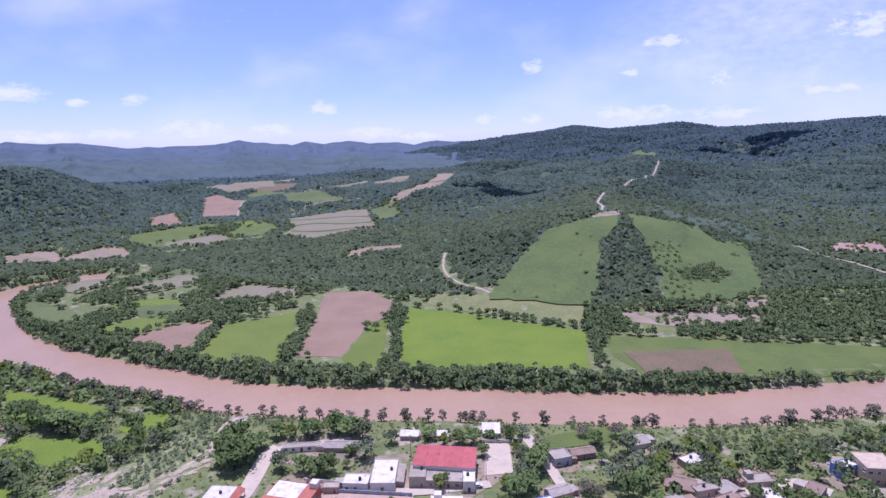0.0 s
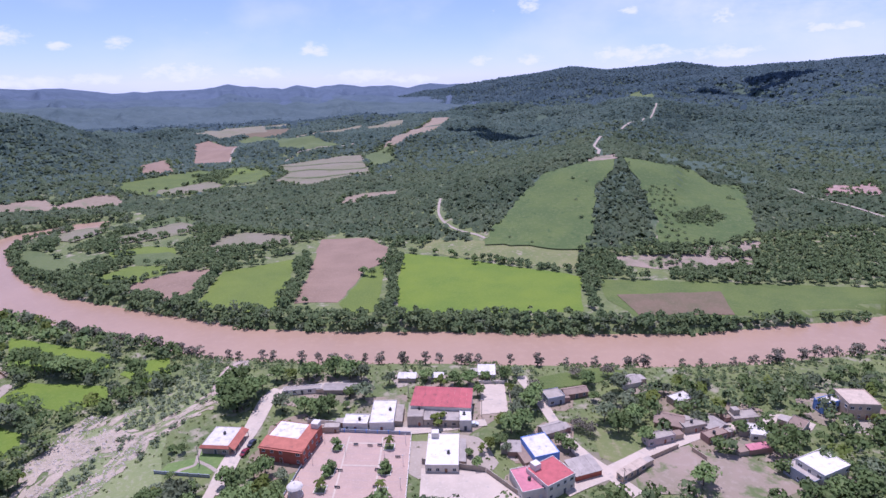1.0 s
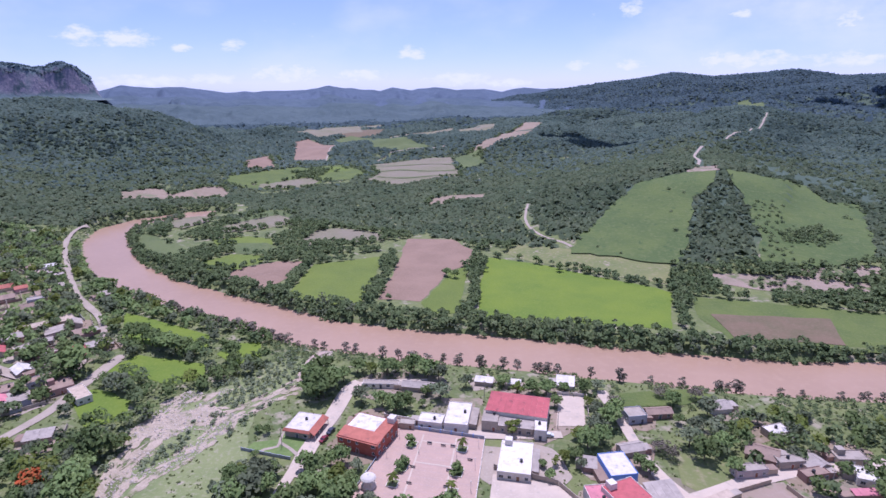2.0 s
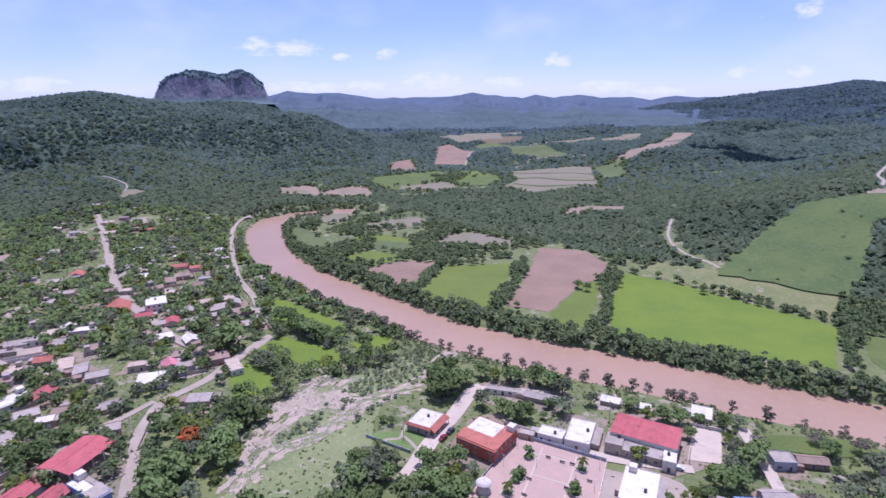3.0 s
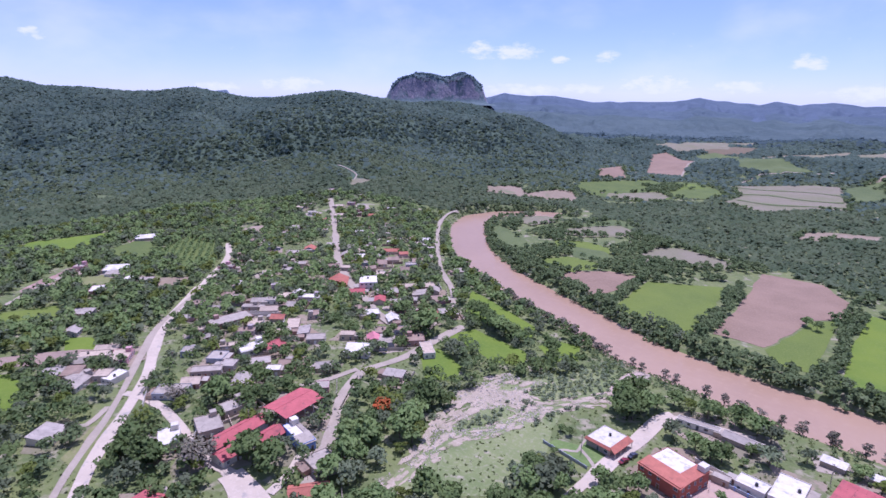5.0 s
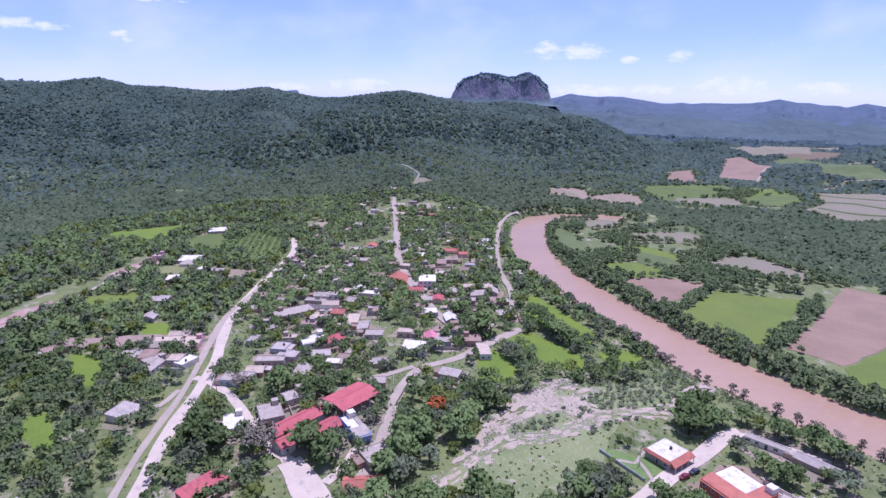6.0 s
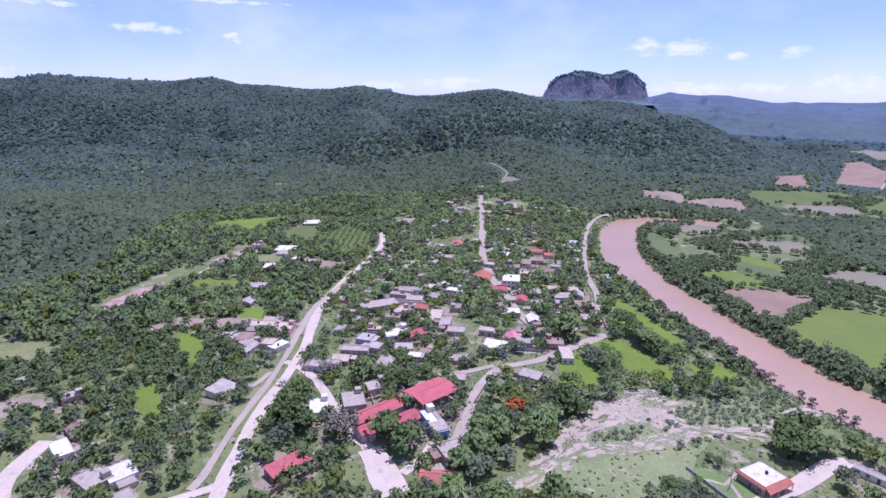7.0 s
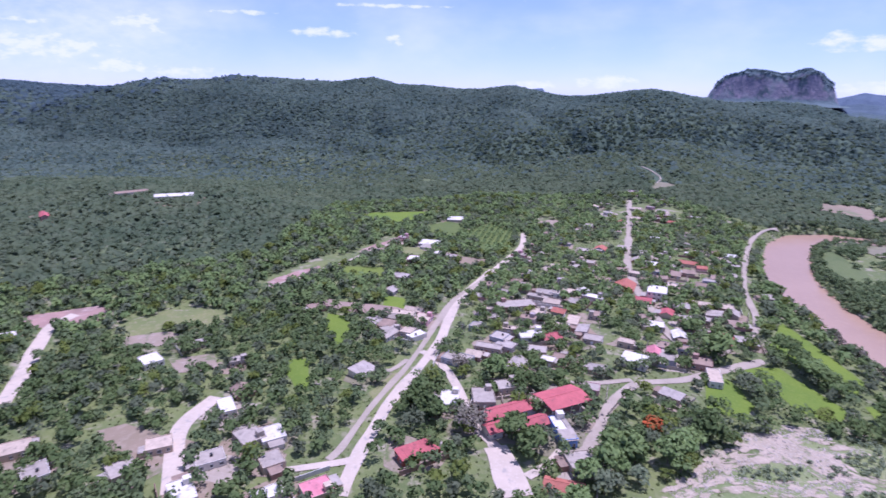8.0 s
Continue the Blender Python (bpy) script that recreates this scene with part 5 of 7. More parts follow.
wood("hill_scrub", (-1150, 850, -500, 1150), 4.3, 3.2, 5, M["forest"], "dense green scrub covering the nearer hill slopes, slight haze painted into its colour", lambda x, y, d: sector(x, y, -45, 116) & (d > 220) & fade(d, 720, 1150))
wood("hill_woods", (-2100, 1500, -700, 2100), 5.9, 4.4, 4, M["hills"], "green woods covering the hills, bluish haze painted into their colour", lambda x, y, d: sector(x, y, -44, 114) & ~fade(d, 720, 1150) & fade(d, 1450, 2100))
wood("mountain_woods", (-3500, 2600, -1200, 3500), 10.8, 8.2, 4, M["mountain"], "green woods on the distant mountain slopes, blue haze painted into their colour", lambda x, y, d: sector(x, y, -43, 112) & ~fade(d, 1450, 2100) & (d < 3450) & ((d < 2000) | ~sector(x, y, 9, 60)), 2.0)

# ---- the table mountain and the far ranges, haze put into their blue ----
# skyline of the table mountain: bearing and height over the eye in degrees
MESA_TOP = [(38.2, -1.6), (38.65, -0.73), (39.1, 0.48), (39.64, 0.99), (40.18, 1.46), (40.83, 1.76), (41.37, 1.71), (42.08, 1.34), (43.15, 1.43), (44.22, 1.63), (45.29, 1.67), (46.1, 1.35), (46.9, 1.19), (47.45, 0.67), (47.96, -0.12), (48.4, -1.4)]


def mesa():
    """A steep-sided rock with two rounded summits behind the village hill."""
    d, mid = 2900.0, 43.3
    ax, ay = polar(mid, d)
    ux, uy = math.cos(radians(mid)), math.sin(radians(mid))
    n, verts, faces, tops = 150, [], [], []
    for j in range(41):
        v = (j / 40 - 0.5) * 380
        for i in range(n):
            u = (0.5 - i / (n - 1)) * 2.12 * d * math.tan(radians(5.1))
            bearing = mid - math.degrees(math.atan2(u, d))
            top = H + d * math.tan(radians(float(np.interp(bearing, [a for a, _ in MESA_TOP], [b for _, b in MESA_TOP]))))
            rib = 15 * float(value_noise(u, 0.6 * v, 75, 3)) + 5 * float(value_noise(u, v, 24, 6))
            # sheer walls before and behind, with a stony apron at their foot
            edge = 118 + rib - abs(v)
            cliff = min(1.0, max(0.0, (edge + 8) / 62))
            apron = min(1.0, max(0.0, (edge + 70) / 75))
            z = 72 + max(0.0, top - 72) * (0.18 * apron * apron + 0.82 * cliff * cliff * (3 - 2 * cliff)) * (1 - 0.1 * (v / 190) ** 2)
            z += cliff * (4 * float(value_noise(u, v, 26, 5)) + 2.5 * float(value_noise(u, v, 9, 7)))
            verts.append((ax + ux * u - uy * v, ay + uy * u + ux * v, z))
            if abs(v) < 80 and top > 150 and j % 2 == 0:
                tops.append(verts[-1])
    faces = [(j * n + i, (j + 1) * n + i, (j + 1) * n + i + 1, j * n + i + 1) for j in range(40) for i in range(n - 1)]
    r, soft, tops = np.random.default_rng(77), [], np.array(tops)
    tops = tops + r.uniform(-4, 4, tops.shape) * np.array([1, 1, 0.2])
    q = leaf_quads(tops[:, 0], tops[:, 1], tops[:, 2], r.uniform(3, 8, len(tops)), r.uniform(2, 6, len(tops)), 7, r.uniform(2, 4, len(tops)), r, normals=soft)
    tagged(quads_object("summit_scrub", q, M["mountain"], np.concatenate(soft)), "dark scrub on the summits of the rock mountain", "scrub", kind="stuff")
    m = material("cliff_rock", [(0.3, 0.25, 0.27), (0.15, 0.15, 0.185), (0.4, 0.31, 0.32)], fine=0.06, coarse=0.2, bump=0.8, bump_dist=6, stretch=(1, 1, 0.7), stain=((0.1, 0.13, 0.13), 0.025, 0.5))
    nodes, links = m.node_tree.nodes, m.node_tree.links
    b = nodes["Principled BSDF"]
    rock = b.inputs["Base Color"].links[0].from_socket
    geo = nodes.new("ShaderNodeNewGeometry")
    split = nodes.new("ShaderNodeSeparateXYZ")
    links.new(geo.outputs["Normal"], split.inputs[0])
    up = nodes.new("ShaderNodeMapRange")
    up.inputs["From Min"].default_value, up.inputs["From Max"].default_value = 0.45, 0.62
    links.new(split.outputs[2], up.inputs["Value"])
    mix = nodes.new("ShaderNodeMix")
    mix.data_type = "RGBA"
    links.new(up.outputs[0], mix.inputs["Factor"])
    links.new(rock, mix.inputs[6])
    mix.inputs[7].default_value = (0.12, 0.16, 0.16, 1)
    links.new(mix.outputs[2], b.inputs["Base Color"])
    ob = mesh_object("rock_mountain", verts, faces, m, smooth=True)
    tagged(ob, "steep dark rock mountain with two rounded green tops", "mountain", kind="structure")


mesa()

# crest of the far range: bearing and height over the eye in degrees
FAR_CREST = [(75, -0.6), (66, -0.55), (64.3, -0.17), (62.8, 0.02), (62.4, -0.6), (50, -0.6), (38.5, -0.42), (36.9, -0.03), (34.4, -0.3), (32.1, -0.25), (28.6, -0.77), (24.2, -0.69), (20.5, -0.56), (19.3, -0.28), (18, -0.49), (14.6, -0.79), (13.3, -0.5),
             (11.5, -0.77), (9.4, -0.55), (7.2, -0.79), (4.6, -0.78), (2.9, -1.0), (0.75, -0.6), (-1.4, -0.8), (-5.2, -0.8), (-9, -0.6), (-20, -0.5), (-45, -0.5)]


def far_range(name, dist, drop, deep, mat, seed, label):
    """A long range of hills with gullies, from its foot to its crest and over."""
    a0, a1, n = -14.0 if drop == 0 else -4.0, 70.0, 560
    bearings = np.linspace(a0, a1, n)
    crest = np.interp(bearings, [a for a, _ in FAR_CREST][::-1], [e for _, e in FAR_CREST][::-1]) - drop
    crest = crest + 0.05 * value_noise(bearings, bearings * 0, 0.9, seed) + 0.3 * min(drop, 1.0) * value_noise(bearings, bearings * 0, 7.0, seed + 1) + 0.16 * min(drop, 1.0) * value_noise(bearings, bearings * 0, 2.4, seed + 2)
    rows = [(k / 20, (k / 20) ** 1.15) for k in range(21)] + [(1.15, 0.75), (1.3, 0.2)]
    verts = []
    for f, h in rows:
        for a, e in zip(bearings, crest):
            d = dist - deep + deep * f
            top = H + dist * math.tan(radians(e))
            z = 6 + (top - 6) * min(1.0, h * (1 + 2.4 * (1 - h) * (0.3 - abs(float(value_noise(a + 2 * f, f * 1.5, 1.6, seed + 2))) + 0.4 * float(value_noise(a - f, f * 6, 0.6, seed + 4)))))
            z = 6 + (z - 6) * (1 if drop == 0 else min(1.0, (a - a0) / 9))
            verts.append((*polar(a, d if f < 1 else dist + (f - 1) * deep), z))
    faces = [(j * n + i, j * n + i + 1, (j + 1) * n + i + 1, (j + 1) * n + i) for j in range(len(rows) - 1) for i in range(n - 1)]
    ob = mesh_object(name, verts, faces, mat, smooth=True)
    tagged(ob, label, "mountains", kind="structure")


far_range("backdrop_far_range", 4300.0, 0.0, 1900.0, material("far_hazed_hills", [(0.095, 0.125, 0.165), (0.072, 0.1, 0.132), (0.11, 0.14, 0.175)], fine=0.012, coarse=0.003, bump=0.9, bump_dist=25), 3, "far wooded mountain range on the horizon, blue haze painted into its colour")
far_range("backdrop_middle_range", 3100.0, 0.75, 900.0, material("middle_hazed_hills", [(0.088, 0.12, 0.143), (0.066, 0.095, 0.112), (0.102, 0.135, 0.15)], fine=0.015, coarse=0.004, bump=0.9, bump_dist=22), 29, "wooded hills before the far range, blue haze painted into their colour")
far_range("backdrop_near_range", 2500.0, 1.45, 620.0, material("near_hazed_hills", [(0.088, 0.12, 0.118), (0.064, 0.094, 0.094), (0.104, 0.138, 0.13)], fine=0.02, coarse=0.005, bump=0.9, bump_dist=18), 17, "wooded foothills of the far range, blue-green haze painted into their colour")

# ---- two cumulus clouds that drift over the mountains ----
CLOUD = material("cloud_white", [(0.85, 0.85, 0.86), (0.8, 0.81, 0.83)], fine=0.01, coarse=0.004, bump=0.3, bump_dist=10)


def cumulus(x, y, z, long, wide, turn, seed):
    r = random.Random(seed)
    bm = bmesh.new()
    for k in range(16):
        u, v = r.uniform(-1, 1), r.uniform(-1, 1)
        size = wide * r.uniform(0.3, 0.6) * (1 - 0.5 * abs(u))
        m = Matrix.Translation((u * long, v * wide * (1 - abs(u)), r.uniform(0, 0.5) * wide)) @ Matrix.Diagonal((size * 1.3, size, size * 0.7, 1))
        bmesh.ops.create_icosphere(bm, subdivisions=3, radius=1.0, matrix=m)
    for v in bm.verts:
        v.co += 0.16 * wide * noise.noise_vector(v.co * (4.0 / wide))
    me = bpy.data.meshes.new("cloud")
    bm.to_mesh(me)
    bm.free()
    me.materials.append(CLOUD)
    me.polygons.foreach_set("use_smooth", [True] * len(me.polygons))
    ob = new("cloud", me)
    ob.matrix_basis = pose(x, y, z, 0, 0, turn)
    tagged(ob, "white cumulus cloud drifting over the mountains", "cloud", kind="structure")


def over(x, y, z, height):
    """The place from which a cloud shades the ground at x, y."""
    p = Vector((x, y, z)) + sun_dir * (height - z) / sun_dir.z
    return p.x, p.y, p.z


cumulus(*over(960, 1790, 82, 900), 300, 100, 24, 5)
cumulus(*over(90, 1093, 16, 900), 75, 40, -30, 6)
cumulus(*over(195, 1075, 20, 900), 80, 35, 10, 7)

# ---- village ----
PAINT = {
    "white": (0.73, 0.65, 0.55), "grey": (0.42, 0.345, 0.27), "brick": (0.36, 0.22, 0.17), "pink": (0.62, 0.34, 0.34), "tan": (0.55, 0.42, 0.3), "bluegrey": (0.37, 0.38, 0.4), "lilac": (0.45, 0.36, 0.33),
    "rust": (0.4, 0.12, 0.08), "blue": (0.2, 0.33, 0.66), "red": (0.5, 0.12, 0.115), "orange": (0.47, 0.155, 0.1), "tin": (0.44, 0.365, 0.295), "brown": (0.33, 0.225, 0.16), "pinkroof": (0.62, 0.22, 0.24),
}
WALLS = {k: material("plaster_" + k, [c, tuple(v * 0.86 for v in c), tuple(min(0.85, v * 1.08) for v in c)], fine=1.6, coarse=0.5, bump=0.15, vary=0.08, stain=(tuple(v * 0.6 for v in c), 0.7, 0.66)) for k, c in PAINT.items()}
ROOFS = {k: material("roof_" + k, [c, tuple(v * 0.82 for v in c), tuple(min(0.88, v * 1.1) for v in c)], rough=0.75, fine=0.9, coarse=0.35, bump=0.2, vary=0.08, stain=(tuple(v * 0.55 + 0.02 for v in c), 0.45, 0.57)) for k, c in PAINT.items()}
GLASS = material("dark_window_glass", [(0.03, 0.035, 0.045), (0.05, 0.05, 0.06)], rough=0.12, bump=0, spec=0.6)
FRAME = material("painted_frame", [(0.6, 0.58, 0.55), (0.5, 0.48, 0.46)], bump=0)
DOORS = [material("door_" + n, [c, tuple(v * 0.8 for v in c)], rough=0.6, bump=0.1) for n, c in (("iron", (0.1, 0.1, 0.11)), ("wood", (0.24, 0.13, 0.07)), ("white", (0.62, 0.62, 0.6)), ("rust", (0.3, 0.12, 0.07)))]
TANK = material("black_plastic", [(0.04, 0.04, 0.045), (0.06, 0.06, 0.06)], rough=0.5, bump=0)


def box(x0, x1, y0, y1, z0, z1):
    v = [(x0, y0, z0), (x1, y0, z0), (x1, y1, z0), (x0, y1, z0), (x0, y0, z1), (x1, y0, z1), (x1, y1, z1), (x0, y1, z1)]
    return v, [(3, 2, 1, 0), (4, 5, 6, 7), (0, 1, 5, 4), (1, 2, 6, 5), (2, 3, 7, 6), (3, 0, 4, 7)]


def joined(*shapes):
    verts, faces = [], []
    for v, f in shapes:
        k = len(verts)
        verts += v
        faces += [tuple(i + k for i in face) for face in f]
    return verts, faces


def prism(profile, y0, y1):
    """A profile in x and z, drawn out along y."""
    n = len(profile)
    v = [(x, y0, z) for x, z in profile] + [(x, y1, z) for x, z in profile]
    return v, [tuple(range(n)), tuple(range(2 * n - 1, n - 1, -1))] + [(i + n, (i + 1) % n + n, (i + 1) % n, i) for i in range(n)]


def lathe(profile, sides=12, cx=0.0, cy=0.0):
    """A turned shape from radius and height pairs."""
    v = [(cx + r * math.cos(2 * math.pi * k / sides), cy + r * math.sin(2 * math.pi * k / sides), z) for r, z in profile for k in range(sides)]
    f = [(j * sides + k, j * sides + (k + 1) % sides, (j + 1) * sides + (k + 1) % sides, (j + 1) * sides + k) for j in range(len(profile) - 1) for k in range(sides)]
    return v, f + [tuple(range(sides - 1, -1, -1)), tuple(range((len(profile) - 1) * sides, len(profile) * sides))]


def part(name, shape, mat, parent, label=""):
    return mesh_object(name, *shape, mat, parent, label)


def thing(name, x, y, z, turn, label, category, group=""):
    ob = new(name)
    ob.empty_display_size = 0.5
    ob.matrix_basis = pose(x, y, z, 0, 0, turn)
    return tagged(ob, label, category, group)


def opening(house, kind, along, side, w, d, z, width, height, pick):
    """A door or window on one of the four walls, with its frame and pane."""
    out = 0.05
    half_w, half_d = w / 2, d / 2

    def on_wall(u0, u1, v0, v1, p0, p1):
        if side == 0:
            return box(u0, u1, -half_d - p1, -half_d - p0, v0, v1)
        if side == 1:
            return box(half_w + p0, half_w + p1, u0, u1, v0, v1)
        if side == 2:
            return box(u0, u1, half_d + p0, half_d + p1, v0, v1)
        return box(-half_w - p1, -half_w - p0, u0, u1, v0, v1)

    a, b = along - width / 2, along + width / 2
    if kind == "door":
        leaf = part("door", on_wall(a, b, z, z + height, -0.05, out), pick, house)
        part("door_frame", joined(on_wall(a - 0.1, a, z, z + height + 0.1, -0.05, out + 0.05), on_wall(b, b + 0.1, z, z + height + 0.1, -0.05, out + 0.05), on_wall(a, b, z + height, z + height + 0.1, -0.05, out + 0.05)), FRAME, leaf)
    else:
        frame_ob = part("window", joined(on_wall(a - 0.09, a, z - 0.1, z + height + 0.09, -0.05, out + 0.04), on_wall(b, b + 0.09, z - 0.1, z + height + 0.09, -0.05, out + 0.04), on_wall(a, b, z + height, z + height + 0.09, -0.05, out + 0.04),
                                         on_wall(a - 0.15, b + 0.15, z - 0.1, z, -0.05, out + 0.12), on_wall(along - 0.03, along + 0.03, z, z + height, -0.05, out + 0.02)), FRAME, house)
        part("pane", on_wall(a, b, z, z + height, -0.05, 0.02), GLASS, frame_ob)


ROOF_WORDS = {"white": "white", "grey": "grey concrete", "tin": "corrugated metal", "red": "red", "orange": "orange tiled", "brown": "brown", "pinkroof": "pinkish red", "tan": "tan"}
WALL_WORDS = {"white": "white", "grey": "grey cement", "brick": "brick-coloured", "pink": "pink", "tan": "tan", "bluegrey": "blue-grey", "lilac": "lilac", "rust": "rust-red", "blue": "blue"}
ROOF_KIND = {"flat": "flat", "gable": "gabled", "shed": "sloping", "terrace": "terraced", "skirt": "white and orange", "hip": "hipped", "pavilion": "wide open-sided"}
tank_master = []


def water_tank(x, y, z):
    if not tank_master:
        t = thing("water_tank", x, y, z, 0, "black plastic water tank standing on a roof", "water tank", "roof water tanks")
        part("tank_body", lathe([(0.5, 0.1), (0.55, 0.25), (0.55, 0.95), (0.42, 1.15), (0.2, 1.25)], 12), TANK, t)
        part("lid", lathe([(0.22, 1.24), (0.22, 1.32), (0.15, 1.35)], 10), TANK, t)
        part("base", box(-0.6, 0.6, -0.6, 0.6, 0.0, 0.1), WALLS["grey"], t)
        tank_master.append(t)
    else:
        copy_thing(tank_master[0], pose(x, y, z, 0, 0, random.uniform(0, 90)))


def house(x, y, w, d, h, turn, roof, wall, color):
    r = random.Random(int(x * 7 + y * 13))
    c, s = math.cos(radians(turn)), math.sin(radians(turn))
    cx = np.array([x + a * w / 2 * c - b * d / 2 * s for a in (-1, 1) for b in (-1, 1)])
    cy = np.array([y + a * w / 2 * s + b * d / 2 * c for a in (-1, 1) for b in (-1, 1)])
    zs = terrain(cx, cy)
    z0, low = float(zs.mean()), float(zs.min() - zs.mean()) - 0.3
    ob = thing("house", x, y, z0, turn, f"{WALL_WORDS[wall]} village house with a {ROOF_WORDS[color]} {ROOF_KIND[roof]} roof", "house", "village houses")
    W, R = WALLS[wall], ROOFS[color]
    hw, hd = w / 2, d / 2
    storeys = 2 if h > 4.9 and roof != "pavilion" else 1
    if roof == "pavilion":
        rise = h + 1.2
        for k in range(5):
            for sgn in (-1, 1):
                u = -hw + 0.4 + k * (w - 0.8) / 4
                part("post", box(u - 0.12, u + 0.12, sgn * (hd - 0.3) - 0.12, sgn * (hd - 0.3) + 0.12, low, h), W, ob)
        part("floor_slab", box(-hw, hw, -hd, hd, low, 0.15), WALLS["grey"], ob)
        for sgn in (-1, 1):
            v = [(-hw - 0.3, sgn * (hd + 0.4), h - 0.1), (hw + 0.3, sgn * (hd + 0.4), h - 0.1), (hw + 0.3, 0, rise), (-hw - 0.3, 0, rise)]
            v += [(a, b, q + 0.12) for a, b, q in v]
            part("roof", (v, [(3, 2, 1, 0), (4, 5, 6, 7), (0, 1, 5, 4), (1, 2, 6, 5), (2, 3, 7, 6), (3, 0, 4, 7)]), R, ob)
        part("ridge_cap", box(-hw - 0.3, hw + 0.3, -0.15, 0.15, rise + 0.08, rise + 0.2), R, ob)
        return
    top = h
    if roof == "gable":
        along_x = w >= d
        rise = 0.22 * (d if along_x else w)
        top = h - rise * 0.6
        hr = top + rise
        part("wall", box(-hw, hw, -hd, hd, low, top), W, ob)
        half, span = (hd, hw) if along_x else (hw, hd)
        for sgn in (-1, 1):
            e = span - 0.12
            g = [(sgn * e, -half, top), (sgn * e, half, top), (sgn * e, 0, hr), (sgn * span, -half, top), (sgn * span, half, top), (sgn * span, 0, hr)]
            g = g if along_x else [(b, a, q) for a, b, q in g]
            part("gable", (g, [(0, 1, 2), (3, 4, 5), (0, 1, 4, 3), (1, 2, 5, 4), (2, 0, 3, 5)]), W, ob)
            o, lo = 0.35, top - 0.35 * rise / half
            q = [(-span - o, sgn * (half + o), lo), (span + o, sgn * (half + o), lo), (span + o, 0, hr), (-span - o, 0, hr)]
            q += [(a, b, t + 0.1) for a, b, t in q]
            q = q if along_x else [(b, a, t) for a, b, t in q]
            part("roof", (q, [(3, 2, 1, 0), (4, 5, 6, 7), (0, 1, 5, 4), (1, 2, 6, 5), (2, 3, 7, 6), (3, 0, 4, 7)]), R, ob)
        cap = box(-span - 0.35, span + 0.35, -0.14, 0.14, hr + 0.06, hr + 0.16) if along_x else box(-0.14, 0.14, -span - 0.35, span + 0.35, hr + 0.06, hr + 0.16)
        part("ridge_cap", cap, R, ob)
    elif roof == "shed":
        fall = min(0.9, 0.12 * d)
        part("wall", (
            [(-hw, -hd, low), (hw, -hd, low), (hw, hd, low), (-hw, hd, low), (-hw, -hd, h - fall), (hw, -hd, h - fall), (hw, hd, h), (-hw, hd, h)],
            [(3, 2, 1, 0), (4, 5, 6, 7), (0, 1, 5, 4), (1, 2, 6, 5), (2, 3, 7, 6), (3, 0, 4, 7)]), W, ob)
        n = max(3, int(w / 2.2))
        g = fall / d
        for k in range(n):
            u0, u1 = -hw - 0.25 + k * (w + 0.5) / n, -hw - 0.25 + (k + 1) * (w + 0.5) / n - 0.03
            b = 0.02 * (k % 2)
            q = [(u0, -hd - 0.3, h - fall - 0.3 * g + 0.02 + b), (u1, -hd - 0.3, h - fall - 0.3 * g + 0.02 + b), (u1, hd + 0.3, h + 0.3 * g + 0.02 + b), (u0, hd + 0.3, h + 0.3 * g + 0.02 + b)]
            q += [(a, c2, t + 0.07) for a, c2, t in q]
            part("roof_sheet", (q, [(3, 2, 1, 0), (4, 5, 6, 7), (0, 1, 5, 4), (1, 2, 6, 5), (2, 3, 7, 6), (3, 0, 4, 7)]), R, ob)
        top = h - fall
    elif roof == "hip":
        part("wall", box(-hw, hw, -hd, hd, low, h), W, ob)
        o, rl = 0.5, max(0.2, hw - hd)
        v = [(-hw - o, -hd - o, h - 0.05), (hw + o, -hd - o, h - 0.05), (hw + o, hd + o, h - 0.05), (-hw - o, hd + o, h - 0.05), (-rl, 0, h + 1.5), (rl, 0, h + 1.5)]
        part("roof", (v, [(3, 2, 1, 0), (0, 1, 5, 4), (1, 2, 5), (2, 3, 4, 5), (3, 0, 4)]), R, ob)
    else:
        part("wall", box(-hw, hw, -hd, hd, low, h - 0.4), W, ob)
        part("roof", box(-hw + 0.15, hw - 0.15, -hd + 0.15, hd - 0.15, h - 0.42, h - 0.25), R, ob)
        t = 0.15
        for q in (box(-hw, hw, -hd, -hd + t, h - 0.4, h), box(-hw, hw, hd - t, hd, h - 0.4, h), box(-hw, -hw + t, -hd + t, hd - t, h - 0.4, h), box(hw - t, hw, -hd + t, hd - t, h - 0.4, h)):
            part("parapet", q, W, ob)
        if roof == "skirt":
            part("roof_surface", box(-hw + 0.16, hw - 0.16, -hd + 0.16, hd - 0.16, h - 0.24, h - 0.12), ROOFS["white"], ob)
            for q in ([(-hw - 0.6, -hd - 0.9, h - 0.75), (hw + 0.6, -hd - 0.9, h - 0.75), (hw + 0.1, -hd + 0.05, h + 0.05), (-hw - 0.1, -hd + 0.05, h + 0.05)],
                      [(hw + 2.4, -hd - 0.6, h - 1.3), (hw + 2.4, hd + 0.4, h - 1.3), (hw - 0.05, hd + 0.1, h + 0.08), (hw - 0.05, -hd - 0.1, h + 0.08)]):
                q = q + [(a, b, t + 0.13) for a, b, t in q]
                part("tiled_skirt", (q, [(3, 2, 1, 0), (4, 5, 6, 7), (0, 1, 5, 4), (1, 2, 6, 5), (2, 3, 7, 6), (3, 0, 4, 7)]), R, ob)
            for k in range(4):
                v = -hd + 0.3 + k * (d - 0.6) / 3
                part("porch_post", box(hw + 2.1, hw + 2.3, v - 0.1, v + 0.1, low, h - 1.2), WALLS["white"], ob)
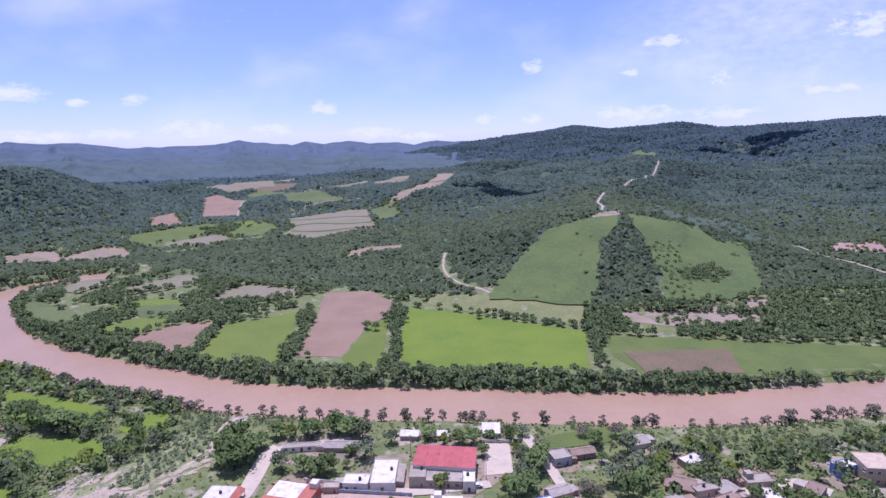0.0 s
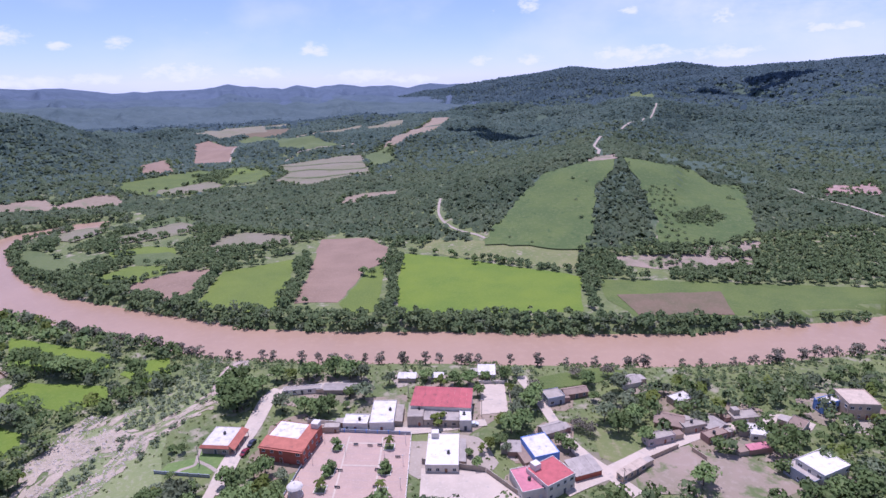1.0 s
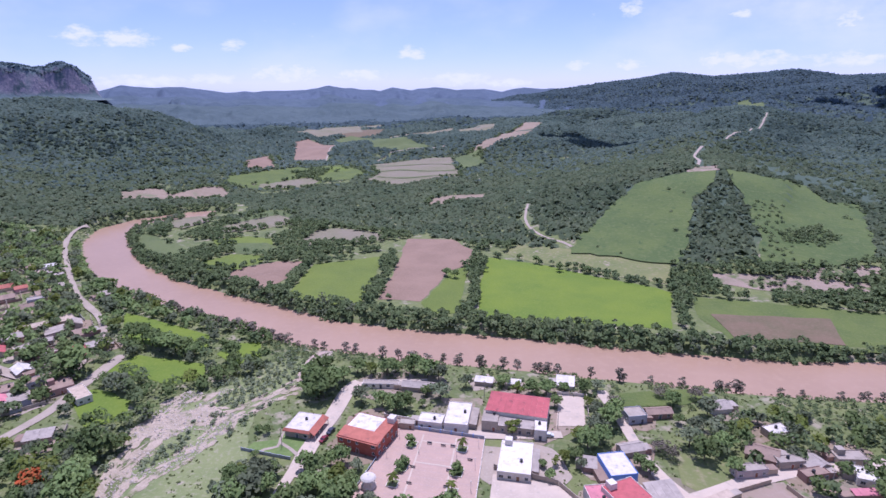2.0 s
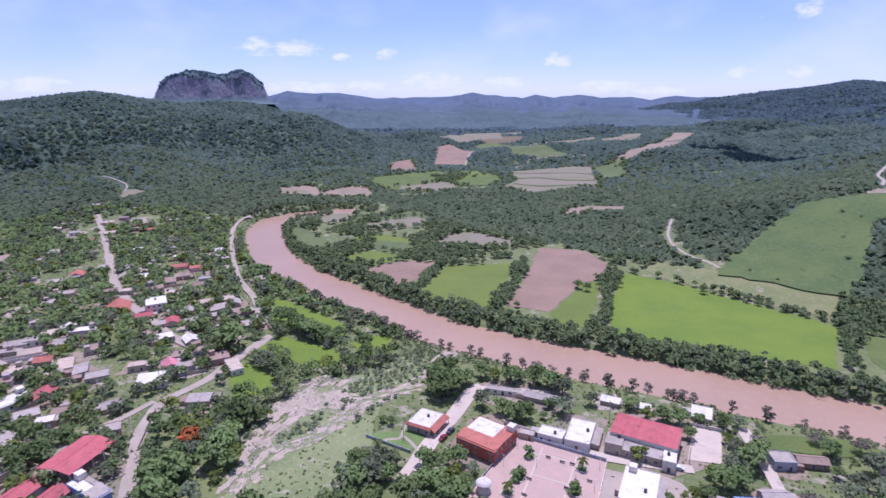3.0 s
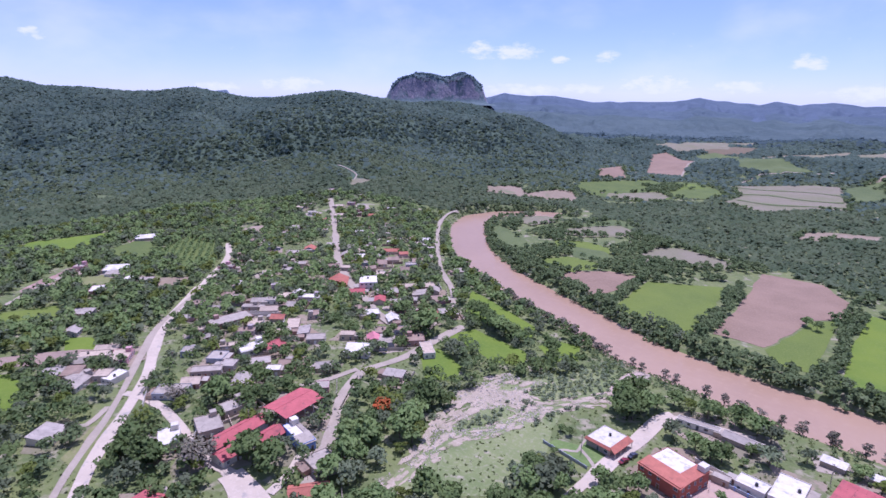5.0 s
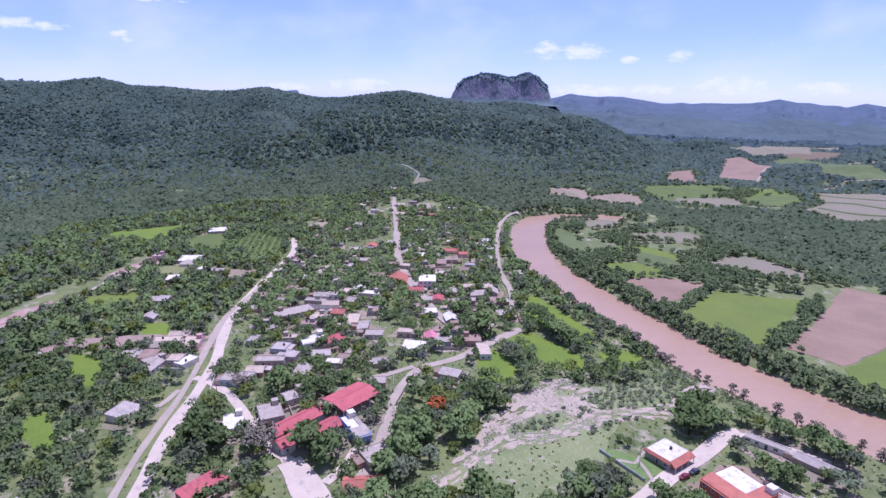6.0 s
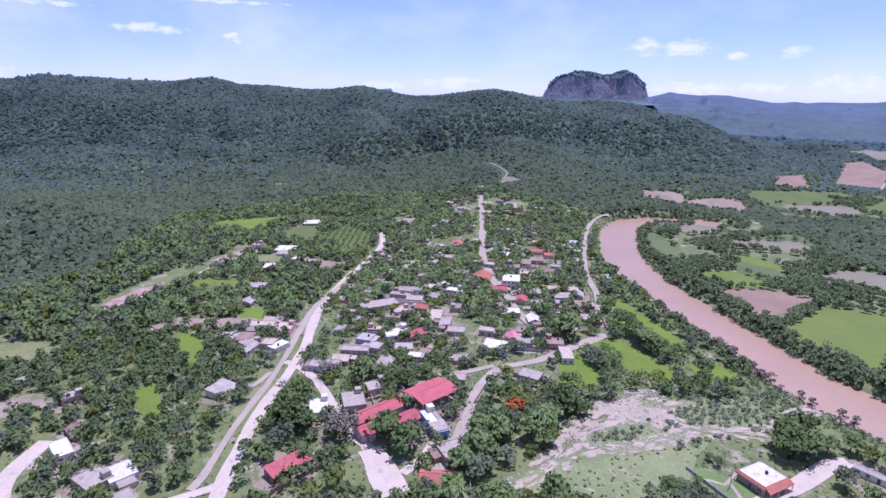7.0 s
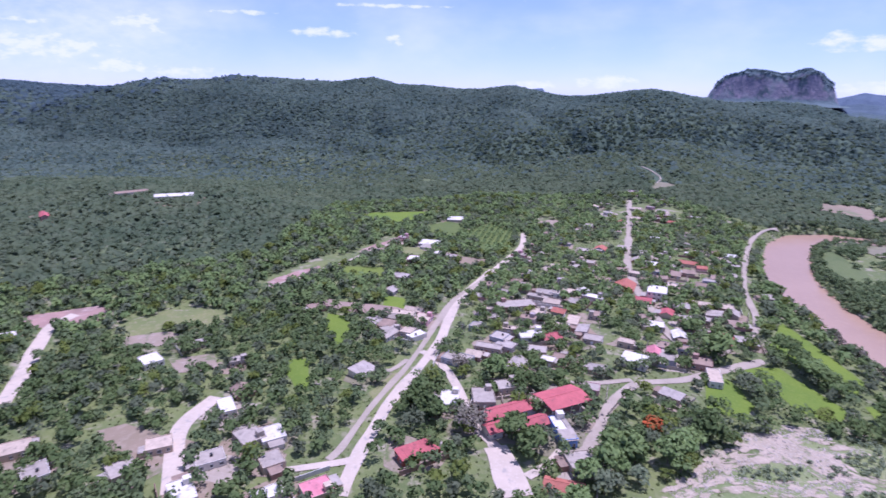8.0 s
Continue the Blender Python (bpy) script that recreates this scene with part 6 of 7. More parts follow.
        if roof == "terrace":
            m = 0.28 * w
            v = [(-hw - 0.3, -hd - 0.5, h - 0.5), (hw + 0.3, -hd - 0.5, h - 0.5), (hw + 0.3, -hd * 0.25, h + 0.35), (-hw - 0.3, -hd * 0.25, h + 0.35)]
            v += [(a, b, q + 0.14) for a, b, q in v]
            part("sloping_roof", (v, [(3, 2, 1, 0), (4, 5, 6, 7), (0, 1, 5, 4), (1, 2, 6, 5), (2, 3, 7, 6), (3, 0, 4, 7)]), R, ob)
            part("sloping_roof", box(hw - m, hw + 0.2, -hd * 0.2, hd, h + 0.02, h + 0.2), R, ob)
            part("terrace_floor", box(-hw + 0.2, hw - m, -hd * 0.2, hd - 0.2, h - 0.24, h - 0.12), ROOFS["white"], ob)
            part("stair_tower", box(hw - 3.0, hw - 0.2, hd - 2.8, hd + 0.2, h, h + 2.2), WALLS["white"], ob)
        elif r.random() < 0.45 and w * d > 30:
            c2, s2 = math.cos(radians(turn)), math.sin(radians(turn))
            u, v2 = hw * r.uniform(-0.6, 0.6), hd * r.uniform(-0.3, 0.6)
            water_tank(x + u * c2 - v2 * s2, y + u * s2 + v2 * c2, z0 + h - 0.25)
        if r.random() < 0.35 and w > 7:
            u = r.choice((-1, 1)) * hw * 0.55
            part("roof_room", box(u - 1.3, u + 1.3, hd - 2.9, hd - 0.3, h - 0.26, h + 1.9), W, ob)
    # a lower lean-to against one side
    if r.random() < 0.6 and roof in ("flat", "gable", "shed") and w < 16:
        sgn, e, dd = r.choice((-1, 1)), r.uniform(2.2, 4.2), d * r.uniform(0.45, 0.85)
        v0 = r.uniform(-hd, hd - dd)
        a0, a1 = (hw, hw + e) if sgn > 0 else (-hw - e, -hw)
        top2 = min(2.5, h - 0.6)
        part("lean_to", box(a0, a1, v0, v0 + dd, low, top2 - 0.25), WALLS[r.choice(("grey", "brick", "tan", wall))], ob)
        hi, lo2 = (top2, top2 - 0.3)
        q = [(a0 - 0.1, v0 - 0.2, hi if sgn > 0 else lo2), (a1 + 0.1, v0 - 0.2, lo2 if sgn > 0 else hi), (a1 + 0.1, v0 + dd + 0.2, lo2 if sgn > 0 else hi), (a0 - 0.1, v0 + dd + 0.2, hi if sgn > 0 else lo2)]
        q += [(a, b, t + 0.06) for a, b, t in q]
        part("lean_to_roof", (q, [(3, 2, 1, 0), (4, 5, 6, 7), (0, 1, 5, 4), (1, 2, 6, 5), (2, 3, 7, 6), (3, 0, 4, 7)]), ROOFS[r.choice(("tin", "grey", "brown", "tin"))], ob)
    # doors and windows on the sides
    for level in range(storeys):
        base = 0.0 if level == 0 else h / 2
        for side in range(4):
            length = w if side in (0, 2) else d
            slots = max(1, int(length / 2.8))
            if side == 2 and r.random() < 0.5:
                continue
            for k in range(slots):
                u = -length / 2 + (k + 0.5) * length / slots
                if base + 2.2 > top - 0.2:
                    continue
                if level == 0 and side == 0 and k == slots // 2:
                    opening(ob, "door", u, side, w, d, base + 0.02, 1.0, 2.05, r.choice(DOORS))
                elif r.random() < 0.75:
                    opening(ob, "window", u, side, w, d, base + 0.95, r.choice((0.9, 1.1, 1.4)), 1.1, None)


# the small houses that fill the blocks between the streets
CORE = [(-575, 440), (-500, 290), (-420, 200), (-360, 150), (-285, 95), (-215, 60), (-195, 120), (-190, 200), (-212, 275), (-330, 350), (-440, 410)]
infill = np.random.default_rng(21)
ix, iy = scatter(-575, -190, 60, 440, 12.0, infill)
keep = inside(ix, iy, CORE) & clear_of(ix, iy, 5.0) & ~inside(ix, iy, GROVE) & (infill.random(len(ix)) < 0.3)
for px, py in zip(ix[keep], iy[keep]):
    if min(math.hypot(px - h[0], py - h[1]) - 0.5 * math.hypot(h[2], h[3]) for h in HOUSES) < 5.5:
        continue
    pick, street = infill.random(), 47 if px + py < 20 else 52
    roof = "flat" if pick < 0.55 else "shed" if pick < 0.8 else "gable"
    HOUSES.append((round(float(px), 1), round(float(py), 1), round(float(infill.uniform(5.5, 10)), 1), round(float(infill.uniform(4.5, 7)), 1), round(float(infill.uniform(2.6, 3.4)), 1), street + float(infill.choice((0, 90))) + round(float(infill.normal(0, 5))), roof,
                   str(infill.choice(("grey", "grey", "white", "tan", "brick", "pink", "lilac", "bluegrey"))), str(infill.choice(("grey", "grey", "tin", "tin", "tan", "brown", "white", "brown", "orange" if roof == "gable" else "grey")))))
for row in HOUSES:
    house(*row)


# ---- paving, walls, cars and poles ----
drape("square_paving", PLAZA, M["plaza"], lift=0.3, step=3.0, label="pink paved village square", category="paving")
drape("concrete_court", COURT, M["pave"], lift=0.3, step=4.0, label="pale concrete court beside the square", category="paving")
drape("concrete_yard", YARD, M["pave"], lift=0.25, step=4.0, label="pale concrete yard near the river", category="paving")
drape("meadow", MEADOW, M["meadow"], lift=0.07, step=3.0, wobble=3.0, label="pale dry meadow beside the stream", category="meadow")
drape("gravel_bar", GRAVEL_BAR, M["gravel"], lift=0.16, step=3.0, wobble=2.0, label="bar of pale gravel and stones", category="gravel")
strip("street", [(-52.1, 195.3), (-33.8, 192.1), (-13, 190.1), (15.6, 194.3)], 4.6, M["pave"], lift=0.34, label="concrete street behind the square", category="road")


def long_wall(name, a, b, height, mat, label, thick=0.2, cap=None):
    a, b = Vector(a), Vector(b)
    n = max(1, int((b - a).length / 4))
    turn = math.degrees(math.atan2(b.y - a.y, b.x - a.x))
    mid = (a + b) / 2
    z = float(terrain(mid.x, mid.y))
    ob = thing(name, mid.x, mid.y, z, turn, label, "wall")
    half = (b - a).length / 2
    for k in range(n):
        u0, u1 = -half + k * 2 * half / n, -half + (k + 1) * 2 * half / n
        p = a.lerp(b, (k + 0.5) / n)
        dz = float(terrain(p.x, p.y)) - z
        part("wall_panel", box(u0 + 0.01, u1 - 0.01, -thick / 2, thick / 2, dz - 0.6, dz + height), mat, ob)
        part("pillar", box(u0 - 0.18, u0 + 0.18, -thick / 2 - 0.1, thick / 2 + 0.1, dz - 0.6, dz + height + 0.15), cap or mat, ob)
    return ob


long_wall("square_wall", (-47.6, 191.2), (-13.5, 187.5), 1.6, WALLS["bluegrey"], "low blue painted wall behind the paved square", cap=WALLS["blue"])
long_wall("square_wall", (-47.8, 191.1), (-55.2, 145.6), 0.9, WALLS["bluegrey"], "low blue and white wall along the square", cap=WALLS["white"])
long_wall("square_wall", (-13.3, 187.2), (-13.7, 145.6), 0.9, WALLS["white"], "low white wall along the square", cap=WALLS["white"])
for a, b, hgt, col, lab in (((-101.8, 168.9), (-81.5, 166), 1.2, "bluegrey", "low blue-grey garden wall"), ((-65.4, 175.5), (-50.4, 176.3), 1.6, "white", "white garden wall before a house"), ((-8.7, 170.6), (13.1, 165), 2.2, "grey", "grey wall along the court"),
                            ((60.3, 163.8), (83.2, 175.5), 1.8, "tan", "tan roadside wall"), ((13.5, 164.6), (27.9, 146.9), 2.0, "grey", "grey wall along the court"), ((-193.3, 151.7), (-177.1, 129.3), 1.6, "grey", "grey wall beside a track"),
                            ((87.4, 173.4), (90.1, 168), 1.8, "tan", "tan yard wall"), ((-54.6, 197.3), (-35.1, 194.5), 1.8, "white", "white street wall"), ((27.3, 223.6), (26.5, 200.2), 1.8, "grey", "grey yard wall"), ((15, 224.1), (27.3, 223.6), 1.5, "white", "white yard wall"),
                            ((-257.4, 83.2), (-228.8, 67.6), 2.0, "white", "white wall along the street"), ((-266.5, 119.6), (-240.5, 145.6), 1.8, "grey", "grey yard wall"), ((-210.6, 85.8), (-197.6, 75.4), 2.0, "white", "white wall of a yard")):
    long_wall("garden_wall", a, b, hgt, WALLS[col], lab)

# yard walls of the village houses
for k, row in enumerate(HOUSES):
    r = random.Random(k + 500)
    if r.random() < 0.42 and row[0] < -70:
        c, s = math.cos(radians(row[5])), math.sin(radians(row[5]))
        u, v = row[2] / 2 + r.uniform(2.5, 5), row[3] / 2 + r.uniform(2.5, 5)
        corners = [(row[0] + a * c - b * s, row[1] + a * s + b * c) for a, b in ((-u, -v), (u, -v), (u, v))]
        for a, b in zip(corners, corners[1:]):
            mx, my = (np.array([a[0], (a[0] + b[0]) / 2, b[0]]), np.array([a[1], (a[1] + b[1]) / 2, b[1]]))
            apart = min(math.hypot(h[0] - mx[1], h[1] - my[1]) - 0.5 * min(h[2], h[3]) for h in HOUSES)
            if clear_of(mx, my, 0.8).all() and apart > 2.0:
                col = r.choice(("grey", "white", "tan", "grey", "brick"))
                long_wall("yard_wall", a, b, r.uniform(1.4, 2.0), WALLS[col], f"{WALL_WORDS[col]} yard wall beside a village house")

# dusty yards round the houses
for k, row in enumerate(HOUSES):
    r = random.Random(k)
    if r.random() < 0.75:
        reach = 0.75 * math.hypot(row[2], row[3])
        hx, hy = row[0] + r.uniform(-3, 3), row[1] + r.uniform(-3, 3)
        ring = [(hx + reach * r.uniform(0.75, 1.35) * math.cos(a), hy + reach * r.uniform(0.75, 1.35) * math.sin(a)) for a in np.arange(0, 6.2, 0.62)]
        drape("yard", ring, M[r.choice(("dust", "bare", "bare", "bare2", "stubble"))], lift=0.09 + 0.004 * (k % 16), step=1.6, wobble=2.6, label="dusty bare yard round a house", category="yard")

# planting beds and lines of the square
for x, y, w, d in ((-40, 180.4, 3.9, 3.9), (-21.1, 179.9, 3.9, 3.9), (-40.8, 167.1, 4.2, 4.7), (-21.3, 166.7, 4.2, 4.7), (-42.1, 158.1, 3.9, 3.9), (-21.8, 156.5, 3.9, 3.9)):
    z = float(terrain(x, y)) + 0.3
    bed = thing("planting_bed", x, y, z, -5, "square raised planting bed with a white kerb", "planter", "beds of the square")
    for q in (box(-w / 2, w / 2, -d / 2, -d / 2 + 0.2, -0.2, 0.35), box(-w / 2, w / 2, d / 2 - 0.2, d / 2, -0.2, 0.35), box(-w / 2, -w / 2 + 0.2, -d / 2 + 0.2, d / 2 - 0.2, -0.2, 0.35), box(w / 2 - 0.2, w / 2, -d / 2 + 0.2, d / 2 - 0.2, -0.2, 0.35)):
        part("kerb", q, WALLS["white"], bed)
    part("soil", box(-w / 2 + 0.2, w / 2 - 0.2, -d / 2 + 0.2, d / 2 - 0.2, -0.2, 0.25), M["ground"], bed)
for a, b in (((-37.2, 170.6), (-23.7, 169.5)), ((-36.7, 187.5), (-37.4, 148.2)), ((-23.9, 186.4), (-23.9, 148.2)), ((-36.8, 183.3), (-23.9, 182.3))):
    strip("paving_band", [a, b], 0.6, M["pave"], lift=0.34, across=1, label="pale band in the paving", category="paving")
for y in np.arange(149, 188, 3.5):
    strip("paving_joint", [(-52.6 + (y - 146) * 0.12, float(y) + 1.3), (-14.6, float(y) - 2.1)], 0.1, M["joint"], lift=0.325, across=1, label="dark joint in the paving", category="paving")


def car(x, y, turn, paint, label):
    z = float(terrain(x, y)) + 0.3
    ob = thing("car", x, y, z, turn, label, "car")
    side = [(-2.1, 0.35), (-2.15, 0.75), (-1.2, 0.92), (-0.75, 1.4), (0.75, 1.42), (1.5, 0.95), (2.1, 0.85), (2.15, 0.4)]
    part("body", prism(side, -0.82, 0.82), paint, ob)
    part("windscreen", ([(-1.17, -0.7, 0.96), (-1.17, 0.7, 0.96), (-0.79, 0.64, 1.38), (-0.79, -0.64, 1.38), (-1.2, -0.7, 0.95), (-1.2, 0.7, 0.95), (-0.82, 0.64, 1.39), (-0.82, -0.64, 1.39)], box(0, 1, 0, 1, 0, 1)[1]), GLASS, ob)
    for sgn in (-1, 1):
        part("side_window", box(-0.7, 0.8, sgn * 0.83 - 0.02, sgn * 0.83 + 0.02, 0.95, 1.32), GLASS, ob)
        for u in (-1.35, 1.35):
            v, f = lathe([(0.32, -0.1), (0.32, 0.1)], 12)
            part("wheel", ([(a + u, c + sgn * 0.8, b + 0.32) for a, b, c in v], f), TANK, ob)
    part("rear_window", box(1.05, 1.12, -0.6, 0.6, 1.0, 1.3), GLASS, ob)


CAR_RED = material("dark_red_car_paint", [(0.22, 0.02, 0.03), (0.2, 0.02, 0.03)], rough=0.25, bump=0, spec=0.6)
CAR_DARK = material("dark_grey_car_paint", [(0.05, 0.05, 0.07), (0.06, 0.06, 0.08)], rough=0.25, bump=0, spec=0.6)
CAR_WHITE = material("white_car_paint", [(0.7, 0.7, 0.7), (0.68, 0.68, 0.68)], rough=0.25, bump=0, spec=0.6)
car(-72.7, 184.1, 75, CAR_DARK, "dark grey parked car on the street")
car(-73.6, 178.6, 75, CAR_RED, "dark red parked car on the street")
car(10.4, 192.4, 5, CAR_WHITE, "white parked car behind the square")
car(117, 185.9, 18, CAR_WHITE, "white parked car beside the road")
car(-28.6, 192.7, 172, CAR_DARK, "dark parked car behind the square")


def pole(x, y, height=8.0):
    z = float(terrain(x, y))
    ob = thing("utility_pole", x, y, z, random.uniform(0, 180), "grey concrete utility pole with a cross-arm", "utility pole", "utility poles")
    part("shaft", lathe([(0.16, -0.5), (0.1, height)], 8), WALLS["grey"], ob)
    part("cross_arm", box(-0.9, 0.9, -0.06, 0.06, height - 0.7, height - 0.55), DOORS[1], ob)
    for u in (-0.8, 0.0, 0.8):
        part("insulator", lathe([(0.05, height - 0.55), (0.06, height - 0.4)], 6, u, 0), WALLS["white"], ob)


for px, py in ((-15.9, 217.8), (-32.2, 216.1), (14.2, 198.2), (46.3, 182.7), (-211.2, 170.3), (-279, 119.6), (-253.6, 174.2), (-87.8, 172.9), (-61.1, 208), (57.2, 155.3), (101.4, 174.8), (-234, 74.1), (-192.4, 96.2), (-266.5, 97.5), (-312, 166.4), (-331.5, 223.6), (-390, 279.5)):
    pole(px, py)


def bench(x, y, turn):
    z = float(terrain(x, y)) + 0.31
    ob = thing("bench", x, y, z, turn, "dark iron bench on the paved square", "bench", "benches of the square")
    part("seat", box(-0.9, 0.9, -0.22, 0.22, 0.4, 0.46), DOORS[0], ob)
    part("backrest", box(-0.9, 0.9, 0.2, 0.26, 0.5, 0.95), DOORS[0], ob)
    for u in (-0.75, 0.75):
        part("leg", box(u - 0.05, u + 0.05, -0.2, 0.24, -0.05, 0.4), DOORS[0], ob)


for k, (bx0, by0) in enumerate(((-33.5, 181.5), (-28.2, 181.0), (-24.6, 180.8), (-37.0, 167.5), (-24.2, 167.0), (-36.6, 159.0), (-24.0, 158.5), (-17.5, 174.0))):
    bench(bx0, by0, -5 if k % 2 == 0 else 175)


def lamp_post(x, y):
    z = float(terrain(x, y)) + 0.3
    ob = thing("lamp_post", x, y, z, 0, "white lamp post of the square with a round globe", "lamp post", "lamp posts of the square")
    part("pole", lathe([(0.12, -0.3), (0.07, 0.6), (0.05, 3.6)], 8), WALLS["white"], ob)
    part("globe", lathe([(0.06, 3.58), (0.2, 3.7), (0.24, 3.85), (0.18, 4.02), (0.05, 4.08)], 10), WALLS["white"], ob)


for lx, ly in ((-45.5, 184), (-47.5, 172), (-49.5, 160), (-15.2, 182), (-15.4, 170), (-15.6, 158), (-36.5, 176), (-22.5, 175)):
    lamp_post(lx, ly)

kz = float(terrain(-49.8, 156.9)) + 0.3
kiosk = thing("bandstand", -49.8, 156.0, kz, 0, "small white bandstand with a domed roof", "bandstand")
part("floor_slab", lathe([(2.6, -0.4), (2.6, 0.5)], 12), WALLS["white"], kiosk)
for k in range(6):
    a = math.pi * k / 3
    part("column", lathe([(0.12, 0.5), (0.1, 3.2)], 8, 2.2 * math.cos(a), 2.2 * math.sin(a)), WALLS["white"], kiosk)
part("dome", lathe([(2.7, 3.15), (2.65, 3.35), (2.1, 3.9), (1.1, 4.35), (0.3, 4.55), (0.05, 4.9)], 16), WALLS["white"], kiosk)

car(-238.3, 46.3, 40, material("teal_car_paint", [(0.05, 0.4, 0.33), (0.05, 0.36, 0.3)], rough=0.3, bump=0, spec=0.6), "teal green parked van beside the wide road")

# ---- trees and plants ----
HX, HY = np.array([h[0] for h in HOUSES]), np.array([h[1] for h in HOUSES])
HR = np.array([0.5 * math.hypot(h[2], h[3]) for h in HOUSES])


def off_houses(x, y, gap=1.0):
    ok = np.ones(len(x), bool)
    for hx, hy, hr in zip(HX, HY, HR):
        ok &= np.hypot(x - hx, y - hy) > hr * 0.72 + gap
    return ok


def tube(points, radii, sides=6):
    v, f = [], []
    for p, r in zip(points, radii):
        v += [(p[0] + r * math.cos(2 * math.pi * k / sides), p[1] + r * math.sin(2 * math.pi * k / sides), p[2]) for k in range(sides)]
    for j in range(len(points) - 1):
        f += [(j * sides + k, j * sides + (k + 1) % sides, (j + 1) * sides + (k + 1) % sides, (j + 1) * sides + k) for k in range(sides)]
    return v, f


def tree_model(name, label, height, spread, leaf, seed, clumps=9, per=48, size=0.5, bare=0.3, airy=0.62):
    r = np.random.default_rng(seed)
    ob = thing(name, 0, 0, 0, 0, label, "tree", name.replace("_", " ") + "s of the valley")
    lean = r.uniform(-0.4, 0.4, 2)
    trunk = [tube([(0, 0, -0.4), (lean[0] * 0.4, lean[1] * 0.4, height * 0.3), (lean[0], lean[1], height * 0.7)], [0.05 * height ** 0.8, 0.04 * height ** 0.8, 0.02 * height ** 0.8])]
    centres = []
    for k in range(clumps):
        a = 2 * math.pi * (k * 0.618 + r.uniform(-0.1, 0.1))
        q = 0 if k == 0 else spread * r.uniform(0.35, 0.75)
        z = height * (r.uniform(bare + 0.12, 0.8) if k else 0.8)
        centres.append((q * math.cos(a) + lean[0], q * math.sin(a) + lean[1], z))
        if 0 < k < 6:
            c = centres[-1]
            trunk.append(tube([(lean[0] * 0.5, lean[1] * 0.5, height * bare), (c[0] * 0.5, c[1] * 0.5, (height * bare + c[2]) / 2 + 0.2), c], [0.09, 0.06, 0.025], 5))
    part("trunk", joined(*trunk), M["bark"], ob)
    c, soft = np.array(centres), []
    rad = spread * r.uniform(0.34, 0.6, clumps)
    q = leaf_quads(c[:, 0], c[:, 1], c[:, 2], rad, rad * 0.85, per, np.full(clumps, size), r, normals=soft)
    crown = quads_object("crown", q, leaf, np.concatenate(soft))
    crown.parent = ob
    return ob


def palm_model(label, height, seed):
    r = np.random.default_rng(seed)
    ob = thing("palm_tree", 0, 0, 0, 0, label, "palm tree", "palms")
    part("trunk", tube([(0, 0, -0.3), (0.1, 0, height * 0.5), (0.15, 0.1, height)], [0.22, 0.17, 0.14], 8), M["bark"], ob)
    v, f = [], []
    for k in range(18):
        a, up = 2 * math.pi * k / 18 + r.uniform(-0.1, 0.1), r.uniform(0.1, 1.0)
        n = 6
        for j in range(n + 1):
            s = j / n
            rr, zz = 2.1 * s, height + up * 1.6 * s - 1.9 * s * s
            wd = 0.32 * math.sin(math.pi * min(1, 0.15 + s * 0.85)) + 0.02
            x, y = 0.15 + rr * math.cos(a), 0.1 + rr * math.sin(a)
            v += [(x - wd * math.sin(a), y + wd * math.cos(a), zz - 0.1), (x, y, zz), (x + wd * math.sin(a), y - wd * math.cos(a), zz - 0.1)]
        o = len(v) - 3 * (n + 1)
        for j in range(n):
            f += [(o + 3 * j, o + 3 * j + 1, o + 3 * j + 4, o + 3 * j + 3), (o + 3 * j + 1, o + 3 * j + 2, o + 3 * j + 5, o + 3 * j + 4)]
    part("fronds", (v, f), M["leaf_c"], ob)
    return ob


def put(model, x, y, size, used=[]):
    m = pose(x, y, float(terrain(x, y)), 0, 0, random.uniform(0, 360)) @ Matrix.Diagonal((size * random.uniform(0.9, 1.12), size * random.uniform(0.9, 1.12), size * random.uniform(0.88, 1.15), 1))
    if model not in used:
        used.append(model)
        model.matrix_basis = m
        return model
    ob = copy_thing(model, pose(0, 0, 0))
    ob.matrix_basis = m
    return ob


BROAD = [tree_model("shade_tree", "dark green broadleaf tree with a rounded crown", 8.0, 4.2, M["leaf_a"], s, clumps=11, per=46) for s in (1, 2, 3)]
GREY = [tree_model("acacia_tree", "grey-green acacia with a loose spreading crown", 7.0, 4.0, M["leaf_b"], s, clumps=10, per=40) for s in (4, 5, 6)]
FRESH = [tree_model("young_tree", "yellow-green tree with a small dense crown", 5.5, 2.7, M["leaf_c"], s, clumps=7, per=44, size=0.34) for s in (7, 8)]
TWIG = [tree_model("bank_tree", "thin grey-brown half-bare tree on the river bank", 7.0, 2.4, M["leaf_grey"], s, clumps=11, per=30, size=0.28, bare=0.12) for s in (9, 10)]
rose = tree_model("flame_tree", "tree in scarlet blossom among dark green trees", 8.0, 4.0, M["leaf_red"], 31, clumps=10, per=46)
put(rose, -161.3, 138.5, 1.0)
dusty = tree_model("dusty_tree", "large grey-brown dusty tree with a wide crown", 11.0, 6.6, M["leaf_grey"], 33, clumps=16, per=60, size=0.4)
put(dusty, -182.9, 72.2, 1.0)
put(dusty, -230.8, 83.9, 0.62)
palm = palm_model("short palm with a thick trunk in a planting bed", 4.0, 5)
for x, y in ((-42.1, 158.1), (-21.8, 156.5), (-21.1, 179.9)):
    put(palm, x, y, 1.0)
hedge_model = tree_model("clipped_tree", "clipped dense green tree in a planting bed", 4.2, 2.0, M["leaf_a"], 41, clumps=9, per=60, size=0.26, bare=0.12)
for x, y in ((-40, 180.4), (-40.8, 168.1), (-40.8, 165.6), (-21.3, 167.7), (-21.3, 165.4)):
    put(hedge_model, x, y, 1.0)
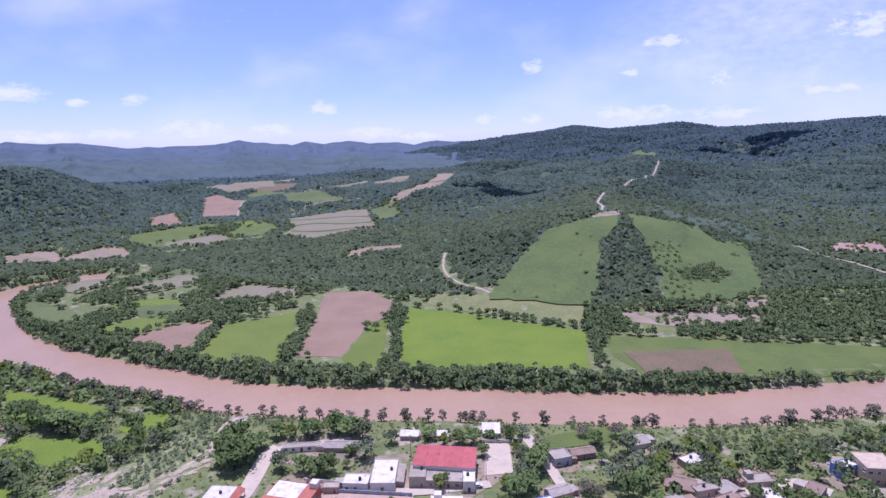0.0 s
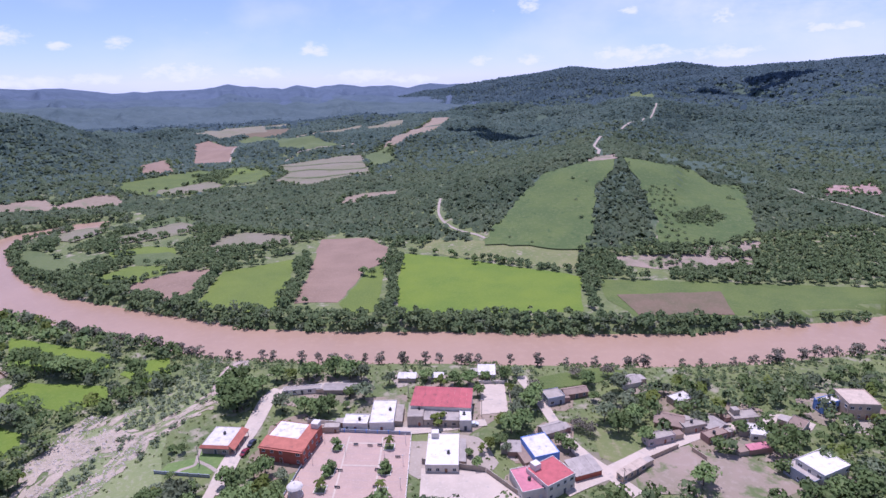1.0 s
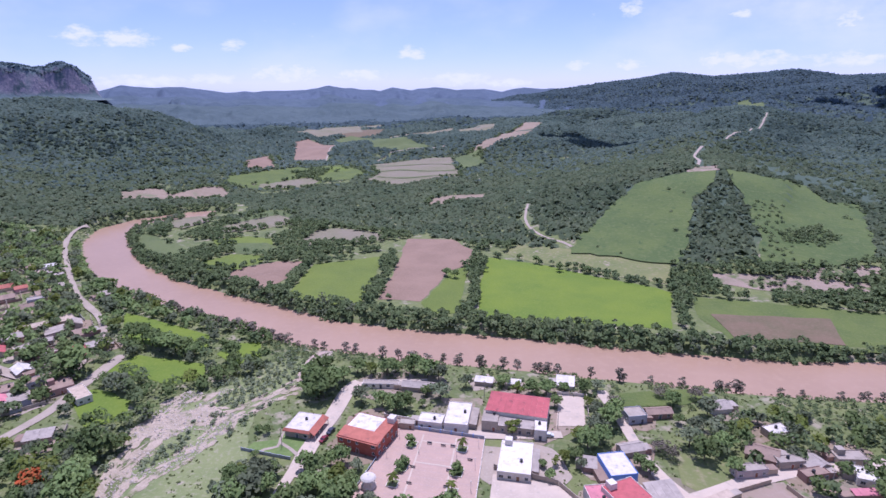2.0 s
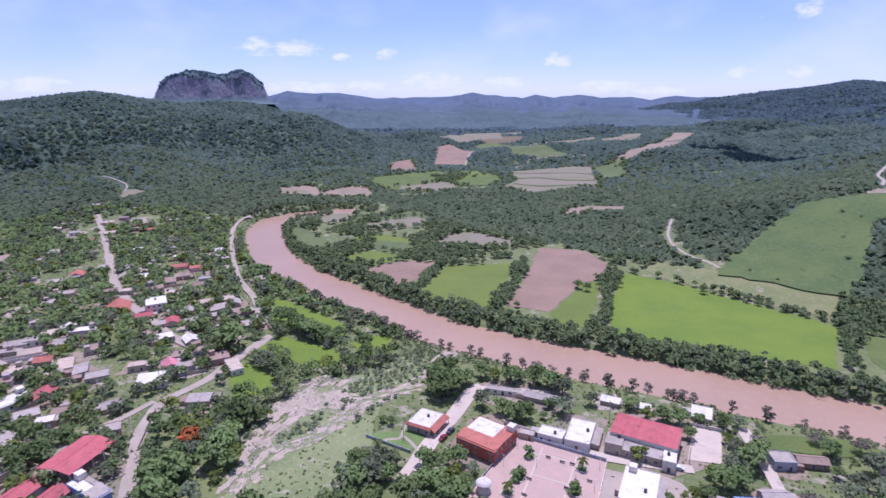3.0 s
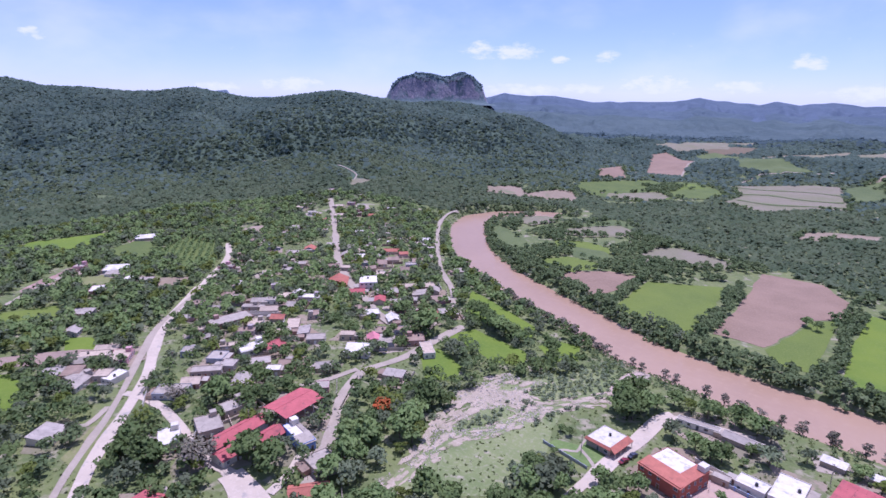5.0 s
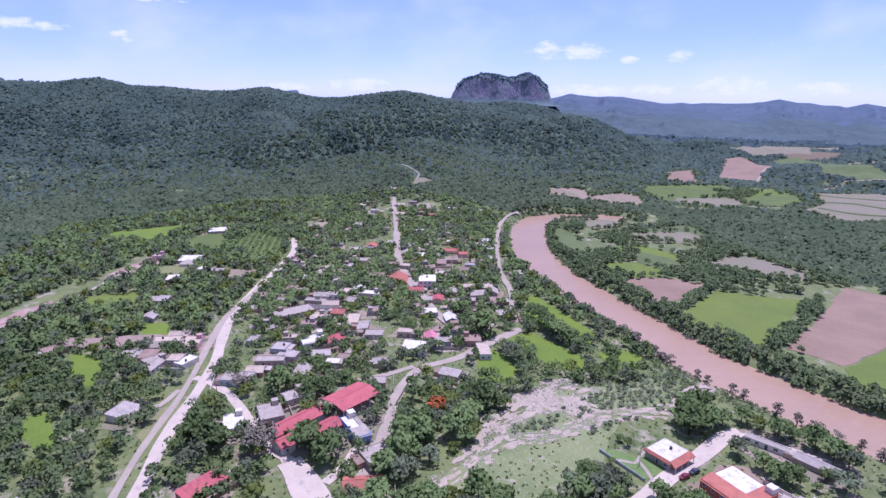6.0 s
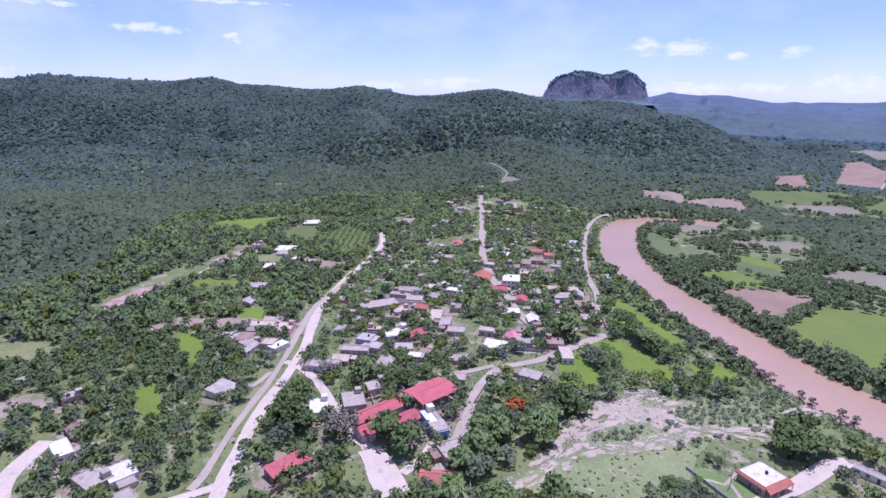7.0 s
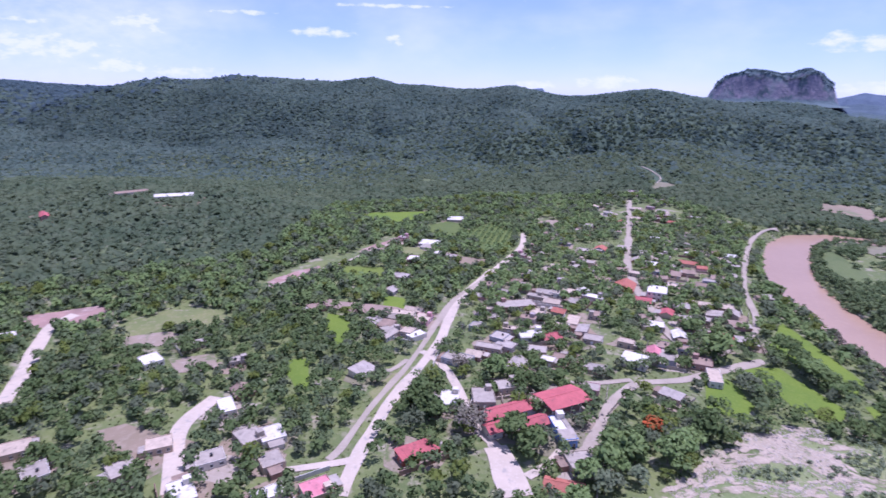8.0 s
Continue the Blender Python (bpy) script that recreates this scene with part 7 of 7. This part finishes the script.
for x, y in ((-54.3, 371.7), (-48.2, 369.9), (41.7, 390), (23.5, 391.4), (7.7, 408.7), (-5.1, 414.2)):
    put(BROAD[0], x, y, 0.7)

# village trees: a ring of singles near the square and the streets, the rest as one mass
tr = np.random.default_rng(11)
x, y = scatter(-620, 340, -240, 440, 7.0, tr)
zone = inside(x, y, VILLAGE)
bare_ground = inside(x, y, MEADOW) | inside(x, y, PLAZA) | inside(x, y, COURT) | inside(x, y, YARD) | inside(x, y, GRAVEL_BAR)
grove = inside(x, y, GROVE)
bare_ground |= inside(x, y, OPEN)
density = 0.55 + 0.5 * value_noise(x, y, 34, 51) + 0.25 * value_noise(x, y, 13, 52) + 0.4 * ((x < -260) & ~inside(x, y, CORE)) + 0.17 * inside(x, y, CORE) + 0.2 * (x > 80) + 0.3 * ((y < 70) & (x < -120)) + 0.7 * grove
keep = zone & ~bare_ground & ~((to_line(x, y, RIVER)[0] < 40) & (x > -130)) & clear_of(x, y, 1.6, 20) & off_houses(x, y, 0.5) & (density > 0.42)
x, y, d = x[keep], y[keep], density[keep]
near = np.argsort(np.hypot(x + 80, y - 140))[:200]
rest = np.setdiff1d(np.arange(len(x)), near)
random.seed(4)
for i in near:
    pick = random.random()
    model = random.choice(BROAD if pick < 0.6 else GREY if pick < 0.85 else FRESH)
    put(model, float(x[i]), float(y[i]), random.uniform(0.65, 1.3) * (1.15 if d[i] > 0.9 else 1.0))


KINDS = {"B": BROAD, "G": GREY, "F": FRESH, "Y": FRESH[:1], "D": [dusty]}
WIDTH = {"B": 8.4, "G": 8.0, "F": 5.6, "Y": 5.6, "D": 13.0}
for kind, rows in SINGLES:
    for px, py, wide in rows:
        put(random.choice(KINDS[kind]), px, py, wide / WIDTH[kind] * 1.05)


def tree_mass(name, x, y, height, spread, mat, label, r, per=30, lobes=4, size=0.62):
    """Many trees in one mesh: several leafy lobes on each."""
    n = len(x)
    z = terrain(x, y)
    out, soft = [], []
    h, s = height * r.uniform(0.65, 1.25, n), spread * r.uniform(0.7, 1.3, n)
    for k in range(lobes):
        a, q = r.uniform(0, 2 * math.pi, n), s * r.uniform(0.2, 0.6, n) * (k > 0)
        rad = s * r.uniform(0.45, 0.75, n)
        out.append(leaf_quads(x + q * np.cos(a), y + q * np.sin(a), z + h * r.uniform(0.3, 0.62, n), rad, rad * 0.95, per, np.full(n, size), r, normals=soft))
    return tagged(quads_object(name, np.concatenate(out), mat, np.concatenate(soft)), label, "trees", kind="stuff")


split = tr.random(len(rest))
for lo, hi, mat, nm, lb in ((0, 0.45, "leaf_a", "dark_trees", "dark green trees among the village houses"), (0.45, 0.75, "thicket", "green_trees", "green trees among the village houses"), (0.75, 0.92, "leaf_b", "grey_trees", "grey-green trees among the village houses"), (0.92, 1.01, "leaf_c", "light_trees", "yellow-green trees among the village houses")):
    sel = rest[(split >= lo) & (split < hi)]
    away = np.hypot(x[sel], y[sel]) > 330
    tree_mass(nm, x[sel[~away]], y[sel[~away]], 7.4, 4.1, M[mat], lb, tr, per=26)
    tree_mass("far_" + nm, x[sel[away]], y[sel[away]], 7.2, 4.2, M[mat], lb, tr, per=14, size=0.9)

# low scrub that fills the ground between the trees west of the village
sx, sy = scatter(-620, -235, -160, 440, 4.4, tr)
keep = inside(sx, sy, VILLAGE) & ~inside(sx, sy, CORE) & ~inside(sx, sy, MEADOW) & ~inside(sx, sy, GROVE) & clear_of(sx, sy, 2.4, 20) & off_houses(sx, sy, 2.2)
keep &= value_noise(sx, sy, 26, 71) + 0.3 * value_noise(sx, sy, 9, 72) + 0.6 * ((sx < -300) & (sy < 250)) > -0.1
tree_mass("low_scrub", sx[keep], sy[keep], 2.6, 2.5, M["thicket"], "low green scrub between the trees beside the village", tr, per=9, lobes=2, size=0.75)

# thickets on the far bank and between the fields
fx, fy = scatter(-380, 340, 265, 530, 4.6, tr)
dist = to_line(fx, fy, RIVER)[0]
keep = inside(fx, fy, FLATS) & clear_of(fx, fy, 0.5, 19) & ((value_noise(fx, fy, 28, 61) + 0.35 * value_noise(fx, fy, 11, 62) > np.where(fx > 150, -0.75, np.where(fx < -150, 0.0, -0.2))) | (dist < 33))
keep &= ~((fx > 100) & (dist > 29) & (dist < 62) & (tr.random(len(fx)) < 0.5))
tree_mass("far_bank_thicket", fx[keep], fy[keep], 6.5, 3.0, M["thicket"], "dense green trees on the river's far bank and between fields", tr, per=22, lobes=3, size=0.68)
for a, b in (((-34.5, 417.3), (-31.9, 304.2)), ((-103.4, 423.8), (-93.6, 306.8)), ((98.8, 383.5), (86.5, 299)), ((-158.6, 390), (-154.1, 321.1)), ((-195, 409.5), (-114.4, 427.7)), ((163.1, 350.5), (183.5, 352.3)), ((201.0, 352.2), (224.7, 345.3)), ((99.2, 376.2), (118.6, 375.2)), ((148.3, 387.7), (182.3, 386.9)), ((237.5, 367.4), (262.1, 357.8)), ((247.8, 347.3), (282.4, 344.7)), ((164.1, 397.8), (170.4, 392.5))):
    n = int(math.dist(a, b) / 1.9) + 4
    t = tr.random(n)
    hx = a[0] + (b[0] - a[0]) * t + tr.normal(0, 1.5, n)
    hy = a[1] + (b[1] - a[1]) * t + tr.normal(0, 1.5, n)
    tree_mass("field_hedge", hx, hy, 6.0, 2.5, M["thicket"], "hedge of dense green trees between two fields", tr, per=22, lobes=3, size=0.62)

ux, uy = scatter(-420, 330, 215, 590, 3.6, tr)
dist = to_line(ux, uy, RIVER)[0]
keep = ~inside(ux, uy, VILLAGE) & (uy > 240 - 0.1 * np.abs(ux)) & (dist > 16.5) & (dist < 29) & clear_of(ux, uy, 0.5, 16.5)
keep &= (uy > np.interp(ux, [p[0] for p in RIVER[5:]], [p[1] for p in RIVER[5:]])) | (ux < -372)
keep &= value_noise(ux, uy, 8, 65) > -0.55
ux, uy = ux[keep], uy[keep]
pale = value_noise(ux, uy, 10, 68) > 0.3
for nm, sel, leaf, lb in (("far_bank_trees", ~pale, "thicket", "row of dense green trees leaning over the river's far bank"), ("far_bank_willows", pale, "leaf_b", "pale grey-green trees along the river's far bank")):
    bx, by = ux[sel], uy[sel]
    tree_mass(nm, bx, by, 6.4 * (1 + 0.6 * value_noise(bx, by, 12, 66)), 2.5 * (1 + 0.45 * value_noise(bx, by, 17, 67)), M[leaf], lb, tr, per=22, lobes=3, size=0.52)

# loose lines of trees along the margins of the fields across the valley
ex, ey = [], []
for name, kind, poly in FIELDS:
    far = math.hypot(*poly[0])
    if name not in ("field_1", "field_2", "field_3", "field_4", "field_5", "field_9", "field_10", "field_13") and 370 < far < 1100 and poly[0][1] > 300 and kind != "hillgrass":
        for a, b in zip(poly, poly[1:] + poly[:1]):
            n = int(math.dist(a, b) / 3.4)
            t = tr.random(n)
            ex.append(a[0] + (b[0] - a[0]) * t + tr.normal(0, 1.4, n))
            ey.append(a[1] + (b[1] - a[1]) * t + tr.normal(0, 1.4, n))
ex, ey = np.concatenate(ex), np.concatenate(ey)
keep = (value_noise(ex, ey, 34, 111) + 0.4 * value_noise(ex, ey, 12, 112) > 0.05) & (to_line(ex, ey, RIVER)[0] > 20)
for _, width, _, pts in ROADS:
    keep &= to_line(ex, ey, pts)[0] > width / 2 + 1.5
tree_mass("field_margin_trees", ex[keep], ey[keep], 5.4, 2.6, M["thicket"], "loose lines of dark green trees along field margins", tr, per=10, lobes=3, size=0.85)
cx0, cy0 = scatter(-325, -290, 760, 830, 5.0, tr)
tree_mass("field_grove", cx0, cy0, 6.0, 3.2, M["thicket"], "dark grove standing in a green field", tr, per=10, lobes=3, size=0.9)

# near bank: thin trees and low bushes
random.seed(9)
for i in range(95):
    t = random.random()
    k = int(t * 9)
    a, b = RIVER[8 + k], RIVER[9 + k]
    f = t * 9 - k
    px, py = a[0] + (b[0] - a[0]) * f, a[1] + (b[1] - a[1]) * f
    n = Vector((b[1] - a[1], a[0] - b[0])).normalized()
    off = random.uniform(19.5, 25)
    put(random.choice(TWIG), px + n.x * off, py + n.y * off, random.uniform(0.6, 1.05))
bx, by = scatter(-430, 430, 170, 545, 3.4, tr)
dist = to_line(bx, by, RIVER)[0]
keep = inside(bx, by, VILLAGE) & (dist > 17) & (dist < 44) & clear_of(bx, by, 0.6, 17) & off_houses(bx, by, 0.5) & (value_noise(bx, by, 16, 71) > -0.3)
tree_mass("bank_bushes", bx[keep], by[keep], 1.8, 1.7, M["thicket"], "low green bushes along the river bank", tr, per=16, lobes=2, size=0.3)

# scrub where the village meets the hills, weeds and grass tufts in between
wx, wy = scatter(-480, 300, -170, 400, 3.1, tr)
keep = inside(wx, wy, VILLAGE) & clear_of(wx, wy, 0.2, 19) & off_houses(wx, wy, 0.0) & ~inside(wx, wy, PLAZA) & ~inside(wx, wy, COURT) & ~inside(wx, wy, YARD) & (value_noise(wx, wy, 12, 81) > -0.45)
wx, wy, soft = wx[keep], wy[keep], []
q = leaf_quads(wx, wy, terrain(wx, wy) + 0.05, tr.uniform(0.3, 1.0, len(wx)), tr.uniform(0.2, 0.7, len(wx)), 5, tr.uniform(0.2, 0.45, len(wx)), tr, normals=soft)
tagged(quads_object("weeds", q, M["weeds"], np.concatenate(soft)), "patchy green weeds and low bushes on open ground", "weeds", kind="stuff")

# scattered shrubs on the hill pastures
mx, my = scatter(20, 300, 390, 590, 6.5, tr)
keep = (inside(mx, my, [p for n, k, p in FIELDS if n == "meadow_1"][0]) & (tr.random(len(mx)) < 0.03)) | (inside(mx, my, [p for n, k, p in FIELDS if n == "meadow_2"][0]) & (value_noise(mx, my, 20, 91) > 0.25))
mx, my = mx[keep], my[keep]
tree_mass("pasture_shrubs", mx, my, 2.4, 2.2, M["thicket"], "dark shrubs scattered over the hill pasture", tr, per=14, lobes=2, size=0.62)

# orchard rows beside the wide road
ox, oy = np.meshgrid(np.arange(0, 90, 5.2), np.arange(0, 70, 5.2))
ox, oy = -505 + 0.8 * ox.ravel() + 0.6 * oy.ravel() - 10, 150 - 0.5 * ox.ravel() + 0.85 * oy.ravel() + 25
keep = inside(ox, oy, [p for n, k, p in FIELDS if n == "field_67"][0])
tree_mass("orchard_trees", ox[keep], oy[keep], 3.8, 2.1, M["leaf_a"], "rows of small dark green orchard trees", tr, per=12, lobes=2, size=0.6)

# bushes over the bare terraces below the hill pasture and the cut bank
tx, ty = scatter(110, 460, 355, 600, 5.0, tr)
keep = np.zeros(len(tx), bool)
for n, k, p in FIELDS:
    if n in ("field_11", "field_12") or k == "redcut":
        keep |= inside(tx, ty, p)
keep &= value_noise(tx, ty, 15, 97) + 0.4 * value_noise(tx, ty, 6, 98) > 0.12
tree_mass("terrace_bushes", tx[keep], ty[keep], 2.6, 2.2, M["thicket"], "green bushes growing over bare earth terraces", tr, per=14, lobes=2, size=0.6)

# a dense clump and loose bushes on the hill pasture
gx0, gy0 = scatter(150, 230, 440, 500, 3.4, tr)
keep = inside(gx0, gy0, PASTURE_GROVE) & (tr.random(len(gx0)) < 0.85)
tree_mass("pasture_grove", gx0[keep], gy0[keep], 3.6, 2.6, M["thicket"], "clump of dark bushes on the hill pasture", tr, per=20, lobes=3, size=0.55)

# grey-green shrubs beside and between the arms of the dry stream
gx1, gy1 = scatter(-190, -80, 95, 262, 2.9, tr)
keep = inside(gx1, gy1, [(-170, 170), (-150, 205), (-128, 240), (-105, 256), (-96, 232), (-104, 200), (-112, 172), (-122, 140), (-122, 112), (-132, 108), (-142, 145)]) & clear_of(gx1, gy1, np.where(gy1 > 195, -1.2, 0.6), 19) & off_houses(gx1, gy1, 1.0) & (gy1 > 150)
keep &= value_noise(gx1, gy1, 13, 101) + 0.5 * value_noise(gx1, gy1, 5, 102) > np.where(gy1 > 195, -0.35, 0.1)
tree_mass("stream_shrubs", gx1[keep], gy1[keep], 1.7, 1.6, M["leaf_b"], "low grey-green shrubs beside the dry stream", tr, per=14, lobes=2, size=0.36)

# stones of the dry stream
sx, sy = scatter(-185, -70, 90, 262, 1.0, tr)
keep = np.zeros(len(sx), bool)
for _, width, pts in STREAMS:
    keep |= to_line(sx, sy, pts)[0] < width * 0.55
keep |= inside(sx, sy, GRAVEL_BAR)
keep &= value_noise(sx, sy, 7, 95) > -0.2
sx, sy = sx[keep], sy[keep]
sz, sr = terrain(sx, sy) + 0.22, tr.uniform(0.12, 0.5, len(sx)) * (1 + (tr.random(len(sx)) < 0.08))
stone_v = np.array([(1, 0, 0), (0.3, 0.9, 0), (-0.8, 0.6, 0), (-0.8, -0.6, 0), (0.3, -0.9, 0), (0.5, 0.1, 0.7), (-0.3, 0.4, 0.75), (-0.3, -0.4, 0.7)])
stone_f = [(0, 1, 6, 5), (1, 2, 6), (2, 3, 7, 6), (3, 4, 7), (4, 0, 5, 7), (5, 6, 7)]
verts, faces = [], []
for a, b, c, s in zip(sx, sy, sz, sr):
    k = len(verts)
    ang = tr.uniform(0, 6.28)
    ca, sa = math.cos(ang), math.sin(ang)
    verts += [(a + s * (p[0] * ca - p[1] * sa), b + s * (p[0] * sa + p[1] * ca), c - 0.1 + s * 0.8 * p[2] * tr.uniform(0.7, 1.2)) for p in stone_v]
    faces += [tuple(i + k for i in f) for f in stone_f]
tagged(mesh_object("stream_stones", verts, faces, M["stone"]), "pale stones and boulders of the dry stream", "stones", kind="stuff")
